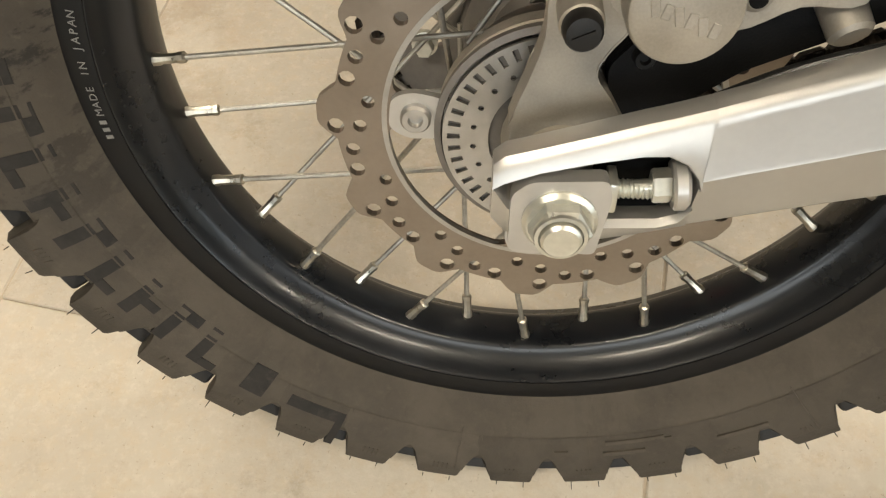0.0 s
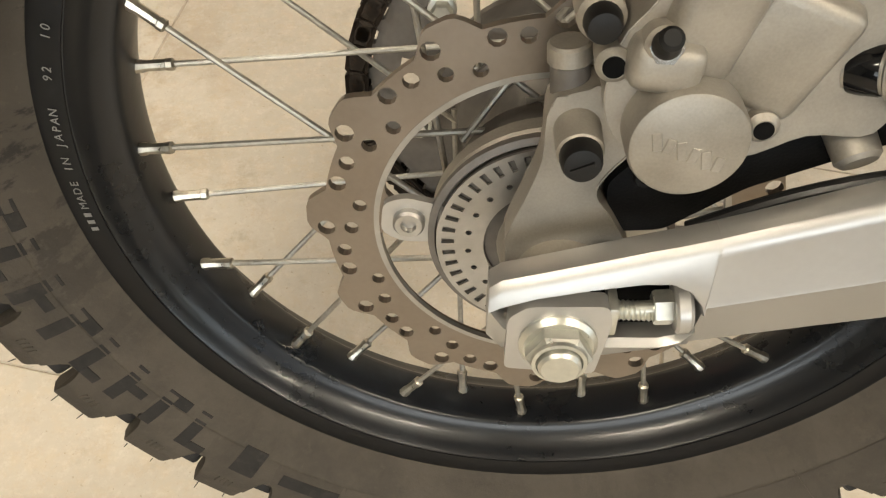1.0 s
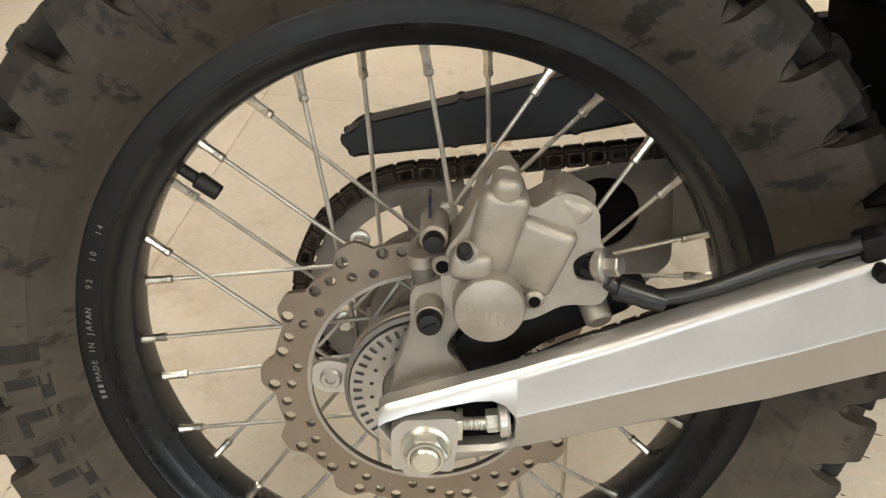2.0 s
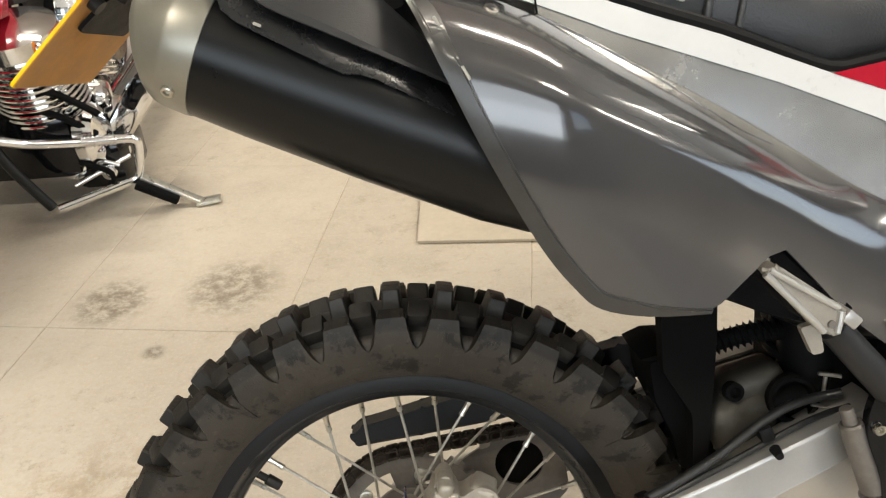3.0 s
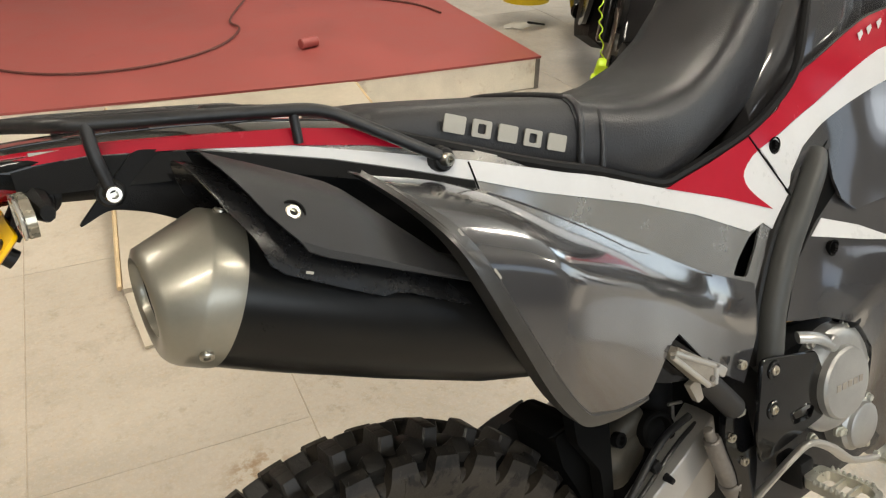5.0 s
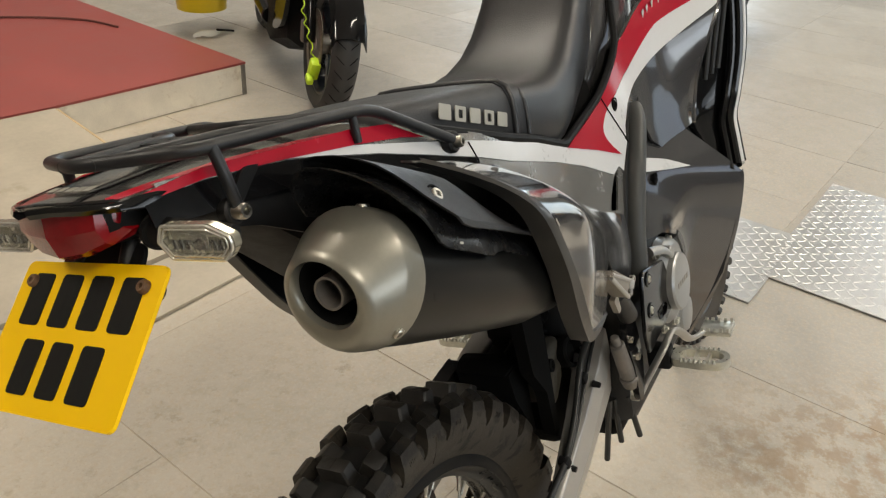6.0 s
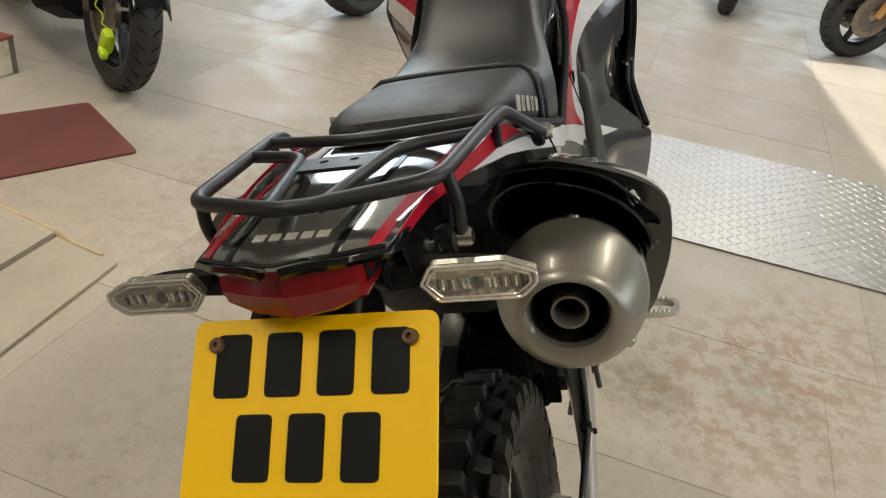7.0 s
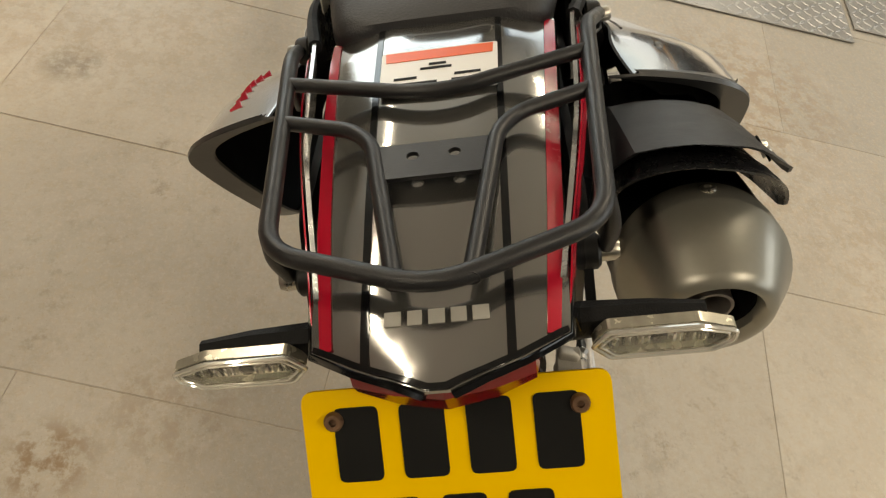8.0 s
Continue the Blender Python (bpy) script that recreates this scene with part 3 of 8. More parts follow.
# red-topped platform with a chipped cream front, and the ramp board that leads up to it
plat = empty("platform", Matrix(), "low red painted plywood platform with chipped cream front", "platform")
edge = [(2.13, 2.195), (1.22, 2.37), (0.30, 2.63), (-0.95, 2.99)]
top = edge + [(-0.89, 3.60), (-0.74, 4.07), (-0.58, 4.22), (-0.28, 4.90), (-0.05, 6.4), (2.9, 6.4)]
part("deck", slab(top, 0.010, pose(0, 0, 0.142)), M_REDP, plat, smooth=0)
for a, b in zip(edge, edge[1:]):
    d = Vector((b[0] - a[0], b[1] - a[1]))
    ang = math.degrees(math.atan2(d.y, d.x))
    bm = bmesh.new()
    box(bm, (d.length + 0.002, 0.02, 0.140), pose((a[0] + b[0]) / 2, (a[1] + b[1]) / 2 + 0.014, 0.071, 0, 0, ang), 0.002)
    part("riser", bm, M_CREAM, plat, smooth=0)
d = Vector((2.9 - 2.13, 6.4 - 2.195))
bm = bmesh.new()
box(bm, (d.length, 0.02, 0.140), pose((2.13 + 2.9) / 2 - 0.016, (6.4 + 2.195) / 2, 0.071, 0, 0, math.degrees(math.atan2(d.y, d.x))))
part("riser", bm, M_SIDEBOARD, plat, "dark brown-grey side board", smooth=0)

ramp = empty("ramp", Matrix(), "beige painted ramp board with a raw yellow edge, against the platform", "ramp")


def board(name, c, h0, h1, material, thick=0.02):
    """A sloping board on four ground corners: the two first at height h0, the two last at h1."""
    bm = bmesh.new()
    hs = (h0, h0, h1, h1)
    lo = ring(bm, [(x, y, h - thick if h > thick else 0.002) for (x, y), h in zip(c, hs)])
    hi = ring(bm, [(x, y, h) for (x, y), h in zip(c, hs)])
    bridge(bm, lo, hi)
    bm.faces.new(lo)
    bm.faces.new(hi)
    return part(name, bm, material, ramp, smooth=0)


board("toe_board", [(0.02, 1.24), (1.005, 1.13), (1.052, 1.335), (0.04, 1.490)], 0.010, 0.020, M_RAMP, 0.018)
board("main_board", [(0.04, 1.50), (1.057, 1.345), (1.24, 2.355), (0.30, 2.60)], 0.030, 0.148, M_RAMP)
bm = bmesh.new()
tube(bm, [(0.035, 1.52, 0.022), (0.295, 2.60, 0.140)], 0.008, 6)
part("raw_edge", bm, M_RAWWOOD, ramp)
bm = bmesh.new()
tube(bm, [(1.018, 1.185, 0.008), (1.040, 1.280, 0.012), (1.066, 1.350, 0.022), (1.245, 2.35, 0.138)], 0.009, 6)
part("raw_edge", bm, M_RAWWOOD, ramp)

# maroon mat
mt = [(1.96, 1.79), (1.57, 2.11), (1.25, 1.74), (1.65, 1.42)]
bm = slab(corner_outline(mt, 0.02), 0.008, pose(0, 0, 0.0))
tagged(part("floor_mat", bm, M_MAT, None, smooth=0), "worn maroon rubber mat lying on the floor", "mat")


def tread_plate(name, centre, w, h, ang, z, label):
    """Aluminium sheet with rows of raised bars."""
    th = empty(name, pose(*centre, z, 0, 0, ang), label, "metal plate", "tread plates")
    bm = bmesh.new()
    box(bm, (w, h, 0.003), pose(0, 0, 0.0015))
    part("sheet", bm, M_TREAD, th, smooth=0)
    bm = bmesh.new()
    n, k = int(w / 0.031), int(h / 0.031)
    for i in range(n):
        for j in range(k):
            m = pose(-w / 2 + 0.017 + i * 0.031, -h / 2 + 0.017 + j * 0.031, 0.003, 0, 0, 48 if (i + j) % 2 else -42)
            L, W = 0.0185, 0.0064
            v = [bm.verts.new(m @ Vector(q)) for q in ((-L, 0, 0), (0, -W, 0), (L, 0, 0), (0, W, 0), (-L * 0.6, 0, 0.0018), (L * 0.6, 0, 0.0018))]
            for f in ((0, 1, 4), (1, 5, 4), (1, 2, 5), (2, 3, 5), (3, 4, 5), (3, 0, 4)):
                bm.faces.new([v[q] for q in f])
    tagged(part("raised_bar", bm, M_TREAD, th, smooth=0), kind="stuff")
    return th


tread_plate("tread_plate", (2.20, -0.84), 0.93, 1.18, -8.5, 0.005, "large diamond-pattern aluminium sheet lying on the floor")
tread_plate("tread_plate", (2.12, -1.95), 0.93, 1.0, -8.5, 0.006, "diamond-pattern aluminium sheet beside the larger one")
tread_plate("tread_plate", (1.97, 0.22), 0.55, 0.92, -8.5, 0.004, "small diamond-pattern aluminium sheet under the motorcycle")

# small things on the platform
bm = bmesh.new()
cyl(bm, (1.235, 2.86, 0.177), (1.325, 2.875, 0.177), 0.025, 0.025, 20, 0.004)
tagged(part("rubber_plug", bm, M_REDP, None), "dull red rubber plug lying on the platform", "plug")
bm = bmesh.new()
lathe(bm, [(0.075, 0.0), (0.08, 0.004), (0.06, 0.012), (0.02, 0.016)], pose(2.35, 2.64, 0.152) @ Matrix.Diagonal((1.0, 0.7, 1, 1)), 14)
for v in bm.verts:
    v.co += Vector((0.02, 0.015, 0.004)) * noise.noise(v.co * 30)
tagged(part("cleaning_rag", bm, M_LETTER, None), "crumpled cream rag on the red platform", "rag")
bm = bmesh.new()
cyl(bm, (2.38, 2.60, 0.178), (2.47, 2.57, 0.160), 0.006, 0.005, 10)
tagged(part("marker_pen", bm, M_INK, None), "black marker pen lying on the rag", "pen")
buck = empty("bucket", pose(2.74, 3.05, 0.152), "yellow plastic bucket standing on the platform", "bucket")
bm = bmesh.new()
lathe(bm, [(0.135, 0), (0.16, 0.30), (0.172, 0.30), (0.172, 0.33), (0.15, 0.33), (0.128, 0.01)], Matrix(), 32)
part("body", bm, M_YELLOW, buck)
bm = bmesh.new()
tube(bm, [(0.165 * math.cos(a), 0.165 * math.sin(a) * 0.4 - 0.17, 0.30 - 0.10 * math.sin(a)) for a in np.linspace(0, math.pi, 14)], 0.003, 8)
part("handle", bm, M_STEEL, buck)
bm = bmesh.new()
loop = [(0.55 + 0.62 * math.cos(a), 3.55 + 0.58 * math.sin(a), 0.160) for a in np.linspace(2.6, 6.6, 40)]
tube(bm, smooth_path([(-0.1, 4.9, 0.160), *loop[::4], (1.75, 4.4, 0.160)], 5), 0.0055, 8)
tagged(part("cable", bm, M_CABLE, None), "thin dusty brown cable lying in a loop on the platform", "cable")
bm = bmesh.new()
tube(bm, smooth_path([(2.15, 3.05, 0.158), (2.12, 3.3, 0.158), (1.9, 3.6, 0.158), (1.5, 3.9, 0.158), (1.2, 4.6, 0.158)], 6), 0.0055, 8)
tagged(part("cable", bm, M_CABLE, None), "thin dusty brown cable running across the red platform", "cable")
bm = bmesh.new()
lathe(bm, [(0.02, 0), (0.02, 1.1), (0.017, 1.12)], basis((-0.870, 3.690, 0.0), (-0.13, 0.05, 1)), 12)
tagged(part("yellow_pole", bm, M_YELLOW, None), "yellow pole standing on the floor beside the platform", "pole")
bm = bmesh.new()
box(bm, (0.12, 0.10, 2.2), pose(-0.98, 4.75, 1.1), 0.006)
tagged(part("wooden_post", bm, M_POST, None), "dark brown wooden post standing behind the platform", "post")
bm = bmesh.new()
wheel_ring(bm, [(0.20, -0.05), (0.24, -0.068), (0.275, -0.066), (0.30, -0.035), (0.305, 0.0), (0.30, 0.035), (0.275, 0.066), (0.24, 0.068), (0.20, 0.05)], 64)
bmesh.ops.transform(bm, matrix=pose(-0.50, 4.42, 0.455, -10, 0, 8), verts=bm.verts)
tagged(part("spare_tyre", bm, M_ROAD, None), "dark grey spare road tyre standing on the platform", "tyre")

# ---------------------------------------------------------------- the motorcycle: rear wheel and running gear
LEAN, AXLE = -17.86, 0.3244
BIKE = pose(0, 0, AXLE, LEAN, 0, 0)
bike = empty("motorcycle", BIKE, "grey, red and white trail motorcycle leaning on its side stand", "motorcycle")
Y = Matrix(((1, 0, 0, 0), (0, 0, 1, 0), (0, -1, 0, 0), (0, 0, 0, 1)))  # lathe axis along the axle (+y)


def tyre_profile(base, crown, half, bead=0.2425, rim=0.034):
    """Carcass section of a tyre as (radius, y) pairs."""
    pts = [(bead - 0.012, -rim + 0.003), (bead, -rim - 0.0005), (bead + 0.006, -rim - 0.006), (bead + 0.02, -half * 0.9), (bead + 0.038, -half)]
    for a in np.linspace(-78, 78, 11):
        pts.append((base + (crown - base) * math.cos(radians(a)), half * 0.985 * math.sin(radians(a))))
    pts += [(bead + 0.038, half), (bead + 0.02, half * 0.9), (bead + 0.006, rim + 0.006), (bead, rim + 0.0005), (bead - 0.012, rim - 0.003)]
    return pts


tb = bmesh.new()
wheel_ring(tb, tyre_profile(0.262, 0.3135, 0.057), 144)
tyre = part("rear_tyre", tb, M_RUBBER, bike, "dusty black knobbly off-road tyre")
# darker ring over the carcass: shade between the blocks put into its colour
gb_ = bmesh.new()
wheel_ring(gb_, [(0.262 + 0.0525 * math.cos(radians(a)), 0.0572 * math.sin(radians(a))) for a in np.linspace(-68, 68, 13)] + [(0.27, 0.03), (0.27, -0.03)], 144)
part("tread_floor", gb_, M_RUBDARK, tyre, "tread floor darkened for the shade between the blocks")
for s in (-1, 1):
    gb_ = bmesh.new()
    wheel_ring(gb_, [(0.276, 0.0540 * s), (0.2850, 0.0572 * s), (0.2905, 0.0556 * s), (0.2950, 0.0520 * s), (0.2962, 0.0480 * s), (0.290, 0.0440 * s), (0.276, 0.0460 * s)], 144)
    part("shoulder_step", gb_, M_RUBBER, tyre, "recessed step between the shoulder blocks", smooth=60)


def knob_mesh(l, w, h, taper, skew=0.0, foot=0.16):
    """A tread block: l round the tyre, w across it, h high, with a flared foot and worn edges."""
    bm = bmesh.new()
    rows = []
    for k, z in ((1.0 + foot, -0.006), (1.0, 0.002), (1 - taper * 0.6, h - 0.0024), (1 - taper * 0.6 - 0.05, h - 0.0006), (1 - taper * 0.6 - 0.16, h)):
        a, b = l / 2 * k, w / 2 * k
        c = 0.0022
        rows.append(ring(bm, [(x + skew * y, y, z) for x, y in ((-a + c, -b), (a - c, -b), (a, -b + c), (a, b - c), (a - c, b), (-a + c, b), (-a, b - c), (-a, -b + c))]))
    for p, q in zip(rows, rows[1:]):
        bridge(bm, p, q)
    bm.faces.new(rows[0])
    bm.faces.new(rows[-1])
    return bm


def shoulder_mesh(s, tip=0.0):
    """A shoulder block that grows out of the sidewall: wide and flush at its foot, narrow at the tip."""
    bm = bmesh.new()
    rows = []
    for r, y, w in ((0.266, 0.0530, 0.0252), (0.2780, 0.0574, 0.0250), (0.2818, 0.0586, 0.0242), (0.2838, 0.0590, 0.0226), (0.2862, 0.0595, 0.0206), (0.2900, 0.0600, 0.0190), (0.295, 0.0604, 0.0178), (0.3015, 0.0603, 0.0166), (0.3030, 0.0594, 0.0160), (0.3105 + tip, 0.0586, 0.0150), (0.3138 + tip, 0.0576, 0.0140), (0.3152 + tip, 0.0556, 0.0132), (0.3200 + tip, 0.0470, 0.0130), (0.3175 + tip, 0.0435, 0.0136), (0.290, 0.0405, 0.0165)):
        da = w / r
        rows.append(ring(bm, [(r * math.cos(t) , s * y, r * math.sin(t)) for t in (-da, -da * 0.88, -da * 0.45, 0, da * 0.45, da * 0.88, da)]))
    for p, q in zip(rows, rows[1:]):
        bridge(bm, p, q, closed=False)
    for side in (0, -1):
        loop = [row[side] for row in rows]
        bm.faces.new(loop)
    return bm


def on_tyre(deg, across, base=0.262, rad=0.0515):
    """Pose on the tread: z outwards, x round the wheel; across is the angle over the section."""
    a, s = radians(deg), radians(across)
    rr = base + rad * math.cos(s)
    p = Vector((rr * math.cos(a), rad * math.sin(s), rr * math.sin(a)))
    z = Vector((math.cos(s) * math.cos(a), math.sin(s), math.cos(s) * math.sin(a)))
    x = Vector((-math.sin(a), 0, math.cos(a)))
    y = z.cross(x)
    return Matrix.Translation(p) @ Matrix((x, y, z)).transposed().to_4x4()


PITCH = 36
k_mid = part("knob", knob_mesh(0.0255, 0.0225, 0.0185, 0.12), M_KNOB, tyre)
k_mid2 = part("knob", knob_mesh(0.0245, 0.0235, 0.0185, 0.12, 0.08), M_KNOB, tyre)
k_ctr = part("knob", knob_mesh(0.0205, 0.0400, 0.0190, 0.10), M_KNOB, tyre)
k_ctr2 = part("knob", knob_mesh(0.0195, 0.0420, 0.0190, 0.10), M_KNOB, tyre)
k_sh = {(s, q): part("knob", shoulder_mesh(s, 0.0012 * q), M_RUBBER, tyre) for s in (-1, 1) for q in (0, 1)}
k_mid.matrix_basis, k_mid2.matrix_basis = on_tyre(5.0, -33), on_tyre(5.0, 33)
k_ctr.matrix_basis, k_ctr2.matrix_basis = on_tyre(0.0, 0), on_tyre(10.0, 0)
for key, ob in k_sh.items():
    ob.matrix_basis = Matrix.Rotation(-radians(10 * key[1]), 4, 'Y')
for i in range(PITCH):
    a = 360 / PITCH * i
    for s in (-1, 1):
        if i > 1:
            piece("knob", k_sh[(s, i % 2)], tyre, Matrix.Rotation(-radians(a), 4, 'Y'))
        if i:
            piece("knob", k_mid if i % 2 else k_mid2, tyre, on_tyre(a + 5.0 + (0.6 if i % 2 else -0.2), (32 if i % 2 else 35) * s))
    if i > 1:
        piece("knob", k_ctr if i % 2 else k_ctr2, tyre, on_tyre(a, 0))
wh = bmesh.new()
rng = random.Random(4)
for i in range(PITCH):
    for k in range(2):
        a = radians(360 / PITCH * i + (k - 0.5) * 3.6)
        p = Vector((0.3165 * math.cos(a), -0.0575, 0.3165 * math.sin(a)))
        d = Vector((math.cos(a), -0.5 + rng.uniform(-0.5, 0.4), math.sin(a))).normalized() * rng.uniform(0.0018, 0.0045)
        cyl(wh, p - d * 0.3, p + d, 0.0004, 0.0003, 5)
tagged(part("mould_whiskers", wh, M_RUBDARK, tyre), kind="stuff")
cmb = bmesh.new()
for i in range(PITCH):
    for k in range(4):
        a = 360 / PITCH * i + (k - 1.5) * 0.62
        for s in (-1, 1):
            box(cmb, (0.0062, 0.0012, 0.0010), Matrix.Rotation(-radians(a), 4, 'Y') @ pose(0.2975, s * 0.0603, 0))
tagged(part("tread_comb", cmb, M_RUBBER, tyre, smooth=0), kind="stuff")
sipe = bmesh.new()
for i in range(PITCH):
    box(sipe, (0.016, 0.0010, 0.0008), on_tyre(360 / PITCH * i, 0) @ pose(0, 0, 0.0188))
tagged(part("tread_sipe", sipe, M_RUBDARK, tyre, smooth=0), kind="stuff")


def sidewall(deg, r, y=None):
    y = -float(np.interp(r, (0.2425, 0.2485, 0.2625, 0.2805, 0.292, 0.303), (0.0345, 0.040, 0.0515, 0.0585, 0.0604, 0.0612))) if y is None else y
    return Vector((r * math.cos(radians(deg)), y, r * math.sin(radians(deg))))


def sidewall_bar(d0, d1, r0, r1, proud=0.0012):
    bm = bmesh.new()
    n = max(2, int(abs(d1 - d0) / 1.2) + 1)
    rows = []
    for i in range(n + 1):
        d = d0 + (d1 - d0) * i / n
        rs = np.linspace(r0, r1, 4)
        outer = [sidewall(d, r) + Vector((0, -proud, 0)) for r in rs]
        inner = [sidewall(d, r) + Vector((0, 0.004, 0)) for r in rs[::-1]]
        rows.append(ring(bm, outer + inner))
    for p, q in zip(rows, rows[1:]):
        bridge(bm, p, q)
    bm.faces.new(rows[0])
    bm.faces.new(rows[-1])
    return bm


# worn dark maker's mark as plain bars, and small moulded lines
part("sidewall_mark", sidewall_bar(176, 179, 0.262, 0.286, 0.00025), M_PRINT, tyre, "worn dark printed bar")
for k in range(8):
    a = 181.5 + 5.6 * k
    part("sidewall_mark", sidewall_bar(a, a + 1.7, 0.259, 0.285, 0.00025), M_PRINT, tyre)
    part("sidewall_mark", sidewall_bar(a + 1.7, a + 4.0, (0.259, 0.279, 0.269)[k % 3], (0.265, 0.285, 0.2745)[k % 3], 0.00025), M_PRINT, tyre)
part("sidewall_mark", sidewall_bar(229, 232.5, 0.263, 0.284, 0.00025), M_PRINT, tyre)
part("sidewall_mark", sidewall_bar(236, 243.5, 0.272, 0.280, 0.00025), M_PRINT, tyre)
part("sidewall_mark", sidewall_bar(243.5, 244.6, 0.272, 0.302, 0.00025), M_PRINT, tyre)
for a, b, r in ((283, 289, 0.278), (290, 293, 0.272), (283.5, 292, 0.270), (299, 306, 0.279), (276, 278, 0.276)):
    part("moulded_line", sidewall_bar(a, b, r, r + 0.0025, 0.0012), M_RUBBER, tyre)
for a in (262.0, 281.0, 311.0, 331.0, 35.0, 80.0, 124.0):
    part("mould_seam", sidewall_bar(a, a + 0.12, 0.262, 0.298, 0.0009), M_RUBBER, tyre)

# rim
rb = bmesh.new()
half = [(0.2425, -0.0340), (0.2400, -0.0352), (0.2265, -0.0345), (0.2252, -0.0325), (0.2238, -0.0290), (0.2205, -0.0225), (0.2165, -0.0185), (0.2135, -0.0168), (0.2118, -0.0160), (0.2106, -0.0142), (0.2098, -0.0110), (0.2088, -0.004)]
inner = half + [(r, -y) for r, y in half[::-1]]
outer = [(0.2425, 0.030), (0.232, 0.027), (0.222, 0.012), (0.2185, 0.0), (0.222, -0.012), (0.232, -0.027), (0.2425, -0.030)]
wheel_ring(rb, inner + outer, 128)
rim = part("rear_rim", rb, M_RIM, bike, "gloss black aluminium rim with faint dust and painted bluish sheen")
fb = bmesh.new()
wheel_ring(fb, [(0.2422, -0.0349), (0.2398, -0.0359), (0.2272, -0.0353), (0.2270, -0.0340), (0.2400, -0.0340)], 128)
part("rim_band", fb, M_RIMFLAT, rim, "satin black rim flange")


def band_text(txt, d0, step, r, size):
    """Letters set round the rim band, one after another."""
    for i, ch in enumerate(txt):
        if ch == " ":
            continue
        cu = bpy.data.curves.new("letter", 'FONT')
        cu.body, cu.size, cu.extrude, cu.align_x = ch, size, 0.0001, 'CENTER'
        tmp = new("letter", cu)
        dg = bpy.context.evaluated_depsgraph_get()
        me = bpy.data.meshes.new_from_object(tmp.evaluated_get(dg))
        bpy.data.objects.remove(tmp)
        a = radians(d0 + step * i)
        o = Vector((math.cos(a), 0, math.sin(a)))
        x = Vector((math.sin(a), 0, -math.cos(a)))
        p = o * r + Vector((0, -0.0362, 0))
        m = Matrix.Translation(p) @ Matrix((x, o, x.cross(o))).transposed().to_4x4()
        me.transform(m)
        me.materials.clear()
        me.materials.append(M_FAINT)
        ob = new("letter", me)
        ob.parent = rim


band_text("MADE IN JAPAN", 184.9, -1.12, 0.2312, 0.0058)
band_text("92", 167.0, -1.12, 0.2312, 0.0058)
band_text("10", 161.8, -1.12, 0.2312, 0.0058)
band_text("14", 156.8, -1.12, 0.2312, 0.0058)
for k in range(3):
    bm = bmesh.new()
    a = radians(188.6 - 1.12 * k)
    box(bm, (0.0038, 0.0003, 0.0022), Matrix.Translation((0.2334 * math.cos(a), -0.0362, 0.2334 * math.sin(a))) @ Matrix.Rotation(-a, 4, 'Y'))
    part("maker_bar", bm, M_FAINT, rim, smooth=0)

# spokes with nipples, 32 of them
SPOKES = 32
RN = 0.2094
ni0 = seat0 = None
for k in range(SPOKES):
    a = radians(181.2 + 360 / SPOKES * k)
    s = -1 if k % 2 == 0 else 1
    ha = a + radians((-45, 42, 82, -85)[k % 4])
    hr = (0.042, 0.042, 0.047, 0.047)[k % 4]
    hub = Vector((hr * math.cos(ha), s * 0.030, hr * math.sin(ha)))
    end = Vector((RN * math.cos(a), s * 0.0065, RN * math.sin(a)))
    d = (hub - end)
    bm = bmesh.new()
    cyl(bm, end + d.normalized() * 0.012, hub, 0.00165, seg=8)
    part("spoke", bm, M_SPOKE, bike)
    m = basis(end - d.normalized() * 0.003, d)
    if ni0 is None:
        bm = bmesh.new()
        lathe(bm, [(0.0036, 0), (0.0036, 0.006), (0.0030, 0.0075), (0.0030, 0.018), (0.0034, 0.0185), (0.0034, 0.0215), (0.0022, 0.0225)], Matrix(), 8)
        ni0 = part("spoke_nipple", bm, M_NIPPLE, bike)
        ni0.matrix_basis = m
        bm = bmesh.new()
        lathe(bm, [(0.0085, -0.003), (0.0082, 0.0005), (0.0064, 0.0015), (0.004, 0.0)], Matrix(), 16)
        seat0 = part("nipple_seat", bm, M_RIM, rim)
        seat0.matrix_basis = m
    else:
        piece("spoke_nipple", ni0, bike, m)
        piece("nipple_seat", seat0, rim, m)
# valve
bm = bmesh.new()
va = radians(143.4)
vo = Vector((math.cos(va), 0, math.sin(va)))
cyl(bm, vo * 0.212, vo * 0.197, 0.0042, 0.0042, 12)
cyl(bm, vo * 0.197, vo * 0.179, 0.0065, 0.0060, 14, 0.001)
part("valve", bm, M_RUBDARK, rim, "black rubber valve cap")

# hub
hb = bmesh.new()
lathe(hb, [(0.018, -0.052), (0.042, -0.052), (0.045, -0.046), (0.043, -0.034), (0.043, -0.026), (0.030, -0.020), (0.026, 0.0), (0.030, 0.020), (0.045, 0.026), (0.047, 0.034), (0.058, 0.036), (0.060, 0.052), (0.020, 0.054)], Y, 48)
part("hub", hb, M_CASTD, bike, "cast aluminium wheel hub")

# wave brake disc
def wave(n=240):
    out = []
    for i in range(n):
        a = 2 * math.pi * i / n
        w = math.cos(12 * a + 0.5)
        out.append(((0.1070 + 0.0042 * (1 if w > 0.35 else -1) * min(1, abs(w - 0.35) * 2.2) - 0.0012) * math.cos(a), (0.1070 + 0.0042 * (1 if w > 0.35 else -1) * min(1, abs(w - 0.35) * 2.2) - 0.0012) * math.sin(a)))
    return out


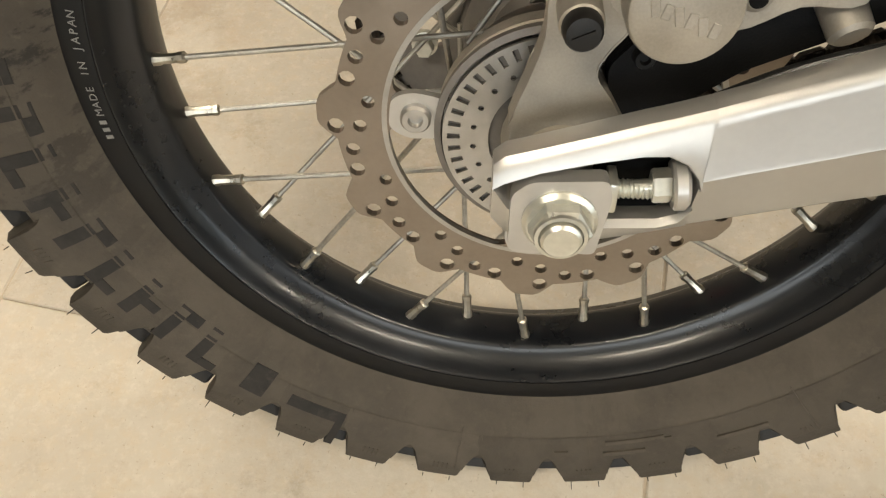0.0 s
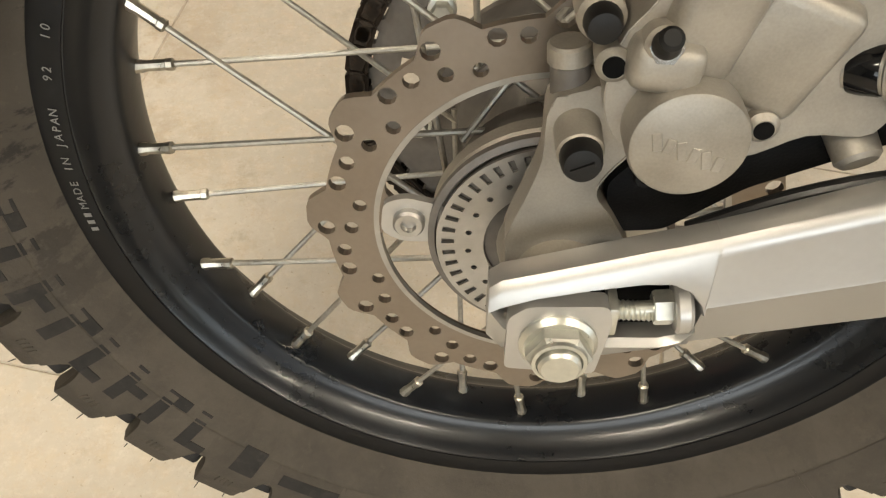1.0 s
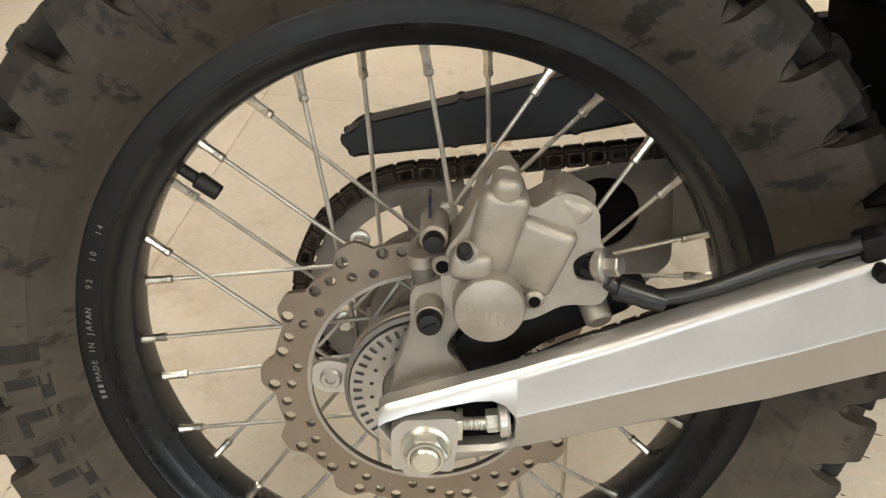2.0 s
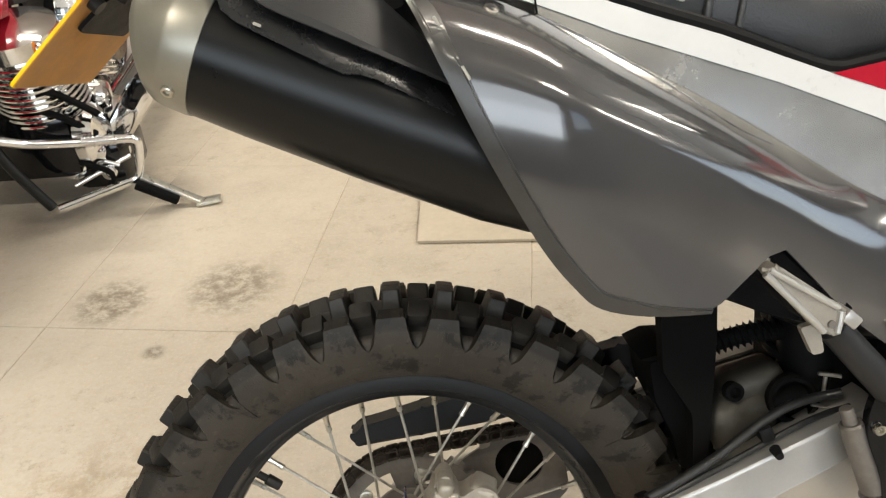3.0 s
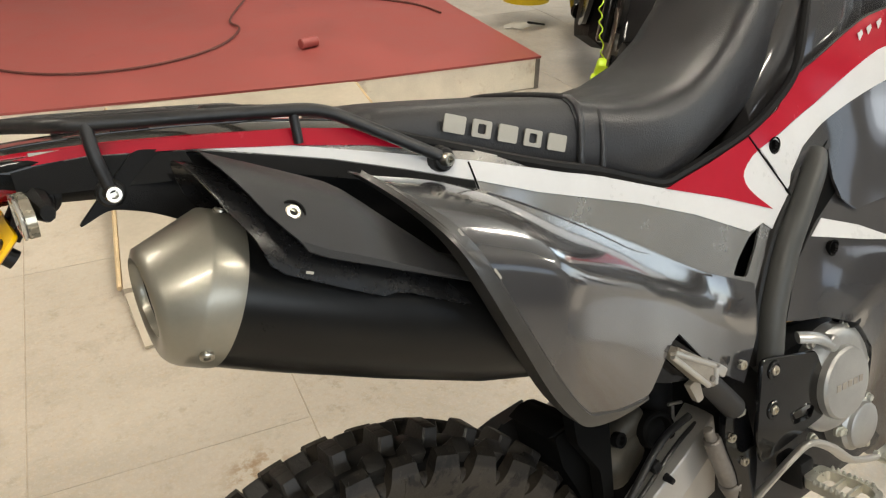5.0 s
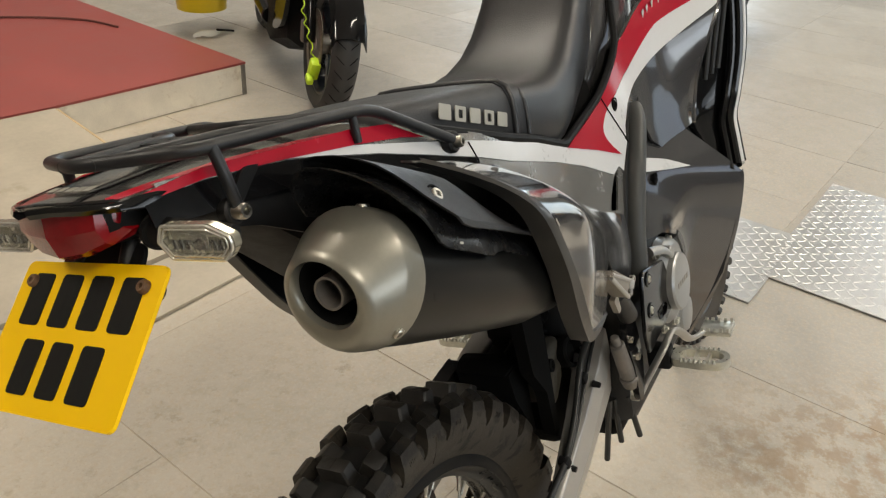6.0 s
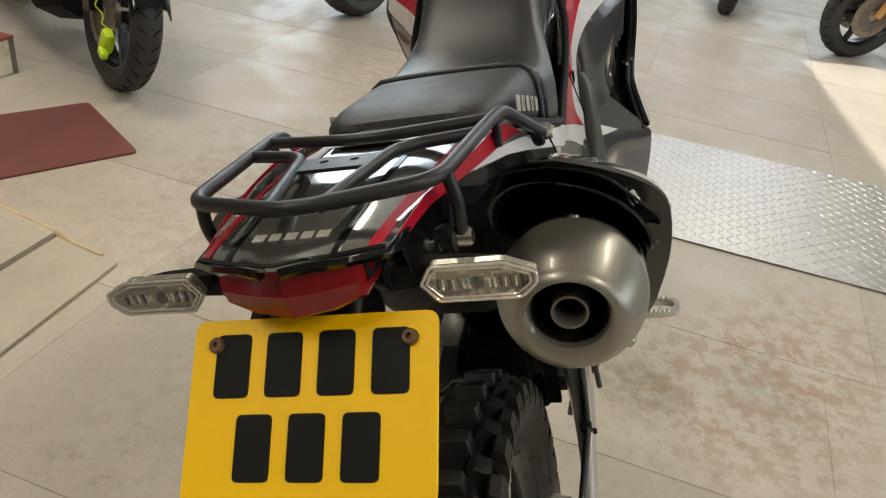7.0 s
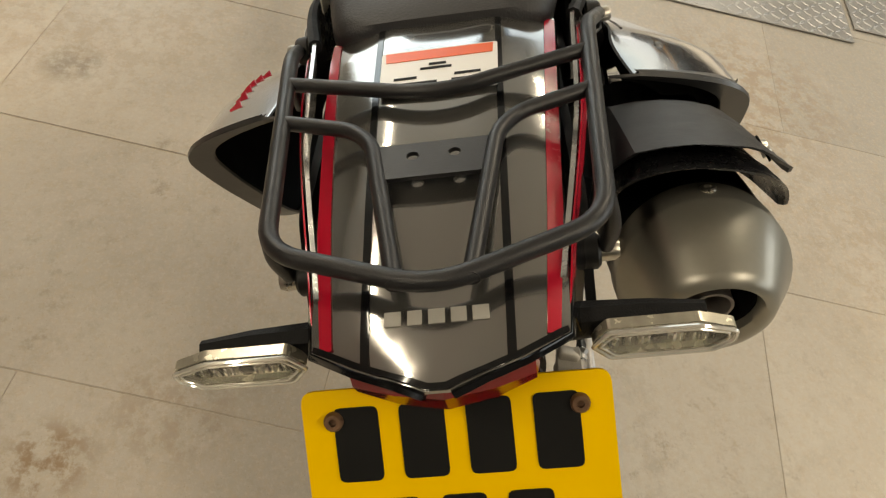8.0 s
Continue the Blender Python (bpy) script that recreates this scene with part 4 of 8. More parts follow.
holes = []
for k in range(12):
    a = 2 * math.pi * (k + 0.02) / 12
    for r, da, hr in ((0.1015, 0.02, 0.0042), (0.0955, 0.16, 0.0036), (0.0900, 0.02, 0.0034), (0.0860, -0.13, 0.0033), (0.0970, -0.24, 0.0040)):
        holes.append(circle(r * math.cos(a + da), r * math.sin(a + da), hr, 10))
inner_loop = []
for i in range(160):
    a = 2 * math.pi * i / 160
    tab = max(0.0, math.cos(4 * (a - radians(174.5)))) ** 14
    inner_loop.append(((0.0770 - 0.017 * tab) * math.cos(a), (0.0770 - 0.017 * tab) * math.sin(a)))
db = slab(wave(), 0.0042, SIDE, holes + [inner_loop])
bmesh.ops.translate(db, verts=db.verts, vec=(0, -0.0620, 0))
disc = part("brake_disc", db, M_DISC, bike, "brown-tinged drilled wave brake disc", smooth=25)
sb = bmesh.new()
wheel_ring(sb, [(0.0795, -0.0664), (0.0770, -0.0664), (0.0765, -0.0640), (0.0795, -0.0640)], 96)
part("worn_inner_ring", sb, M_STEEL, disc)
cb = bmesh.new()
lathe(cb, [(0.030, -0.068), (0.050, -0.068), (0.0535, -0.064), (0.0535, -0.056), (0.044, -0.050), (0.030, -0.050)], Y, 48)
part("disc_carrier", cb, M_CAST, bike, "cast aluminium disc carrier")
for k in range(4):
    a = radians(174.5 + 90 * k)
    o = Vector((math.cos(a), 0, math.sin(a)))
    bm = slab(corner_outline([(-0.010, 0.046), (0.010, 0.046), (0.0125, 0.066), (0.008, 0.0755), (-0.008, 0.0755), (-0.0125, 0.066)], 0.005), 0.004, Matrix.Translation((0, -0.0662, 0)) @ Matrix.Rotation(-(a - math.pi / 2), 4, 'Y') @ SIDE)
    part("carrier_arm", bm, M_ALU, bike)
    bolt(bike, o * 0.0632 + Vector((0, -0.0702, 0)), (0, -1, 0), 0.0072, 0.0042, M_STEEL, name="disc_bolt")
slots = []
for k in range(44):
    a = 2 * math.pi * k / 44
    c, s = math.cos(a), math.sin(a)
    slots.append([(r * c - t * s, r * s + t * c) for r, t in ((0.0425, -0.0012), (0.0482, -0.0014), (0.0482, 0.0014), (0.0425, 0.0012))])
for k in range(22):
    a = 2 * math.pi * (k + 0.5) / 22
    slots.append(circle(0.0365 * math.cos(a), 0.0365 * math.sin(a), 0.0014, 8))
rbm = slab(circle(0, 0, 0.0505, 80), 0.0016, SIDE, slots + [circle(0, 0, 0.0295, 48)])
bmesh.ops.translate(rbm, verts=rbm.verts, vec=(0, -0.0745, 0))
part("speed_sensor_ring", rbm, M_STEEL, bike, "slotted steel sensor ring", smooth=25)
bm = bmesh.new()
wheel_ring(bm, [(0.0515, -0.0735), (0.0545, -0.0725), (0.0545, -0.0690), (0.0505, -0.0690)], 64)
part("sensor_ring_edge", bm, M_CASTD, bike)
bm = bmesh.new()
lathe(bm, [(0.006, -0.0735), (0.049, -0.0735), (0.049, -0.0700), (0.006, -0.0700)], Y, 40)
part("sensor_ring_backing", bm, M_CASTD, bike)

# sprocket, chain and left arm on the far side
def gear(n, r0, r1):
    out = []
    for i in range(n):
        for f, r in ((0.0, r0), (0.3, r0), (0.45, r1), (0.65, r1), (0.8, r0)):
            a = 2 * math.pi * (i + f) / n
            out.append((r * math.cos(a), r * math.sin(a)))
    return out


cut = [[((0.068 + 0.012 * v) * math.cos(a0 + u), (0.068 + 0.012 * v) * math.sin(a0 + u)) for u, v in [(x, -1) for x in np.linspace(-0.32, 0.32, 7)] + [(x, 1) for x in np.linspace(0.32, -0.32, 7)]] for a0 in [2 * math.pi * k / 6 + 0.1 for k in range(6)]]
gb = slab(gear(40, 0.096, 0.104), 0.006, SIDE, cut + [circle(0, 0, 0.03, 30)])
bmesh.ops.translate(gb, verts=gb.verts, vec=(0, 0.068, 0))
part("sprocket", gb, M_CASTD, bike, "dirty steel rear sprocket", smooth=25)
for k in range(6):
    a = 2 * math.pi * k / 6 + 2.43
    bolt(bike, (0.073 * math.cos(a), 0.060, 0.073 * math.sin(a)), (0, -1, 0), 0.006, 0.008, M_ZINC, socket=False, name="sprocket_bolt")


def chain_pose(s):
    """Place along the chain: round the sprocket and forward above and below."""
    arc = math.pi * 0.104
    if s < 0.5:
        return Vector((0.5 - s, 0.065, 0.104 + (0.5 - s) * 0.12)), Vector((-1, 0, -0.12))
    s -= 0.5
    if s < arc:
        a = math.pi / 2 + s / 0.104
        return Vector((0.104 * math.cos(a), 0.065, 0.104 * math.sin(a))), Vector((-math.sin(a), 0, math.cos(a)))
    s -= arc
    return Vector((s, 0.065, -0.104 + s * 0.42)), Vector((1, 0, 0.42))


link0 = None
for k in range(76):
    p, d = chain_pose(k * 0.0159 + 0.01)
    m = basis(p, d, (0, 1, 0))
    if link0 is None:
        bm = bmesh.new()
        for s in (-0.007, 0.007):
            box(bm, (0.013, 0.002, 0.0185), pose(0, s, 0), 0.003, 1)
        cyl(bm, (0, -0.008, 0.0), (0, 0.008, 0.0), 0.0048, seg=10)
        link0 = part("chain_link", bm, M_CHAIN, bike, "rusty drive chain link")
        link0.matrix_basis = m
    else:
        piece("chain_link", link0, bike, m)
# chain guard: a curved black blade over the chain
gp = [(-0.068, 0.130), (-0.050, 0.141), (0.02, 0.158), (0.105, 0.180), (0.19, 0.203), (0.262, 0.219), (0.316, 0.225), (0.318, 0.206), (0.300, 0.182), (0.22, 0.158), (0.11, 0.135), (0.02, 0.124), (-0.060, 0.115)]
bm = slab(corner_outline(gp, 0.006), 0.022, Matrix.Translation((0, 0.086, 0)) @ SIDE)
bmesh.ops.bevel(bm, geom=[e for e in bm.edges if len(e.link_faces) == 2 and e.calc_face_angle() > 0.9], offset=0.002, segments=1, affect='EDGES')
part("chain_guard", bm, M_PLASTG, bike, "dark grey plastic chain guard")


def swing_section(x, z1, zr, zb, yo, yi):
    """Section of a swingarm beam at x: top, ridge and bottom heights, outer y; chamfered upper face."""
    s = 1 if yo > 0 else -1
    a = abs(yo)
    zt = z1 + 0.0050
    return [(x, s * (a - yi), zt - 0.003), (x, s * (a - yi + 0.002), zt - 0.0005), (x, s * (a - yi * 0.6), zt), (x, s * (a - yi * 0.3), zt - 0.0010), (x, s * (a - 0.0034), z1 + 0.0020), (x, s * (a - 0.0022), z1), (x, s * (a - 0.0018), z1 - 0.0025), (x, s * (a - 0.0004), zr + 0.0016), (x, s * a, zr), (x, s * (a - 0.0016), zr - 0.0018), (x, s * (a - 0.0085), zb + 0.003), (x, s * (a - 0.0110), zb), (x, s * (a - max(yi, 0.018) + 0.001), zb), (x, s * (a - max(yi, 0.018)), zb + 0.004)]


STATIONS = [(0.052, 0.0467, 0.0215, -0.0085, -0.134, 0.017), (0.10, 0.0645, 0.0355, 0.004, -0.134, 0.018), (0.20, 0.103, 0.064, 0.028, -0.133, 0.021), (0.31, 0.145, 0.100, 0.060, -0.131, 0.034), (0.40, 0.180, 0.138, 0.083, -0.125, 0.045), (0.47, 0.205, 0.165, 0.088, -0.115, 0.05)]
for side, nm in ((1, "swingarm_right"), (-1, "swingarm_left")):
    bm = bmesh.new()
    secs = [swing_section(x, z1, zr, zb, yo * side, yi) for x, z1, zr, zb, yo, yi in STATIONS]
    loft(bm, secs)
    # rear fork end: an upper and a lower rail with the adjuster slot between
    def rail(x, z1, z0, ztop, zrid, foot):
        s = -side
        a_ = 0.134
        yt, yb = (a_ - 0.0105, a_ - 0.0105 + 0.0105 * min(1.0, max(0.0, (ztop - z0) / (ztop - zrid)))) if not foot else (a_ - 0.0045, a_ - 0.0045)
        if foot:
            return [(x, s * (a_ - 0.030), z1 - 0.002), (x, s * (a_ - 0.026), z1), (x, s * (yt - 0.003), z1), (x, s * yt, z1 - 0.0025), (x, s * (yb - 0.004), z0 + 0.002), (x, s * (yb - 0.006), z0), (x, s * (a_ - 0.026), z0), (x, s * (a_ - 0.030), z0 + 0.002), (x, s * (a_ - 0.030), z0 + 0.003)]
        zm = zrid
        z1 = zm + 0.0050
        return [(x, s * (a_ - 0.017), z1 - 0.003), (x, s * (a_ - 0.015), z1 - 0.0005), (x, s * (a_ - 0.0102), z1), (x, s * (a_ - 0.0051), z1 - 0.0010), (x, s * (a_ - 0.0032), zm + 0.0018), (x, s * (a_ - 0.0020), zm), (x, s * (a_ - 0.0004), z0 + 0.0018), (x, s * (a_ - 0.0030), z0), (x, s * (a_ - 0.017), z0 + 0.001)]
    loft(bm, [rail(x, z1, z0, z1, zr, False) for x, z1, z0, zr in ((-0.0275, 0.0235, 0.0120, 0.0185), (-0.023, 0.0335, 0.0150, 0.0225), (-0.010, 0.0400, 0.0205, 0.0265), (0.010, 0.0475, 0.0260, 0.0330), (0.028, 0.0545, 0.0300, 0.0390), (0.038, 0.0583, 0.0305, 0.0420), (0.0455, 0.0611, 0.0270, 0.0445), (0.0505, 0.0628, 0.0205, 0.0462), (0.0525, 0.0636, 0.0150, 0.0467))])
    loft(bm, [rail(x, z1, z0, z1, z0, True) for x, z1, z0 in ((-0.0275, 0.014, -0.008), (-0.021, 0.004, -0.0155), (-0.005, -0.003, -0.0195), (0.015, -0.0045, -0.0190), (0.040, -0.0030, -0.0125), (0.0480, 0.0000, -0.0100), (0.0525, 0.0065, -0.0088))])
    bm2 = bm
    arm = part("swingarm", bm2, M_ALU, bike, "brushed aluminium swingarm", smooth=32)
    # black block that paints the shade inside the adjuster slot
    bm = bmesh.new()
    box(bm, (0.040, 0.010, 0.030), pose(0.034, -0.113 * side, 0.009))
    part("slot_shade", bm, M_BLACK, arm, smooth=0)
    bm = slab(corner_outline([(-0.020, -0.016), (0.016, -0.0175), (0.0195, 0.012), (0.017, 0.0205), (-0.013, 0.0185), (-0.020, 0.012)], 0.003), 0.008 * side, Matrix.Translation((0, -0.1262 * side, 0)) @ SIDE)
    part("adjuster_plate", bm, M_ALU, arm)
    bm = bmesh.new()
    lathe(bm, [(0.0152, 0.0), (0.0152, 0.0016), (0.0135, 0.0034)], basis((0, -0.1340 * side, 0), (0, -side, 0)), 28)
    lathe(bm, [(0.0128, 0.003), (0.0128, 0.0084), (0.0112, 0.0100)], basis((0, -0.1340 * side, 0), (0, -side, 0)), 6)
    nut = part("axle_nut", bm, M_ZINC, arm, "zinc-plated flanged axle nut")
    bm = bmesh.new()
    lathe(bm, [(0.0110, 0.0098), (0.0105, 0.0112), (0.0090, 0.0114), (0.0086, 0.0098), (0.0082, 0.0130), (0.0070, 0.0142)], basis((0, -0.1340 * side, 0), (0, -side, 0)), 28)
    part("axle_end", bm, M_ZINC, arm)
    bm = bmesh.new()
    for k in range(8):
        x = 0.0215 + 0.0019 * k
        lathe(bm, [(0.0034, 0), (0.0042, 0.00095), (0.0034, 0.0019)], basis((x, -0.1265 * side, 0.0115), (1, 0, 0.12)), 14)
    cyl(bm, (0.017, -0.1265 * side, 0.011), (0.046, -0.1265 * side, 0.0145), 0.0033, seg=12)
    box(bm, (0.004, 0.014, 0.014), pose(0.0195, -0.1265 * side, 0.0112), 0.001)
    part("adjuster_bolt", bm, M_ZINC, arm, "zinc-plated chain adjuster bolt")
    bm = bmesh.new()
    lathe(bm, [(0.0064, 0), (0.0070, 0.001), (0.0070, 0.0065), (0.0064, 0.0075)], basis((0.0350, -0.1265 * side, 0.0135), (1, 0, 0.12)), 6)
    part("lock_nut", bm, M_ZINC, arm)
    bm = bmesh.new()
    lathe(bm, [(0.0095, 0), (0.0105, 0.001), (0.0105, 0.005), (0.0088, 0.0065)], basis((0.0425, -0.1265 * side, 0.0145), (1, 0, 0.12)), 20)
    part("adjuster_seat", bm, M_ALU, arm)
bm = bmesh.new()
cyl(bm, (0, -0.125, 0), (0, 0.125, 0), 0.010, seg=20)
part("axle", bm, M_STEEL, bike)
bm = bmesh.new()
box(bm, (0.05, 0.20, 0.09), pose(0.46, 0, 0.145, 0, -20, 0), 0.012)
part("swingarm_bridge", bm, M_ALU, bike)
# stay plate with a large hole on the far arm
bm = slab(corner_outline([(0.062, 0.070), (0.10, 0.094), (0.19, 0.116), (0.20, 0.02), (0.17, -0.01), (0.08, 0.02)], 0.008), 0.004, Matrix.Translation((0, 0.090, 0)) @ SIDE, [circle(0.138, 0.062, 0.031, 28)])
cguide = part("chain_guide", bm, M_CASTD, bike, "dirty aluminium chain guide plate")
bm = bmesh.new()
cyl(bm, (0.138, 0.098, 0.062), (0.138, 0.104, 0.062), 0.036, seg=28)
part("guide_rubber", bm, M_BLACK, cguide, "black rubber behind the hole")
bm = slab(corner_outline([(0.088, 0.086), (0.102, 0.090), (0.102, 0.110), (0.096, 0.116), (0.090, 0.112)], 0.004), 0.004, Matrix.Translation((0, 0.086, 0)) @ SIDE, [circle(0.0962, 0.106, 0.0033, 12)])
part("guard_tab", bm, M_CAST, bike)

# brake caliper and its bracket
bo = [(-0.016, 0.004), (-0.021, 0.022), (-0.014, 0.046), (-0.010, 0.062), (-0.009, 0.084), (0.003, 0.091), (0.016, 0.092), (0.026, 0.090), (0.024, 0.070), (0.015, 0.056), (0.012, 0.046), (0.020, 0.034), (0.030, 0.012), (0.012, 0.0)]
bm = slab(round_outline(bo, 4), 0.014, Matrix.Translation((0, -0.086, 0)) @ SIDE)
bmesh.ops.bevel(bm, geom=[e for e in bm.edges if len(e.link_faces) == 2 and e.calc_face_angle() > 0.9], offset=0.0012, segments=2, affect='EDGES', clamp_overlap=True)
brk = part("caliper_bracket", bm, M_CAST, bike, "cast caliper bracket")
bm = bmesh.new()
lathe(bm, [(0.026, 0.0), (0.024, 0.012), (0.016, 0.026), (0.016, 0.030)], basis((0.002, -0.080, 0.004), (0, -1, 0.0)), 28)
part("bracket_boss", bm, M_CAST, brk)
bm = bmesh.new()
cyl(bm, (0.001, -0.082, 0.077), (0.0015, -0.114, 0.0735), 0.0088, 0.0084, 20, 0.001)
part("pin_boss", bm, M_CAST, brk)
bm = bmesh.new()
lathe(bm, [(0.0072, 0), (0.0076, 0.002), (0.0072, 0.007), (0.0062, 0.009), (0.003, 0.0095)], basis((0.0015, -0.1130, 0.0735), (0, -1, 0.06)), 20)
box(bm, (0.0085, 0.0014, 0.0013), pose(0.0015, -0.1228, 0.0740, 0, -25, 0))
part("pin_boot", bm, M_RUBDARK, brk, "black rubber pin boot")
bm = bmesh.new()
cyl(bm, (0.092, -0.078, 0.088), (0.1005, -0.106, 0.0685), 0.0092, 0.0082, 18, 0.0018)
part("guide_stub", bm, M_CAST, brk)
bm = bmesh.new()
cyl(bm, (-0.0015, -0.090, 0.084), (-0.0035, -0.090, 0.100), 0.0074, 0.0070, 18, 0.001)
part("pin_sleeve", bm, M_CASTD, brk)
bm = bmesh.new()
cyl(bm, (-0.0030, -0.090, 0.096), (-0.0040, -0.090, 0.104), 0.0080, 0.0078, 18, 0.001)
part("pin_collar", bm, M_CAST, brk)

calb = bmesh.new()
body = [(0.008, 0.088), (0.010, 0.112), (0.020, 0.128), (0.034, 0.158), (0.046, 0.162), (0.056, 0.140), (0.074, 0.148), (0.092, 0.140), (0.096, 0.120), (0.104, 0.104), (0.100, 0.082), (0.078, 0.080), (0.056, 0.070), (0.020, 0.072)]
calb = slab(round_outline(body, 4), 0.030, Matrix.Translation((0, -0.078, 0)) @ SIDE)
bmesh.ops.bevel(calb, geom=[e for e in calb.edges if len(e.link_faces) == 2 and e.calc_face_angle() > 0.9], offset=0.0025, segments=3, affect='EDGES', clamp_overlap=True)
cal = part("brake_caliper", calb, M_CAST, bike, "sand-cast aluminium brake caliper", smooth=45)
bm = bmesh.new()
lathe(bm, [(0.0205, 0), (0.0202, 0.018), (0.0194, 0.0200), (0.0180, 0.0208)], basis((0.0348, -0.1025, 0.0838), (0, -1, 0)), 44)
part("piston_cover", bm, M_CAST, cal, "round piston cover with a raised maker's mark")
for k in range(6):
    bm = bmesh.new()
    box(bm, (0.0034, 0.0006, 0.0058 if k % 2 else 0.0070), pose(0.0240 + 0.0043 * k, -0.1234, 0.0856 - 0.0016 * k, 0, 14 if k % 2 else -12, 0), 0.0003, 1)
    part("maker_bar", bm, M_CAST, cal, smooth=0)
for size, at in (((0.027, 0.038, 0.050), (0.037, -0.097, 0.128, 8, 12, 4)), ((0.016, 0.030, 0.020), (0.041, -0.104, 0.152, 14, 12, 4)), ((0.034, 0.034, 0.044), (0.062, -0.096, 0.112, 6, 20, -6)), ((0.026, 0.030, 0.030), (0.077, -0.092, 0.134, 10, 28, -8)), ((0.024, 0.024, 0.018), (0.024, -0.108, 0.108, 0, 8, 0))):
    bm = bmesh.new()
    box(bm, size, pose(*at), 0.0055, 3)
    part("casting_block", bm, M_CAST, cal, smooth=60)
for p0, p1, r, mt_ in (((0.011, -0.080, 0.104), (0.0085, -0.1115, 0.1055), 0.0066, M_CAST), ((0.004, -0.070, 0.118), (0.0035, -0.106, 0.119), 0.0086, M_CAST), ((0.022, -0.095, 0.112), (0.0215, -0.120, 0.117), 0.0068, M_CAST), ((0.061, -0.09, 0.086), (0.0605, -0.114, 0.0855), 0.0062, M_CAST)):
    bm = bmesh.new()
    cyl(bm, p0, p1, r, r * 0.93, 24, 0.002)
    part("casting_boss", bm, mt_, cal)
# black discs on the bosses: the shade of their holes as colour
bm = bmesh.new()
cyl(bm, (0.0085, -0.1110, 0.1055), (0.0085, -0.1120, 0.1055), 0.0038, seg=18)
part("dark_recess", bm, M_BLACK, cal)
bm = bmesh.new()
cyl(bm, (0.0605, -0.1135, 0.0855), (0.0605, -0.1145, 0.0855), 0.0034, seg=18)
part("dark_recess", bm, M_BLACK, cal)
bm = bmesh.new()
lathe(bm, [(0.0060, 0), (0.0064, 0.002), (0.0060, 0.006), (0.0052, 0.008), (0.0026, 0.0085)], basis((0.0035, -0.105, 0.119), (0, -1, 0)), 20)
part("pin_boot", bm, M_RUBDARK, cal, "black rubber pin boot")
bm = bmesh.new()
cyl(bm, (0.0215, -0.116, 0.1155), (0.0208, -0.124, 0.1185), 0.0052, seg=6)
part("bleed_screw", bm, M_CHROME, cal)
bm = bmesh.new()
lathe(bm, [(0.0042, 0), (0.0046, 0.002), (0.0040, 0.005), (0.0038, 0.009), (0.0026, 0.0102)], basis((0.0203, -0.1237, 0.1192), (-0.05, -0.75, 0.62)), 16)
part("bleed_cap", bm, M_RUBDARK, cal, "black rubber bleed cap")
bm = bmesh.new()
lathe(bm, [(0.0082, -0.010), (0.0082, 0.002), (0.0100, 0.003), (0.0100, 0.007), (0.0082, 0.008)], basis((0.094, -0.108, 0.106), (0.75, -0.6, 0.25)), 20)
lathe(bm, [(0.0062, 0.008), (0.0062, 0.015), (0.0052, 0.016)], basis((0.094, -0.108, 0.106), (0.75, -0.6, 0.25)), 6)
part("banjo_bolt", bm, M_STEEL, cal, "steel banjo bolt")
bm = bmesh.new()
lathe(bm, [(0.0086, -0.009), (0.0090, -0.006), (0.0090, 0.0), (0.0086, 0.001)], basis((0.094, -0.108, 0.106), (0.75, -0.6, 0.25)), 20)
part("banjo_collar", bm, M_GLOSSB, cal)
bm = bmesh.new()
box(bm, (0.002, 0.012, 0.024), pose(0.001, -0.085, 0.128), 0.0005, 1)
part("pad_shim", bm, M_DKBLUE, cal, "dark blue pad shim")
hose = [(0.101, -0.112, 0.098), (0.118, -0.114, 0.090), (0.150, -0.116, 0.094), (0.20, -0.122, 0.118), (0.236, -0.124, 0.130), (0.30, -0.118, 0.160), (0.38, -0.105, 0.205), (0.44, -0.10, 0.215)]
bm = bmesh.new()
tube(bm, smooth_path(hose, 7), 0.0048, 12)
part("brake_hose", bm, M_HOSE, bike, "black rubber brake hose")
bm = bmesh.new()
lathe(bm, [(0.0068, 0), (0.0072, 0.004), (0.0066, 0.006), (0.0072, 0.010), (0.0064, 0.013), (0.0070, 0.018), (0.0055, 0.028)], basis((0.106, -0.113, 0.0945), (0.9, -0.1, -0.25)), 16)
part("hose_sleeve", bm, M_HOSE, bike)
wire = [(0.05, -0.098, 0.030), (0.09, -0.108, 0.058), (0.16, -0.116, 0.084), (0.236, -0.123, 0.121), (0.30, -0.121, 0.150), (0.40, -0.108, 0.190), (0.45, -0.10, 0.20)]
bm = bmesh.new()
tube(bm, smooth_path(wire, 7), 0.0030, 10)
part("sensor_wire", bm, M_HOSE, bike, "thin black sensor wire")
# sensor outline enlarged so its black fills the shaded gap beside the bracket
bm = slab(corner_outline([(0.020, 0.022), (0.017, 0.046), (0.030, 0.062), (0.060, 0.074), (0.096, 0.086), (0.130, 0.088), (0.12, 0.070), (0.070, 0.046), (0.042, 0.024)], 0.004), 0.012, Matrix.Translation((0, -0.080, 0)) @ SIDE)
part("speed_sensor", bm, M_PLAST, bike, "black plastic speed sensor, enlarged to stand in for shade behind it")
bolt(bike, (0.030, -0.093, 0.052), (0, -1, 0), 0.0045, 0.004, M_RUBDARK)
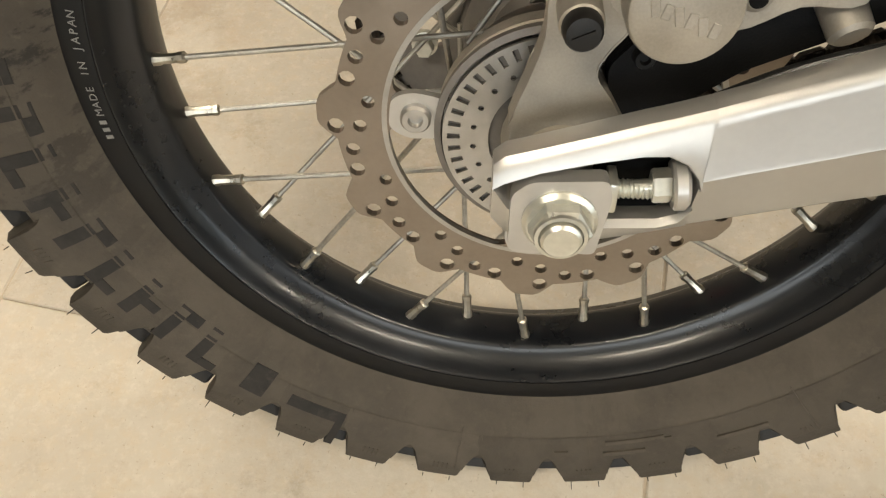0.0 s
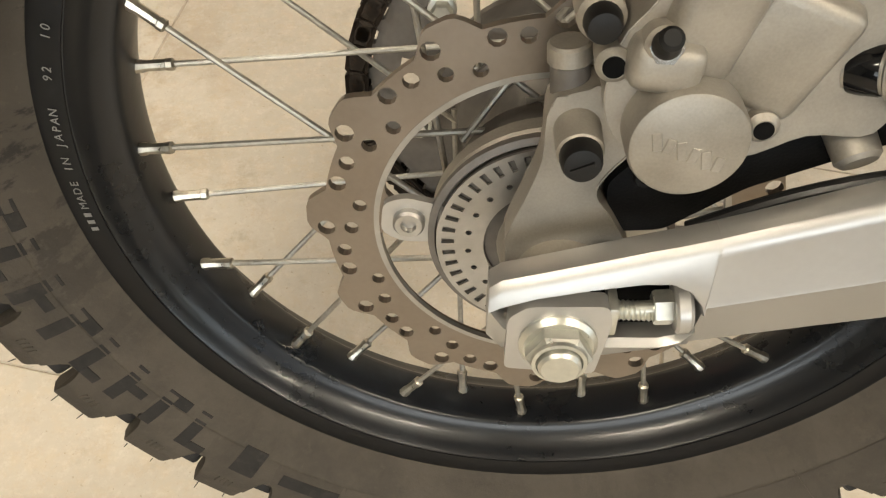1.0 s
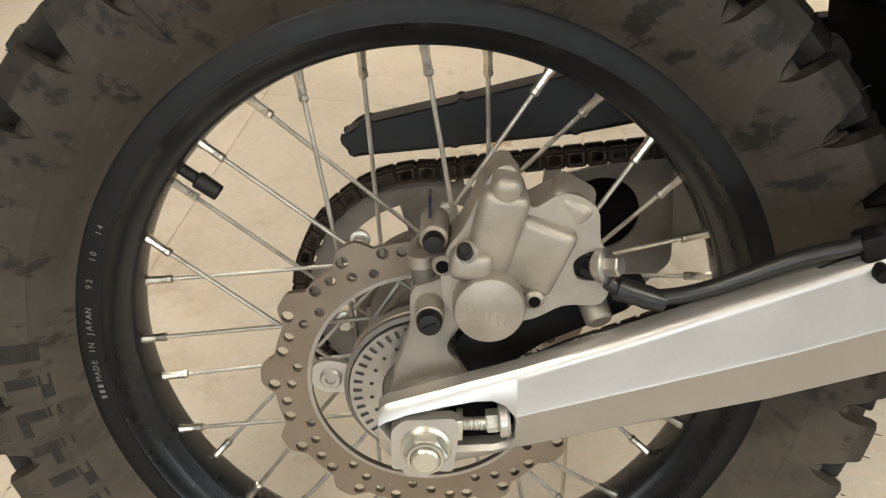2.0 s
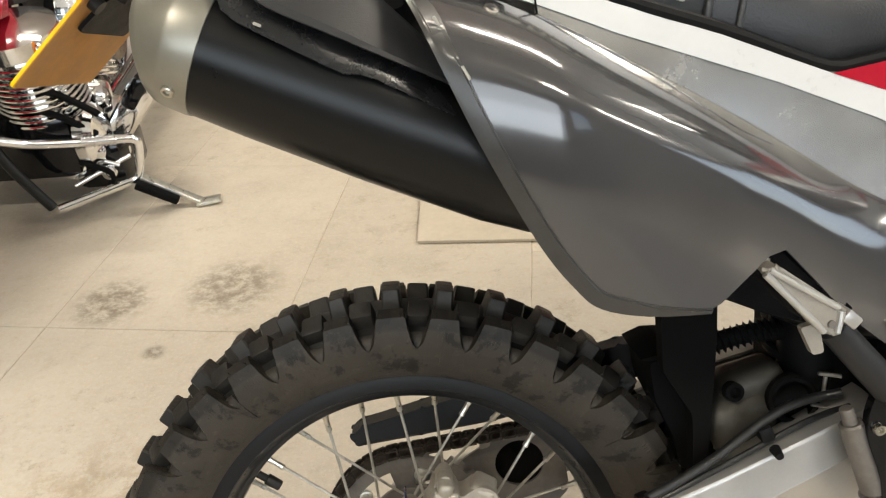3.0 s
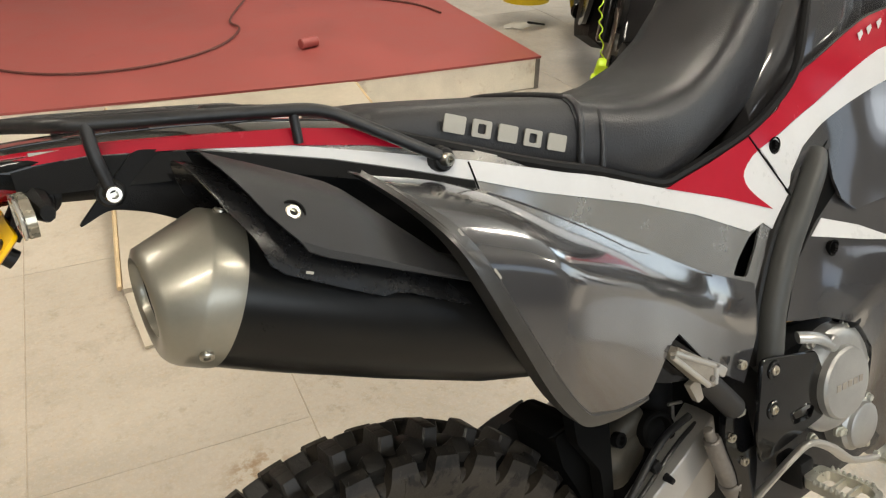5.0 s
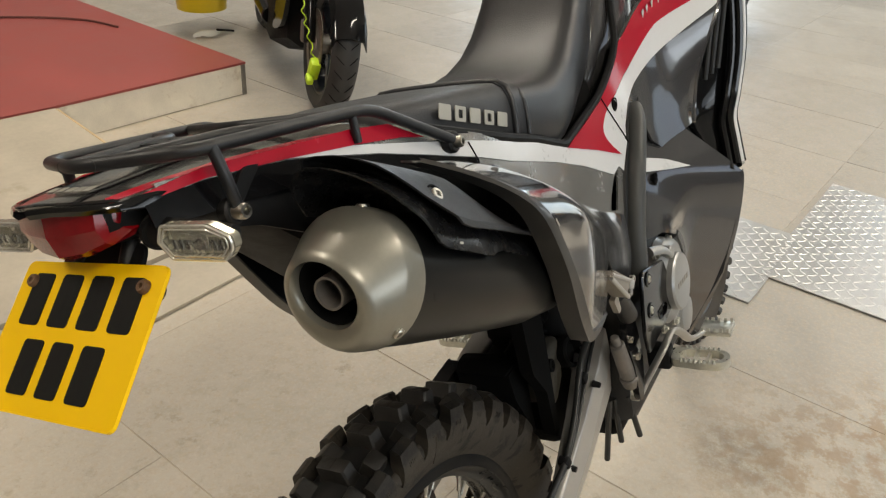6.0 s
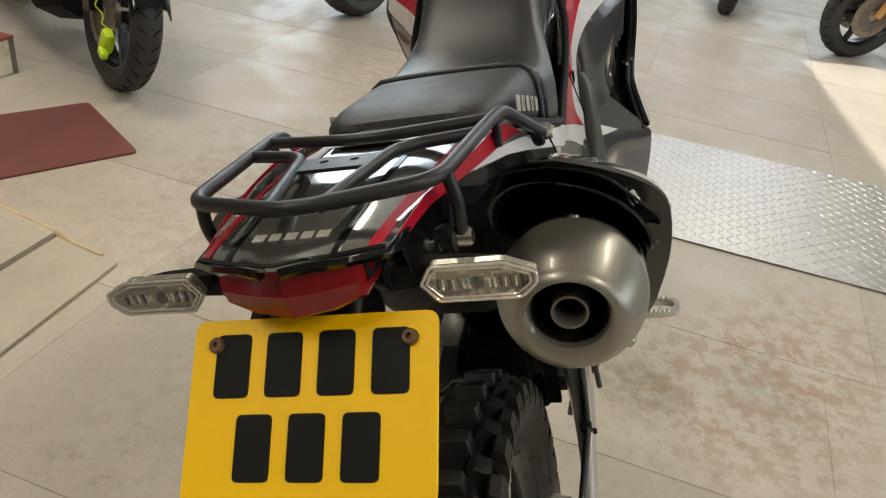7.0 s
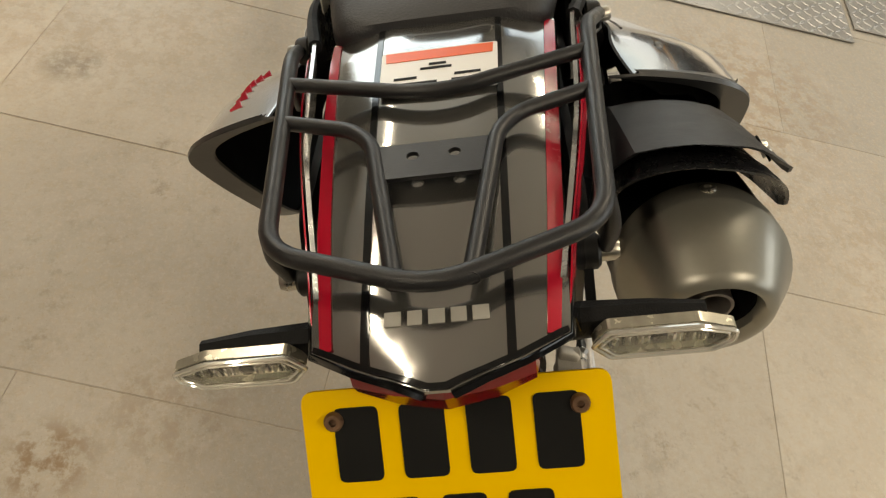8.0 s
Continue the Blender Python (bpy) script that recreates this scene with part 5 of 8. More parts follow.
for cx, cz in ((0.236, 0.1235), (0.36, 0.181)):
    bm = bmesh.new()
    box(bm, (0.014, 0.016, 0.016), pose(cx, -0.122 + (0.012 if cx > 0.3 else 0), cz + 0.003, 0, -20, 0), 0.003)
    cyl(bm, (cx + 0.004, -0.124, cz - 0.008), (cx + 0.004, -0.136, cz - 0.010), 0.0055, 0.004, 14)
    part("hose_clamp", bm, M_PLAST, bike, "black plastic hose clamp")

# ---------------------------------------------------------------- the motorcycle: bodywork
S_COVER = Spline([(0.145, 0.600, -0.133), (0.509, 0.396, -0.146), (0.573, 0.461, -0.140), (0.590, 0.536, -0.132), (0.403, 0.531, -0.126), (0.110, 0.630, -0.115), (-0.200, 0.660, -0.075), (-0.050, 0.650, -0.100), (0.700, 0.620, -0.130), (0.300, 0.450, -0.140)])


def eased(X, V):
    """Smooth curve through a few values."""
    X, V = np.array(X), np.array(V)
    g = np.gradient(V, X)

    def f(x):
        x = min(max(x, X[0]), X[-1])
        i = int(min(len(X) - 2, np.searchsorted(X, x, side="right") - 1))
        h = X[i + 1] - X[i]
        t = (x - X[i]) / h
        return float((2 * t ** 3 - 3 * t * t + 1) * V[i] + (t ** 3 - 2 * t * t + t) * h * g[i] + (3 * t * t - 2 * t ** 3) * V[i + 1] + (t ** 3 - t * t) * h * g[i + 1])
    return f


E_TOP = eased((0.026, 0.12, 0.22, 0.33, 0.43, 0.515), (0.637, 0.605, 0.5525, 0.4890, 0.4245, 0.383))
E_SPAN = eased((0.02, 0.20, 0.36, 0.52), (0.060, 0.070, 0.066, 0.085))
E_OFF = eased((0.02, 0.08, 0.16, 0.30, 0.52), (0.040, 0.026, 0.009, 0.006, 0.005))
E_BULGE = eased((0.02, 0.07, 0.14, 0.21, 0.29, 0.35, 0.40, 0.45, 0.52), (0.088, 0.096, 0.095, 0.083, 0.063, 0.047, 0.032, 0.018, 0.005))
E_FALL = eased((0.0, 0.2, 0.35, 0.5), (0.15, 0.14, 0.07, 0.05))
E_REAR = eased((0.0, 0.03, 0.058, 0.10, 0.124, 0.16, 0.185, 0.215, 0.26), (0.0, 0.002, 0.007, 0.012, 0.013, 0.0095, 0.005, -0.001, -0.002))
E_FADE = eased((0.0, 0.10, 0.15, 0.19, 0.23, 0.30, 0.52), (1.0, 1.0, 0.85, 0.45, 0.12, 0.0, 0.0))


def S_PANEL(x, z, rear=1.0):
    """Outer side of the grey panel: a rounded shoulder under the top edge, then a flank that falls in slightly."""
    top_z = E_TOP(x)
    d = max(0.0, top_z - z)
    u = min(1.0, d / E_SPAN(x))
    fall = max(0.0, d - 0.06)
    return S_COVER(x, max(z, top_z)) - E_OFF(x) - E_BULGE(x) * (1 - (1 - u) ** 2.4) + fall * fall / (fall + 0.03) * E_FALL(x) - rear * E_REAR(d) * E_FADE(x)


S_SHROUD = Spline([(0.600, 0.540, -0.132), (0.699, 0.509, -0.140), (0.805, 0.427, -0.186), (0.830, 0.428, -0.186), (0.853, 0.457, -0.185), (0.846, 0.508, -0.194), (0.860, 0.566, -0.213), (0.890, 0.620, -0.230), (0.700, 0.620, -0.128), (0.660, 0.580, -0.127), (0.760, 0.520, -0.154), (0.860, 0.690, -0.170), (0.800, 0.660, -0.140), (0.950, 0.700, -0.215), (0.780, 0.580, -0.158), (0.715, 0.425, -0.156), (0.692, 0.468, -0.144)])


def S_LOWER(x, z):
    """Lower shroud: a flat face that looks up, a soft crease from the tip to the arrow, and a rounded face below it."""
    up = -0.256 - 0.3035 * (x - 0.885) + 0.4817 * (z - 0.314)
    d = 0.314 + 0.37 * (0.885 - x) - z
    d = 0.5 * (d + math.sqrt(d * d + 0.007 ** 2))
    k = min(1.0, max(0.0, (x - 0.58) / 0.20))
    return up + k * k * (3 - 2 * k) * (0.532 * d + 0.75 * d * d)


PANEL = [(x, E_TOP(x)) for x in np.linspace(0.026, 0.512, 72)] + [(0.505, 0.328), (0.490, 0.296), (0.475, 0.267), (0.407, 0.319), (0.337, 0.391), (0.322, 0.388), (0.279, 0.353), (0.262, 0.346), (0.216, 0.352), (0.177, 0.363), (0.156, 0.382), (0.127, 0.423), (0.107, 0.461), (0.088, 0.498), (0.072, 0.535), (0.060, 0.562), (0.044, 0.600), (0.033, 0.621)]
REAR_EDGE = [(0.026, 0.637), (0.044, 0.600), (0.060, 0.562), (0.088, 0.498), (0.127, 0.423), (0.156, 0.382), (0.177, 0.363), (0.216, 0.352), (0.270, 0.3465)]


def lip(edge, width, surface, proud, sign):
    """A raised band that follows an edge of a panel, with a return that turns inwards."""
    P = smooth_path([(x, z, 0) for x, z in edge], 5)
    bm = bmesh.new()
    rows = []
    for i, p in enumerate(P):
        t = (P[min(i + 1, len(P) - 1)] - P[max(i - 1, 0)]).normalized()
        nx, nz = -t.y, t.x
        w = width * min(1.0, 0.25 + i / 8, 0.15 + (len(P) - 1 - i) / 9)
        q = (p.x + nx * w, p.y + nz * w)
        y0, y1 = surface(p.x, p.y), surface(*q)
        rows.append(ring(bm, [(p.x, sign * (y0 + 0.022), p.y), (p.x - nx * 0.001, sign * (y0 - proud * 0.6), p.y - nz * 0.001), (p.x + nx * 0.002, sign * (y0 - proud), p.y + nz * 0.002), (q[0] - nx * 0.002, sign * (y1 - proud), q[1] - nz * 0.002), (q[0], sign * (y1 + 0.001), q[1])]))
    for a, b in zip(rows, rows[1:]):
        bridge(bm, a, b, closed=False)
    return thicken(bm, lambda c: c + Vector((0.0015, 0.0015 * sign, 0.0015)))


for sgn in (1, -1):
    flank = S_PANEL if sgn > 0 else (lambda x, z: S_PANEL(x, z, 0.0))
    pan = part("side_panel", skin(PANEL, flank, 0.003, step=0.005, sign=sgn, edge=E_TOP), M_GREY, bike, "glossy dark grey side panel", smooth=55)
    part("panel_lip", lip(REAR_EDGE, 0.013 if sgn > 0 else 0.007, flank, 0.002, sgn), M_LIP, pan, "scuffed satin grey edge", smooth=40)
    if sgn > 0:
        for x, z, a in ((0.061, 0.588, -62), (0.078, 0.553, -62)):
            bm = bmesh.new()
            box(bm, (0.011, 0.0006, 0.0022), pose(x, S_PANEL(x, z) - 0.0024, z, 0, -a, 0), 0.0004, 1)
            part("scratch", bm, M_LETTER, pan, "pale scratch down to the plastic")
        bm = bmesh.new()
        lathe(bm, [(0.0042, 0), (0.0042, 0.001), (0.003, 0.0014)], basis((0.104, flank(0.104, 0.600), 0.600), (0, -0.34, 0.94)), 14)
        part("push_rivet", bm, M_LIP, pan)
        bm = bmesh.new()
        ridge = smooth_path([(0.1453, 0.5911, 0), (0.1858, 0.5700, 0), (0.2213, 0.5480, 0), (0.2500, 0.5290, 0), (0.2742, 0.5117, 0), (0.3037, 0.4913, 0), (0.3376, 0.4745, 0)], 8)
        tube(bm, [(p.x, S_PANEL(p.x, p.y) + 0.0006, p.y) for p in ridge], 0.0015, 8, taper=0.0008)
        part("ridge", bm, M_GREY, pan, smooth=60)
    bolt(pan, (0.456, sgn * -0.1735, 0.303), (0, -sgn, 0), 0.0058, 0.003, M_BOLT)
    if sgn < 0:
        for k in range(6):
            bm = bmesh.new()
            x = 0.085 + 0.019 * k
            z = E_TOP(x) - 0.016
            box(bm, (0.013, 0.0010, 0.013), pose(x, -flank(x, z) + 0.0006, z, 62, 0, 0) @ pose(0, 0, 0, 0, 24, 0), 0.0003, 1)
            part("letter_bar", bm, M_RED, pan, "red printed bar", smooth=0)
    part("panel_liner", skin(PANEL, lambda x, z: flank(x, z) + 0.0042, 0.001, step=0.012, sign=sgn, edge=E_TOP), M_PLAST, pan, "black inner side of the panel", smooth=50)
    # recess for the passenger peg
    bm = skin([(0.279, 0.353), (0.322, 0.390), (0.340, 0.392), (0.405, 0.330), (0.40, 0.31), (0.330, 0.330)], lambda x, z: -0.172, 0.004, sign=sgn)
    part("peg_recess", bm, M_GLOSSB, pan)

    COVER = [(-0.200, 0.702), (-0.085, 0.690), (0.000, 0.678), (0.078, 0.662), (0.217, 0.600), (0.305, 0.569), (0.400, 0.531), (0.478, 0.541), (0.546, 0.556), (0.603, 0.470), (0.562, 0.432), (0.537, 0.400), (0.517, 0.372), (0.489, 0.385), (0.400, 0.430), (0.300, 0.490), (0.200, 0.550), (0.145, 0.584), (0.060, 0.622), (-0.040, 0.655), (-0.200, 0.682)]
    TRI = corner_outline([(0.546, 0.447), (0.531, 0.423), (0.507, 0.392), (0.485, 0.401), (0.499, 0.418), (0.523, 0.438)], 0.004, 2)
    cov = part("rear_side_cover", skin(COVER, S_COVER, 0.003, [TRI], 0.008, sign=sgn), M_SILVER, bike, "glossy rear side cover with silver, white and red graphics", smooth=30)
    WHITE = [(-0.085, 0.681), (-0.008, 0.667), (0.076, 0.642), (0.150, 0.619), (0.217, 0.596), (0.305, 0.566), (0.400, 0.5285), (0.500, 0.491), (0.566, 0.463), (0.590, 0.487), (0.601, 0.470), (0.564, 0.436), (0.549, 0.449), (0.525, 0.444), (0.440, 0.488), (0.356, 0.523), (0.212, 0.574), (0.145, 0.602), (0.087, 0.625), (0.022, 0.649), (-0.041, 0.668)]
    part("white_stripe", skin(WHITE, lambda x, z: S_COVER(x, z) - 0.0018, 0.0008, step=0.008, sign=sgn), M_WHITE, cov, "white stripe graphic", smooth=30)
    HOOK = [(0.559, 0.538), (0.540, 0.527), (0.528, 0.513), (0.537, 0.491), (0.568, 0.463), (0.596, 0.481), (0.575, 0.515)]
    part("white_hook", skin(round_outline(HOOK, 3), lambda x, z: S_COVER(x, z) - 0.0022, 0.0008, step=0.008, sign=sgn), M_WHITE, cov, smooth=30)
    REDP = [(0.401, 0.528), (0.477, 0.540), (0.546, 0.555), (0.560, 0.537), (0.548, 0.532), (0.537, 0.5245), (0.530, 0.5175), (0.5275, 0.511), (0.529, 0.503), (0.534, 0.4945), (0.545, 0.4825), (0.569, 0.461), (0.490, 0.495)]
    part("red_flash", skin(REDP, lambda x, z: S_COVER(x, z) - 0.0028, 0.0010, step=0.008, sign=sgn), M_RED, cov, "red flash graphic", smooth=30)
    REDT = [(-0.215, 0.699), (-0.160, 0.7005), (-0.084, 0.691), (-0.005, 0.681), (0.048, 0.670), (0.091, 0.643), (0.058, 0.653), (-0.008, 0.667), (-0.086, 0.681), (-0.161, 0.692), (-0.215, 0.693)]
    part("red_stripe", skin(REDT, lambda x, z: S_COVER(x, z) - 0.0026, 0.0010, step=0.008, sign=sgn), M_RED, cov, "red tail stripe", smooth=30)
    DARK = [(-0.215, 0.692), (-0.161, 0.691), (-0.086, 0.680), (-0.041, 0.667), (0.022, 0.648), (0.087, 0.624), (0.145, 0.601), (0.145, 0.584), (0.060, 0.620), (-0.040, 0.653), (-0.215, 0.672)]
    part("black_tail_side", skin(DARK, lambda x, z: S_COVER(x, z) - 0.0022, 0.0009, step=0.008, sign=sgn), M_GLOSSB, cov, "gloss black tail side", smooth=30)
    bm = bmesh.new()
    tube(bm, [(0.546 + 0.057 * t, sgn * (S_COVER(0.546 + 0.057 * t, 0.556 - 0.086 * t) - 0.0030), 0.556 - 0.086 * t) for t in np.linspace(0, 1, 7)], 0.0011, 6)
    part("seam", bm, M_BLACK, cov)
    bm = bmesh.new()
    tube(bm, [(0.145 + 0.002 * t, sgn * (S_COVER(0.145, 0.619 - 0.035 * t) - 0.0028), 0.619 - 0.035 * t) for t in np.linspace(0, 1, 5)], 0.0009, 6)
    part("seam", bm, M_BLACK, cov)

    # tank shroud: upper band and the big lower scoop
    UPPER = [(0.549, 0.555), (0.608, 0.577), (0.652, 0.611), (0.692, 0.626), (0.79, 0.664), (0.9, 0.69), (0.935, 0.672), (0.908, 0.64), (0.884, 0.608), (0.866, 0.575), (0.855, 0.545), (0.849, 0.515), (0.85, 0.485), (0.853, 0.462), (0.846, 0.444), (0.83, 0.432), (0.8, 0.432), (0.757, 0.428), (0.722, 0.422), (0.702, 0.44), (0.693, 0.47), (0.691, 0.508), (0.661, 0.505), (0.606, 0.471)]
    upc = part("tank_shroud", skin(UPPER, S_SHROUD, 0.004, [circle(0.590, 0.536, 0.0085, 16)], step=0.010, sign=sgn), M_GREY, bike, "glossy tank shroud with red and white band", smooth=40)
    REDB = [(0.552, 0.555), (0.608, 0.576), (0.652, 0.609), (0.692, 0.624), (0.79, 0.662), (0.898, 0.688), (0.903, 0.652), (0.785, 0.619), (0.677, 0.571), (0.602, 0.548), (0.564, 0.536)]
    part("red_band", skin(REDB, lambda x, z: S_SHROUD(x, z) - 0.0014, 0.0010, sign=sgn), M_RED, upc, smooth=30)
    WHB = [(0.566, 0.536), (0.581, 0.541), (0.602, 0.547), (0.677, 0.57), (0.785, 0.619), (0.903, 0.651), (0.906, 0.63), (0.813, 0.59), (0.683, 0.543), (0.641, 0.522), (0.613, 0.495), (0.606, 0.473)]
    part("white_band", skin(WHB, lambda x, z: S_SHROUD(x, z) - 0.0014, 0.0010, [circle(0.590, 0.5335, 0.0092, 16)], sign=sgn), M_WHITE, upc, smooth=30)
    for k in range(7):
        bm = bmesh.new()
        x = 0.770 + 0.0145 * k
        z = 0.640 + 0.0050 * k
        box(bm, (0.0105, 0.0008, 0.0120), pose(x, sgn * (S_SHROUD(x, z) - 0.0022), z, 0, -20, 0), 0.0003, 1)
        part("letter_bar", bm, M_WHITE, upc, smooth=0)
    bm = bmesh.new()
    lathe(bm, [(0.0085, -0.010), (0.0085, 0.0018), (0.0100, 0.0020), (0.0100, 0.0)], basis((0.590, sgn * -0.1325, 0.536), (0, -sgn, 0)), 20, cap1=False)
    part("fixing_hole", bm, M_BLACK, upc)
    LOWER = [(0.694, 0.492), (0.690, 0.465), (0.663, 0.420), (0.607, 0.37), (0.565, 0.316), (0.623, 0.306), (0.692, 0.273), (0.731, 0.222), (0.747, 0.16), (0.758, 0.09), (0.772, 0.03), (0.82, -0.015), (0.852, -0.02), (0.87, 0.12), (0.885, 0.314), (0.858, 0.356), (0.805, 0.43), (0.74, 0.47)]
    low = part("radiator_shroud", skin(LOWER, S_LOWER, 0.004, [circle(0.670, 0.383, 0.0090, 16)], step=0.010, sign=sgn), M_GREY, bike, "glossy dark grey radiator shroud", smooth=24)
    ARROW = [(0.647, 0.403), (0.671, 0.421), (0.717, 0.402), (0.765, 0.372), (0.715, 0.384)]
    part("white_arrow", skin(ARROW, lambda x, z: S_LOWER(x, z) - 0.0012, 0.0008, sign=sgn), M_WHITE, low, smooth=30)
    bm = bmesh.new()
    lathe(bm, [(0.0090, -0.010), (0.0090, 0.0018), (0.0108, 0.0022), (0.0108, 0.0)], basis((0.670, sgn * -0.1560, 0.383), (0, -sgn, 0)), 20, cap1=False)
    part("fixing_hole", bm, M_BLACK, low)
    # return of the scoop towards the fork, and the dark vent behind it
    bm = bmesh.new()
    loft(bm, [[(x, sgn * -y, z) for x, y, z in s] for s in (
        [(0.884, 0.254, 0.316), (0.90, 0.250, 0.316), (0.90, 0.240, 0.30), (0.884, 0.246, 0.30)],
        [(0.868, 0.236, 0.22), (0.885, 0.233, 0.22), (0.885, 0.222, 0.21), (0.868, 0.228, 0.21)],
        [(0.858, 0.207, 0.12), (0.875, 0.205, 0.12), (0.875, 0.195, 0.11), (0.858, 0.199, 0.11)],
        [(0.838, 0.128, -0.018), (0.855, 0.126, -0.018), (0.855, 0.116, -0.02), (0.838, 0.120, -0.02)])])
    part("shroud_edge", bm, M_LIP, low)
    vent = part("vent", slab(corner_outline([(0.815, 0.424), (0.862, 0.398), (0.930, 0.352), (0.990, 0.420), (1.030, 0.520), (1.050, 0.700), (0.905, 0.690), (0.855, 0.560), (0.835, 0.470)], 0.010), 0.006, Matrix.Translation((0, sgn * -0.148, 0)) @ SIDE), M_BLACK, bike, "black air vent behind the shroud")
    bm = bmesh.new()
    for k in range(3):
        cyl(bm, (0.896 + 0.026 * k, sgn * (-0.197 - 0.006 * k), 0.490 + 0.004 * k), (0.934 + 0.024 * k, sgn * (-0.212 - 0.006 * k), 0.606 + 0.004 * k), 0.0050, seg=10)
    part("louvre", bm, M_PLASTG, vent, "dark grey louvre bars")
    rim_pts = [(0.834, -0.186, 0.430), (0.853, -0.185, 0.459), (0.849, -0.195, 0.512), (0.864, -0.214, 0.570), (0.892, -0.232, 0.622), (0.935, -0.216, 0.675)]
    bm = bmesh.new()
    tube(bm, smooth_path([(x + 0.002, y * sgn, z) for x, y, z in rim_pts], 6), 0.0040, 10)
    part("vent_rim", bm, M_GREY, vent, "rounded glossy rim of the vent")
    cowl = [(0.896, -0.250, 0.328), (0.938, -0.236, 0.366), (0.966, -0.227, 0.402), (0.998, -0.231, 0.441), (1.022, -0.241, 0.515), (1.034, -0.244, 0.600), (1.044, -0.240, 0.700)]
    for dx, dy, r, mm, nm, lb in ((0.0, 0.0, 0.0058, M_WHITE, "front_cowl_edge", "white edge of the front cowl"), (-0.014, 0.006, 0.0095, M_GLOSSB, "front_cowl_frame", "gloss black frame inside the cowl"), (-0.036, 0.014, 0.0075, M_GLOSSB, "front_cowl_frame", ""), (0.016, 0.006, 0.0110, M_PLAST, "front_cowl", "black front cowl")):
        bm = bmesh.new()
        tube(bm, smooth_path([(x + dx, (y + dy) * sgn, z) for x, y, z in cowl], 6), r, 10)
        part(nm, bm, mm, bike, lb)
    rows = []
    inner, outer = smooth_path([(x + 0.012, y + 0.016, z) for x, y, z in ((0.866, -0.240, 0.322), *rim_pts)], 4), smooth_path([(x - 0.010, y + 0.006, z) for x, y, z in cowl], 4)
    bm = bmesh.new()
    for p, q in zip(inner, outer):
        rows.append(ring(bm, [(p.x + (q.x - p.x) * k, sgn * (p.y + (q.y - p.y) * k + 0.020 * math.sin(math.pi * k)), p.z + (q.z - p.z) * k) for k in (0, 0.2, 0.4, 0.6, 0.8, 1.0)]))
    for p, q in zip(rows, rows[1:]):
        bridge(bm, p, q, closed=False)
    thicken(bm, lambda c: c + Vector((0, 0.004 * sgn, 0)))
    part("vent_back", bm, M_GLOSSB, vent, "gloss black back of the vent", smooth=50)
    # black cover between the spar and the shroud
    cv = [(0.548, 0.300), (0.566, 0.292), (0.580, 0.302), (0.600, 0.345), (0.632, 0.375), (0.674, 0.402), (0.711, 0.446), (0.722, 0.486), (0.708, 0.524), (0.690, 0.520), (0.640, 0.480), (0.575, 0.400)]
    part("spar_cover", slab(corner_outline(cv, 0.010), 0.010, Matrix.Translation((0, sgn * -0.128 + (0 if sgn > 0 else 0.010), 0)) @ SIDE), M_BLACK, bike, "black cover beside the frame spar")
    # frame spar
    bm = bmesh.new()
    spar = [(0.532, -0.150, 0.262), (0.536, -0.152, 0.300), (0.545, -0.152, 0.345), (0.578, -0.150, 0.410), (0.616, -0.145, 0.450), (0.652, -0.138, 0.484), (0.672, -0.128, 0.500)]
    tube(bm, smooth_path([(x, y * sgn, z) for x, y, z in spar], 6), 0.0245, 20, 0.75)
    part("frame_spar", bm, M_SPAR, bike, "satin grey frame spar cover")
    bm = bmesh.new()
    tube(bm, smooth_path([(x - 0.021, (y + 0.006) * sgn, z + 0.011) for x, y, z in spar], 6), 0.0062, 8)
    part("spar_gasket", bm, M_RUBDARK, bike, "black gasket along the spar")
bm = bmesh.new()
box(bm, (0.016, 0.012, 0.045), pose(0.592, -0.142, 0.326, 0, 14, 0), 0.003)
part("cable_connector", bm, M_WRAP, bike, "brown cable connector behind the spar")

# white lower half of the plastic tail: top cowl in strips
tail_secs = [(-0.264, 0.006, 0.7095, 0.002), (-0.256, 0.022, 0.7095, 0.003), (-0.246, 0.042, 0.7090, 0.006), (-0.232, 0.0655, 0.7085, 0.0085), (-0.200, 0.0690, 0.7085, 0.0105), (-0.140, 0.0715, 0.706, 0.012), (-0.080, 0.0745, 0.700, 0.013), (-0.020, 0.080, 0.692, 0.014), (0.050, 0.085, 0.679, 0.016), (0.090, 0.089, 0.668, 0.018)]


def tail_top(x, y):
    """Height of the tail's upper side: a shallow hollow between two rounded edges."""
    X = [s[0] for s in tail_secs]
    w, zc, drop = (float(np.interp(x, X, [s[k] for s in tail_secs])) for k in (1, 2, 3))
    f = min(1.0, abs(y) / max(w, 0.03))
    return zc - drop * f ** 2.6 - 0.0028 * max(0, 1 - (abs(y) / 0.036) ** 2) * min(1, max(0, (x + 0.25) / 0.05))


def tail_patch(outline, lift, step=0.012):
    """A piece of the tail's top: an outline in (x, y) laid on its upper side."""
    bm = sheet(outline)
    squares(bm, step)
    for v in bm.verts:
        v.co.z = tail_top(v.co.x, v.co.y) + lift
    return thicken(bm, lambda c: c - Vector((0, 0, 0.0025 if lift == 0 else 0.0006)))


edge_r = [(x, w) for x, w, zc, drop in tail_secs]
tail = part("tail_cowl", tail_patch(edge_r + [(x, -w) for x, w in edge_r[::-1]], 0.0), M_TAILGREY, bike, "glossy grey tail cowl with black and red stripes", smooth=40)
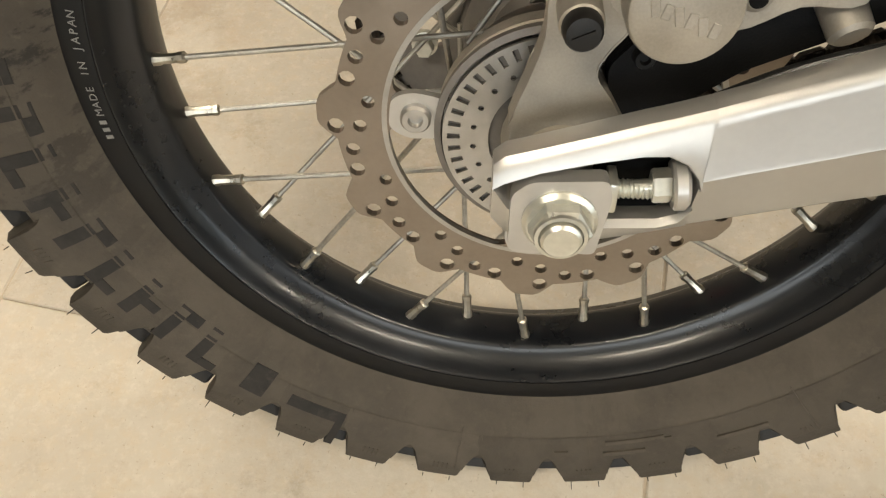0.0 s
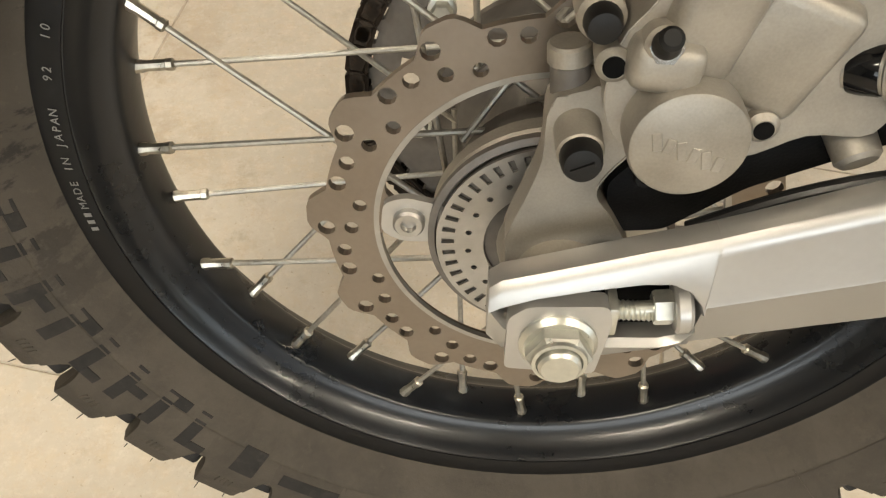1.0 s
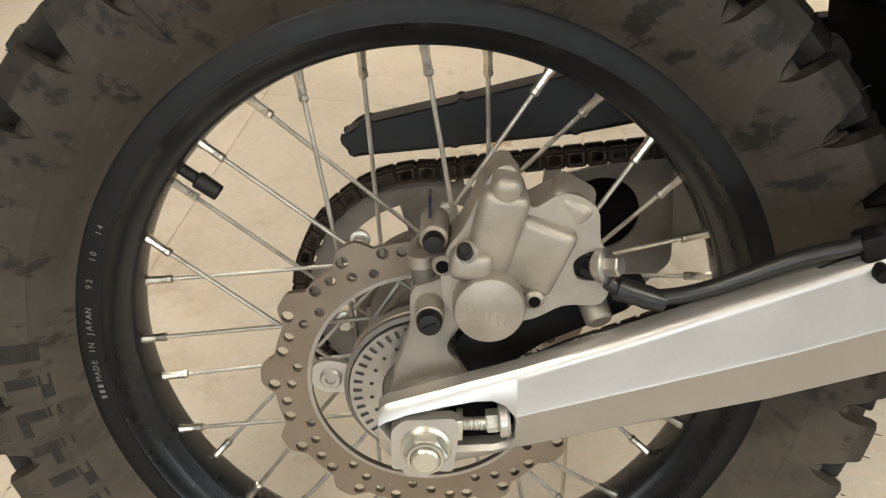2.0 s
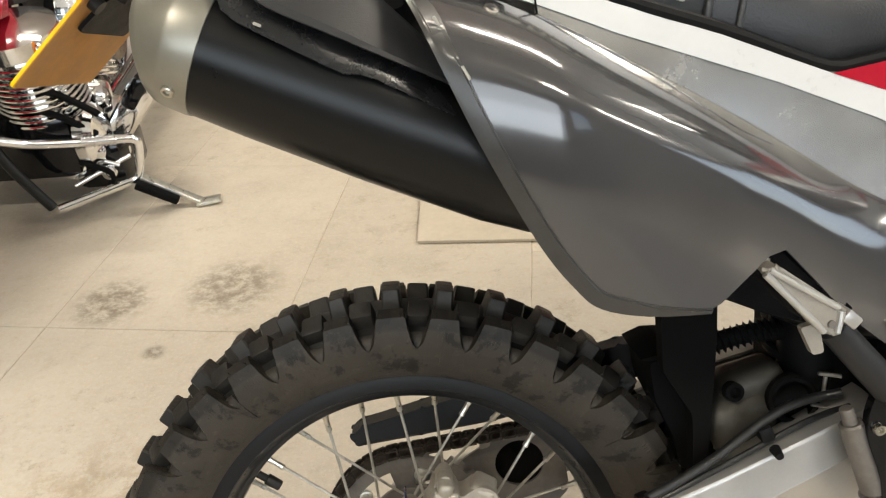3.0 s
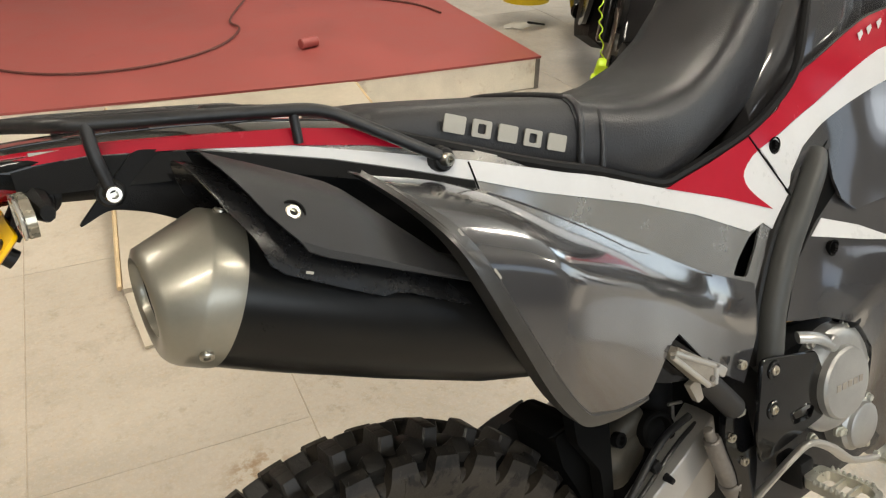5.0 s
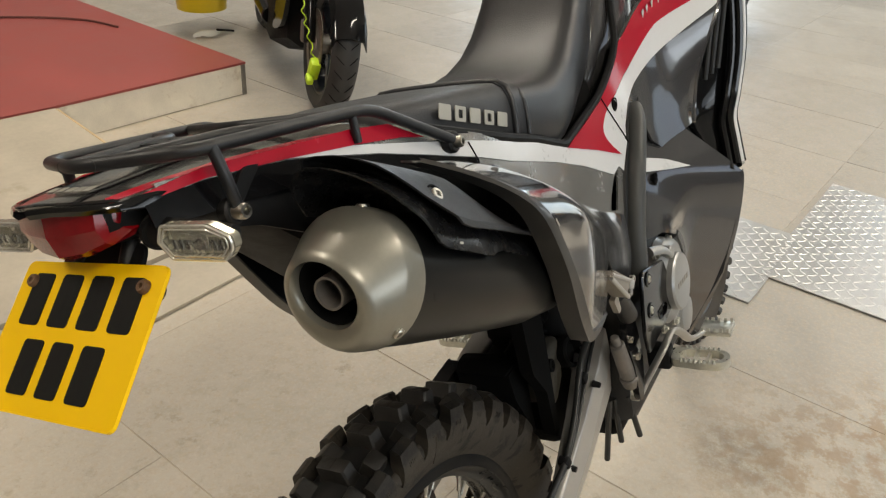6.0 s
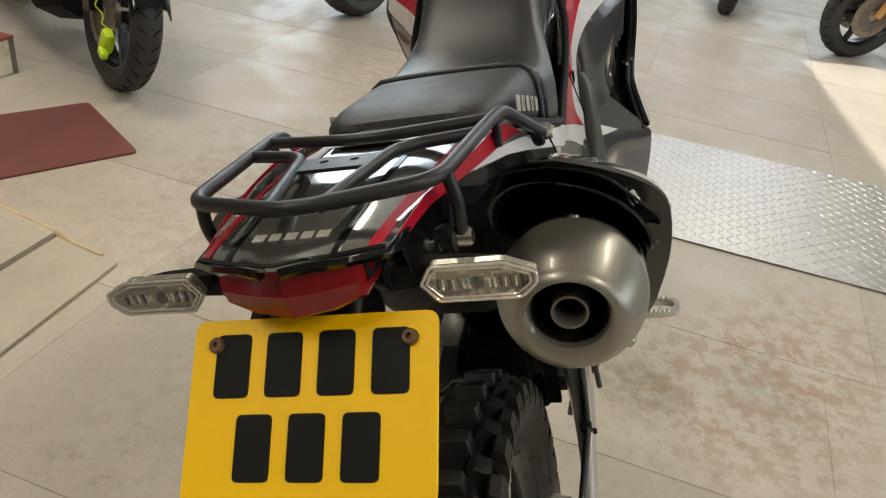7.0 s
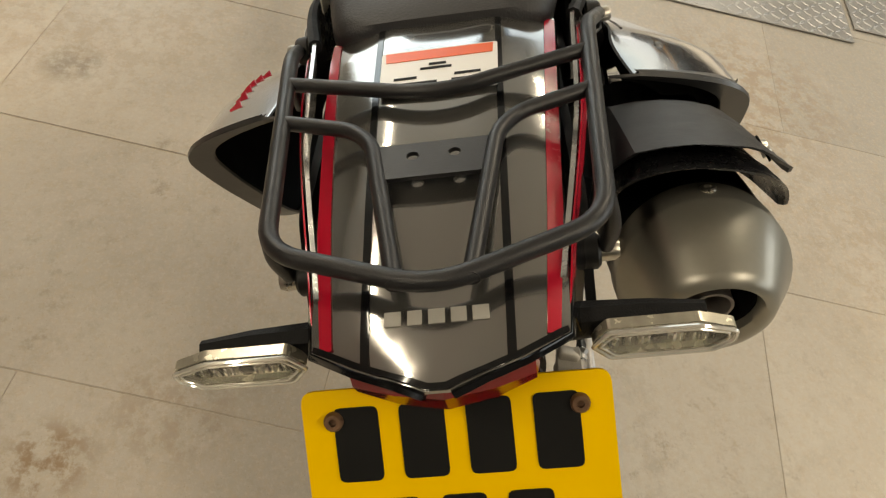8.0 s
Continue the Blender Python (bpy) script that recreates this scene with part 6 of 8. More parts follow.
for s in (1, -1):
    part("black_pinstripe", tail_patch([(-0.247, 0.034 * s), (0.085, 0.043 * s), (0.085, 0.0475 * s), (-0.245, 0.0385 * s)], 0.0007), M_GLOSSB, tail, smooth=40)
    part("red_pinstripe", tail_patch([(-0.2335, 0.0540 * s), (-0.15, 0.0620 * s), (0.085, 0.0810 * s), (0.085, 0.0888 * s), (-0.15, 0.0708 * s), (-0.2345, 0.0606 * s)], 0.0007), M_RED, tail, smooth=40)
part("black_border", tail_patch([(-0.2635, -0.005), (-0.2635, 0.005), (-0.2555, 0.021), (-0.2455, 0.0415), (-0.2320, 0.065), (-0.2290, 0.0645), (-0.2425, 0.041), (-0.2525, 0.0205), (-0.2600, 0.004), (-0.2600, -0.004), (-0.2525, -0.0205), (-0.2425, -0.041), (-0.2290, -0.0645), (-0.2320, -0.065), (-0.2455, -0.0415), (-0.2555, -0.021)], 0.0010), M_GLOSSB, tail, smooth=40)
for sgn in (1, -1):
    bm = bmesh.new()
    rows = []
    for x, w, zc, drop in tail_secs:
        rows.append(ring(bm, [(x - 0.001, sgn * (w + 0.0005), zc - drop + 0.0004), (x - 0.002, sgn * (w + 0.0024), zc - drop - 0.003), (x, sgn * (w + 0.001), zc - drop - (0.007 if x < -0.2 else 0.013)), (x + 0.006, sgn * w * 0.9, zc - drop - (0.007 if x < -0.2 else 0.013)), (x + 0.006, sgn * w * 0.9, zc - drop - 0.003)]))
    for a, b in zip(rows, rows[1:]):
        bridge(bm, a, b)
    bm.faces.new(rows[0])
    bm.faces.new(rows[-1])
    part("tail_edge", bm, M_GLOSSB, tail, "gloss black tail edge", smooth=50)
# plain pale bars in place of the maker's name, top of tail
for k, w in enumerate((0.0085, 0.0075, 0.0085, 0.0080, 0.0085)):
    bm = bmesh.new()
    box(bm, (0.0085, w, 0.0006), pose(-0.2210, 0.0225 - 0.0112 * k, tail_top(-0.221, 0.0225 - 0.0112 * k) + 0.0008, 0, -3, 0), 0.0002, 1)
    part("letter_bar", bm, M_LETTER, tail, smooth=0)
# warning label behind the seat
lab = part("warning_label", slab(corner_outline([(-0.036, -0.041), (0.028, -0.043), (0.028, 0.041), (-0.036, 0.039)], 0.003), 0.0006, pose(0, 0, 0.6875, 0, 11.5, 0)), M_WARN, bike, "white paper warning label with an orange band", smooth=0)
bm = slab([(0.012, -0.039), (0.026, -0.040), (0.026, 0.038), (0.012, 0.037)], 0.0004, pose(0, 0, 0.6883, 0, 11.5, 0))
part("orange_band", bm, M_ORANGE, lab, smooth=0)
for x, y0, y1 in ((-0.002, -0.010, 0.012), (0.004, -0.006, 0.006), (-0.014, -0.03, -0.012), (-0.014, 0.014, 0.03), (-0.022, -0.034, -0.010), (-0.022, 0.0, 0.03), (-0.030, -0.03, 0.03)):
    bm = slab([(x - 0.0014, y0), (x + 0.0014, y0), (x + 0.0014, y1), (x - 0.0014, y1)], 0.0004, pose(0, 0, 0.6883, 0, 11.5, 0))
    part("print_bar", bm, M_INK, lab, smooth=0)

# seat
def seat_section(x, w, zt, zb, edge):
    """Half-rounded seat section: flat top, soft shoulders, sides that fall to the base."""
    pts = []
    for f, g in ((-0.93, 0.0), (-1.0, 0.18), (-1.0, 0.45), (-0.975, 0.72), (-0.92, 0.88), (-0.82, 0.965), (-0.6, 0.99), (-0.3, 1.0), (0.0, 1.003)):
        pts.append((x + edge * (1 - g), w * f, zb + (zt - zb) * g))
    return pts + [(px_, -py_, pz_) for px_, py_, pz_ in pts[-2::-1]]


SEAT = [(0.072, 0.070, 0.668, 0.652, 0.0), (0.076, 0.080, 0.676, 0.646, 0.0), (0.090, 0.088, 0.679, 0.640, 0), (0.14, 0.097, 0.674, 0.625, 0), (0.20, 0.102, 0.666, 0.603, 0), (0.26, 0.105, 0.657, 0.583, 0), (0.305, 0.107, 0.649, 0.570, 0)]
FRONT = [(0.300, 0.1085, 0.651, 0.567, 0), (0.325, 0.1120, 0.643, 0.558, 0), (0.36, 0.1160, 0.634, 0.546, 0), (0.40, 0.1205, 0.628, 0.533, 0), (0.44, 0.118, 0.628, 0.535, 0), (0.49, 0.111, 0.633, 0.545, 0), (0.54, 0.101, 0.651, 0.558, 0), (0.585, 0.096, 0.680, 0.576, 0), (0.63, 0.092, 0.722, 0.602, 0), (0.67, 0.089, 0.772, 0.640, 0), (0.72, 0.083, 0.84, 0.70, 0)]
bm = bmesh.new()
loft(bm, [seat_section(*s) for s in SEAT])
seat = part("passenger_seat", bm, M_SEATGREY, bike, "black textured vinyl passenger seat", smooth=50)
bm = bmesh.new()
loft(bm, [seat_section(*s) for s in FRONT])
part("rider_seat", bm, M_SEAT, bike, "black grained vinyl rider seat", smooth=50)
bm = bmesh.new()
for dx, dz, r in ((0.310, 0.0015, 0.0042), (0.338, -0.0015, 0.0036)):
    pts = []
    k = (dx - 0.300) / 0.025
    for q in seat_section(dx, 0.1095 + 0.0035 * (dx > 0.32), 0.6478 - 0.0095 * (dx > 0.32), 0.563 - 0.010 * (dx > 0.32), 0)[1:-1]:
        pts.append(Vector((q[0] - (0.6478 - q[2]) * 0.18, q[1], q[2] + dz)))
    tube(bm, pts, r, 8)
part("seat_piping", bm, M_SEAT, seat, "raised black seam across the seat", smooth=60)
for k, w in enumerate((0.0245, 0.0225, 0.0235, 0.0225, 0.0245)):
    x = 0.1535 + 0.0292 * k
    z = 0.6515 - 0.0108 * k
    for s in (1, -1):
        yy = 0.1025 + 0.0046 * k / 4
        o = corner_outline([(-w / 2, -0.0085), (w / 2, -0.0085), (w / 2, 0.0085), (-w / 2, 0.0085)], 0.002, 2)
        h = [corner_outline([(-w * 0.22, -0.0048), (w * 0.22, -0.0048), (w * 0.22, 0.0048), (-w * 0.22, 0.0048)], 0.002, 2)] if k % 2 else []
        part("letter_bar", slab(o, 0.0012, Matrix.Translation((x, -yy * s + (0 if s > 0 else 0.0012), z)) @ pose(0, 0, 0, 0, 20.5, 0) @ SIDE, h), M_LETTER, seat, "pale printed bar", smooth=0)
# black trim line under the seat
for sgn in (1, -1):
    bm = bmesh.new()
    tube(bm, smooth_path([(x, sgn * (S_COVER(x, z) + 0.002), z) for x, z in ((0.085, 0.655), (0.217, 0.601), (0.305, 0.571), (0.36, 0.549), (0.40, 0.5345), (0.43, 0.5365), (0.478, 0.545), (0.546, 0.560), (0.60, 0.583), (0.648, 0.617))] + [(0.69, sgn * -0.112, 0.675), (0.74, sgn * -0.098, 0.78)], 5), 0.0060, 8)
    part("seat_trim", bm, M_PLAST, bike, "black trim under the seat")
# tank in front of the seat
bm = bmesh.new()
tk = []
for x, w, zt, zb in ((0.60, 0.095, 0.600, 0.45), (0.66, 0.112, 0.680, 0.45), (0.74, 0.118, 0.770, 0.45), (0.84, 0.115, 0.840, 0.45), (0.94, 0.100, 0.850, 0.47)):
    tk.append(seat_section(x, w, zt, zb, 0))
loft(bm, tk)
part("fuel_tank", bm, M_GREY, bike, "grey fuel tank", smooth=50)

# muffler
MU = Vector((0.904, 0.0, -0.4275)).normalized()
MC = Vector((-0.161, -0.163, 0.608))
MV = Vector((0.4275, 0, 0.904)).normalized()


def mpoint(s, y, v):
    """A place on the muffler: s along its axis, y across, v above the axis."""
    p = MC + MU * s + MV * v
    return Vector((p.x, y, p.z))


def mring(s, r, n=48, ry=None):
    ry = ry or r
    return [mpoint(s, MC.y + ry * math.sin(2 * math.pi * k / n), r * math.cos(2 * math.pi * k / n)) for k in range(n)]


def vring(x, c, r, n=48, tilt=0.0):
    """A ring in a plane that stands across the bike."""
    return [Vector((x + tilt * r * math.cos(2 * math.pi * k / n), c[1] + r * math.sin(2 * math.pi * k / n), c[2] + r * math.cos(2 * math.pi * k / n))) for k in range(n)]


bm = bmesh.new()
loft(bm, [mring(0.050, 0.0545), mring(0.0505, 0.0565), mring(0.10, 0.0575), mring(0.20, 0.0570), mring(0.30, 0.054), mring(0.37, 0.045), mring(0.40, 0.030)])
muf = part("muffler", bm, M_MUFBODY, bike, "matt black muffler can", smooth=40)
bm = bmesh.new()
hc = Vector((-0.160, -0.163, 0.5955))
ec = Vector((-0.160, -0.163, 0.5895))
loft(bm, [mring(0.056, 0.054), mring(0.0545, 0.0575), mring(0.050, 0.0580), mring(0.032, 0.0574), mring(0.0285, 0.0566), vring(-0.1585, ec, 0.0432, tilt=0.06), vring(-0.1625, ec + Vector((0, 0, 0.001)), 0.0405, tilt=0.03), vring(-0.1645, hc - Vector((0, 0, 0.006)), 0.0360), vring(-0.1648, hc - Vector((0, 0, 0.003)), 0.0325), vring(-0.1625, hc, 0.0297), vring(-0.158, hc, 0.0289), vring(-0.119, hc, 0.0289)])
part("end_cap", bm, M_MUFEND, muf, "satin metal muffler end cap", smooth=50)
bm = bmesh.new()
for p, q, r in ((-0.158, -0.08, 0.0140),):
    lathe(bm, [(r - 0.0025, 0.045), (r - 0.002, 0.0), (r, 0.0), (r, 0.07)], basis((p, -0.1632, 0.5945), (1, 0, -0.05)), 28, False, False)
part("outlet_pipe", bm, M_CASTD, muf, "sooty steel outlet pipe")
# black lining, plate and disc put the shade inside the outlet
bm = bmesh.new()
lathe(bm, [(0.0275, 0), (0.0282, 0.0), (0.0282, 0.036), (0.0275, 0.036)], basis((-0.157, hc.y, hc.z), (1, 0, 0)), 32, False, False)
part("cap_shade", bm, M_BLACK, muf, "black lining that puts shade inside the outlet")
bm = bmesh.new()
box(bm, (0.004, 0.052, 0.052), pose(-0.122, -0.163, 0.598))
part("cap_end_shade", bm, M_BLACK, muf, smooth=0)
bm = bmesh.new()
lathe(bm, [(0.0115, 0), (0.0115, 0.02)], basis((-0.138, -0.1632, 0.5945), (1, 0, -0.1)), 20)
part("outlet_shade", bm, M_BLACK, muf)
bolt(muf, mpoint(0.041, -0.2045, -0.0395), Vector((0.0, -0.72, 0)) - MV * 0.69, 0.0052, 0.003, M_BOLT)
bolt(muf, mpoint(0.042, -0.168, 0.0565), MV, 0.0055, 0.003, M_BOLT)


def hood(sec, s0, s1, slant, low, n=20, thick=0.0025, curve=5):
    """A bent sheet along the muffler: section points (y, v) swept from s0 to s1; slant shifts the rear edge with height, low gives the lower edge."""
    P = smooth_path([(y, v, 0) for y, v in sec], curve)
    v0, v1 = min(p.y for p in P), max(p.y for p in P)
    bm = bmesh.new()
    rows = []
    for i in range(n + 1):
        t = i / n
        row = []
        for p in P:
            a = s0 + slant(p.y) + (s1 - s0 - slant(p.y)) * t
            far = max(0.0, a - 0.130)
            f = (p.y - v0) / (v1 - v0)
            hi = v1 * (1 - 3.2 * min(far, 0.12)) - 0.016 * t * t
            lo = float(np.interp(a, low[0], low[1]))
            row.append(mpoint(a, p.x + max(0, -p.x - 0.163) * 0.20 * min(1, far / 0.12), lo + f * (hi - lo)))
        rows.append(ring(bm, row))
    for a, b in zip(rows, rows[1:]):
        bridge(bm, a, b, closed=False)
    return thicken(bm, lambda c: c + (Vector((c.x, -0.163, c.z)) - c).normalized() * thick + Vector((0, 0, -0.0008)))


bm = hood([(-0.104, 0.048), (-0.108, 0.070), (-0.126, 0.0835), (-0.152, 0.0855), (-0.180, 0.0785), (-0.200, 0.0680), (-0.2135, 0.0560), (-0.2210, 0.0455), (-0.2250, 0.0360), (-0.2268, 0.0290)], 0.0, 0.30, lambda v: float(np.interp(v, (0.020, 0.033, 0.045, 0.059, 0.087, 0.092), (0.075, 0.060, 0.050, 0.033, 0.0086, 0.005))), ((0.0585, 0.075, 0.121, 0.165, 0.172, 0.257, 0.30), (0.033, 0.0265, 0.0225, 0.0196, 0.0255, 0.020, 0.017)))
hd = part("muffler_guard", bm, M_GUARD, muf, "black plastic muffler guard", smooth=50)
bm = hood([(-0.096, 0.058), (-0.107, 0.076), (-0.1190, 0.0945), (-0.136, 0.0965), (-0.154, 0.0962), (-0.168, 0.0940), (-0.179, 0.0912), (-0.190, 0.0870), (-0.200, 0.0798), (-0.209, 0.0710), (-0.2190, 0.0600), (-0.2280, 0.0505), (-0.2340, 0.0440), (-0.2355, 0.0380)], 0.0, 0.31, lambda v: float(np.interp(v, (0.038, 0.0450, 0.0505, 0.0555, 0.0723, 0.0888, 0.092, 0.0955), (0.086, 0.077, 0.069, 0.061, 0.045, 0.026, 0.0225, 0.022))), ((0.08, 0.10, 0.15, 0.20, 0.31), (0.046, 0.0430, 0.0425, 0.0415, 0.040)), thick=0.0022, curve=1)
sh = part("heat_shield", bm, M_PLASTG, muf, "dark grey heat shield", smooth=26)
# black ring: shade round the sunk bolt, given as colour
bm = bmesh.new()
lathe(bm, [(0.0100, 0.0), (0.0100, 0.0015), (0.0085, 0.0018), (0.0080, 0.0004)], basis((-0.0620, -0.2124, 0.6354), (0.1, -0.88, 0.47)), 22)
part("dark_recess", bm, M_BLACK, sh)
bolt(sh, (-0.0623, -0.2141, 0.6362), (0.1, -0.88, 0.47), 0.0058, 0.003, M_BOLT)
bm = bmesh.new()
for s, v in ((0.092, 0.030),):
    box(bm, (0.006, 0.0008, 0.0022), Matrix.Translation(mpoint(s, -0.2300, v)) @ pose(0, 0, 0, 0, 25, 0), 0.0005, 1)
part("scuff", bm, M_LETTER, hd, "pale scuff on the edge")

# rear fender, lamp, indicators and number plate
fen = bmesh.new()
secs = []
for x, w, zt, zb in ((-0.236, 0.050, 0.694, 0.668), (-0.19, 0.056, 0.698, 0.658), (-0.15, 0.060, 0.696, 0.652), (-0.11, 0.062, 0.690, 0.636), (-0.06, 0.064, 0.684, 0.588), (0.0, 0.066, 0.675, 0.525), (0.08, 0.068, 0.655, 0.440), (0.16, 0.070, 0.60, 0.400), (0.26, 0.070, 0.54, 0.390)):
    secs.append([(x, -w, zt), (x, -w * 1.02, (zt + zb) / 2), (x, -w * 0.9, zb + 0.006), (x, -w * 0.7, zb), (x, w * 0.7, zb), (x, w * 0.9, zb + 0.006), (x, w * 1.02, (zt + zb) / 2), (x, w, zt)])
loft(fen, secs)
part("rear_fender", fen, M_PLAST, bike, "textured black rear fender", smooth=40)
for sgn in (1, -1):
    bm = slab(corner_outline([(-0.185, 0.640), (-0.13, 0.690), (0.02, 0.660), (0.04, 0.61), (-0.06, 0.60), (-0.13, 0.640), (-0.158, 0.650)], 0.008), 0.006, Matrix.Translation((0, 0.086 - 0.0 if sgn < 0 else -0.080, 0)) @ SIDE)
    part("grab_bracket", bm, M_PLAST, bike)
bm = bmesh.new()
lamp_sec = []
for y, zt, zb, x0 in ((-0.052, 0.6950, 0.6745, -0.226), (-0.047, 0.6965, 0.6690, -0.2415), (-0.026, 0.6990, 0.6630, -0.2475), (0.0, 0.6995, 0.6605, -0.2515), (0.026, 0.6990, 0.6630, -0.2475), (0.047, 0.6965, 0.6690, -0.2415), (0.052, 0.6950, 0.6745, -0.226)):
    lamp_sec.append([(-0.205, y, zt), (x0, y, zt), (x0 - 0.003, y, zt - 0.45 * (zt - zb)), (x0 + 0.0005, y, zb + 0.004), (x0 + 0.006, y, zb), (-0.205, y, zb)])
loft(bm, lamp_sec)
part("tail_lamp", bm, M_LENSRED, bike, "red tail lamp lens", smooth=15)
for sgn in (1, -1):
    # indicator
    dz = -0.0065 if sgn > 0 else -0.003
    bm = bmesh.new()
    cyl(bm, (-0.195, -0.048 * sgn, 0.674 + dz), (-0.206, -0.062 * sgn, 0.672 + dz), 0.013, 0.0145, 20, 0.002)
    loft(bm, [[Vector((-0.204 + a * sx, -y * sgn, 0.672 + dz + b * sz)) for sx, sz in ((-1, 0), (-0.7, 0.7), (0, 1), (0.7, 0.7), (1, 0), (0.7, -0.7), (0, -1), (-0.7, -0.7))] for y, a, b in ((0.058, 0.011, 0.013), (0.075, 0.010, 0.0120), (0.110, 0.008, 0.0105), (0.140, 0.005, 0.006))])
    ind = part("indicator", bm, M_PLAST, bike, "clear-lens indicator on a black rubber stalk", smooth=40)
    for k in range(3):
        bm = bmesh.new()
        lathe(bm, [(0.0130, -0.0018), (0.0150, 0.0), (0.0130, 0.0018)], basis((-0.1975 - 0.003 * k, -(0.0515 + 0.0042 * k) * sgn, 0.6735 + dz), (-0.6, -0.8 * sgn, -0.1)), 20)
        part("collar_rib", bm, M_RUBDARK, ind)
    LO = [(0.078, 0.000), (0.086, 0.0125), (0.133, 0.0125), (0.1525, 0.0045), (0.1525, -0.0035), (0.142, -0.0130), (0.088, -0.0130)]
    m = Matrix.Translation((-0.2125, 0, 0.6715 + dz)) @ Matrix(((0, 0, -1, 0), (-sgn, 0, 0, 0), (0, 1, 0, 0), (0, 0, 0, 1)))
    cy = 0.1155
    inner = [(cy + (x - cy) * 0.90, z * 0.80) for x, z in corner_outline(LO, 0.002, 2)]
    part("reflector", slab(inner, 0.003, m), M_REFLECT, ind, "silver reflector", smooth=0)
    for k in range(17):
        yy = 0.0880 + 0.0034 * k
        if 0.109 < yy < 0.119:
            continue
        bm = bmesh.new()
        box(bm, (0.0020, 0.0016, 0.0078), pose(-0.2162, -yy * sgn, 0.6678 + dz), 0.0004, 1)
        part("reflector_rib", bm, M_LAMPDARK if k in (0, 2, 4, 12, 14, 16) else M_CHROME, ind, smooth=0)
    bm = bmesh.new()
    lathe(bm, [(0.0046, 0.0), (0.0040, 0.0018), (0.0014, 0.0026)], basis((-0.2155, -0.1140 * sgn, 0.6678 + dz), (-1, 0, 0)), 16)
    part("bulb", bm, M_LAMPDARK, ind, "dark bulb behind the lens")
    ln = part("lens", slab(corner_outline(LO, 0.002, 2), 0.0022, Matrix.Translation((-0.0066, 0, 0)) @ m), M_CLEAR, ind, "clear plastic lens", smooth=0)
    ln.visible_shadow = False
    for grow, deep, r in ((1.0, 0.0088, 0.0013), (0.90, 0.0092, 0.0008)):
        bm = bmesh.new()
        tube(bm, [m @ Vector((cy + (x - cy) * grow, z * (grow if grow == 1.0 else 0.80), deep)) for x, z in corner_outline(LO, 0.002, 2) + [LO[0]]], r, 6)
        part("lens_rim", bm, M_LENSRIM, ind)
    bm = slab([(cy + (x - cy) * 1.012, z * 1.04) for x, z in corner_outline(LO, 0.002, 2)], 0.0064, m, [[(cy + (x - cy) * 0.91, z * 0.82) for x, z in corner_outline(LO, 0.002, 2)]])
    part("bezel", bm, M_REFLECT, ind, "smoky clear lens border", smooth=0)
# plate
PT, PB = Vector((-0.2235, 0, 0.6465)), Vector((-0.312, 0, 0.5645))
pd = (PB - PT).normalized()
PM = Matrix.Translation(PT) @ Matrix((Vector((0, -1, 0)), -pd, Vector((0, -1, 0)).cross(-pd))).transposed().to_4x4()
PW, PH = 0.1745, 0.1215
bm = slab(corner_outline([(-PW / 2, 0), (PW / 2, 0), (PW / 2, -PH), (-PW / 2, -PH)], 0.008, 4), 0.003, PM)
plate = part("number_plate", bm, M_YPLATE, bike, "small yellow number plate with black characters", smooth=0)
bm = slab(corner_outline([(-PW / 2 + 0.001, -0.001), (PW / 2 - 0.001, -0.001), (PW / 2 - 0.001, -PH + 0.001), (-PW / 2 + 0.001, -PH + 0.001)], 0.008, 4), 0.0008, PM @ Matrix.Translation((0, 0, -0.0010)))
part("plate_back", bm, M_PLBACK, plate, "back of the plate, orange glow of light through it painted in", smooth=0)
for row, n, y0, x0 in ((0, 4, -0.032, -0.0565), (1, 3, -0.086, -0.0375)):
    for k in range(n):
        w = 0.0255
        bm = slab(corner_outline([(-w / 2, -0.0215), (w / 2, -0.0215), (w / 2, 0.0215), (-w / 2, 0.0215)], 0.004), 0.0008, PM @ Matrix.Translation((x0 + 0.0375 * k, y0, 0.0031)))
        part("character_bar", bm, M_INK, plate, smooth=0)
for sgn in (1, -1):
    p = PM @ Vector((0.069 * sgn, -0.0175, 0.004))
    bm = bmesh.new()
    lathe(bm, [(0.0056, -0.002), (0.0056, 0.002), (0.0044, 0.004), (0.0022, 0.004), (0.0020, 0.001)], basis(p, PM.to_3x3() @ Vector((0, 0, 1))), 16)
    part("plate_screw", bm, M_RUST, plate, "rusty plate screw")
bm = slab(corner_outline([(-0.045, 0.02), (0.045, 0.02), (0.06, -0.05), (-0.06, -0.05)], 0.01), 0.004, PM @ Matrix.Translation((0, 0, -0.0055)))
part("plate_bracket", bm, M_PLAST, bike, "black plate bracket")
for sgn in (1, -1):
    bm = bmesh.new()
    cyl(bm, (-0.205, 0.028 * sgn, 0.664), (-0.226, 0.028 * sgn, 0.636), 0.007, 0.006, 12)
    part("plate_mount", bm, M_RUBDARK, bike)
    bm = bmesh.new()
    cyl(bm, PM @ Vector((0.069 * sgn, -0.0175, -0.010)), PM @ Vector((0.069 * sgn, -0.0175, -0.001)), 0.0075, seg=12)
    part("plate_washer", bm, M_RUBDARK, bike)

# luggage rack
rk = []
RR = 0.0056


def rod(name, pts, r=RR, bend=0.02, mirror=False):
    for s in ((1, -1) if mirror else (1,)):
        bm = bmesh.new()
        tube(bm, bent_path([(x, y * s, z) for x, y, z in pts], bend, 6), r, 14)
        rk.append(part(name, bm, M_RACK, bike, "black powder-coated rack tube"))


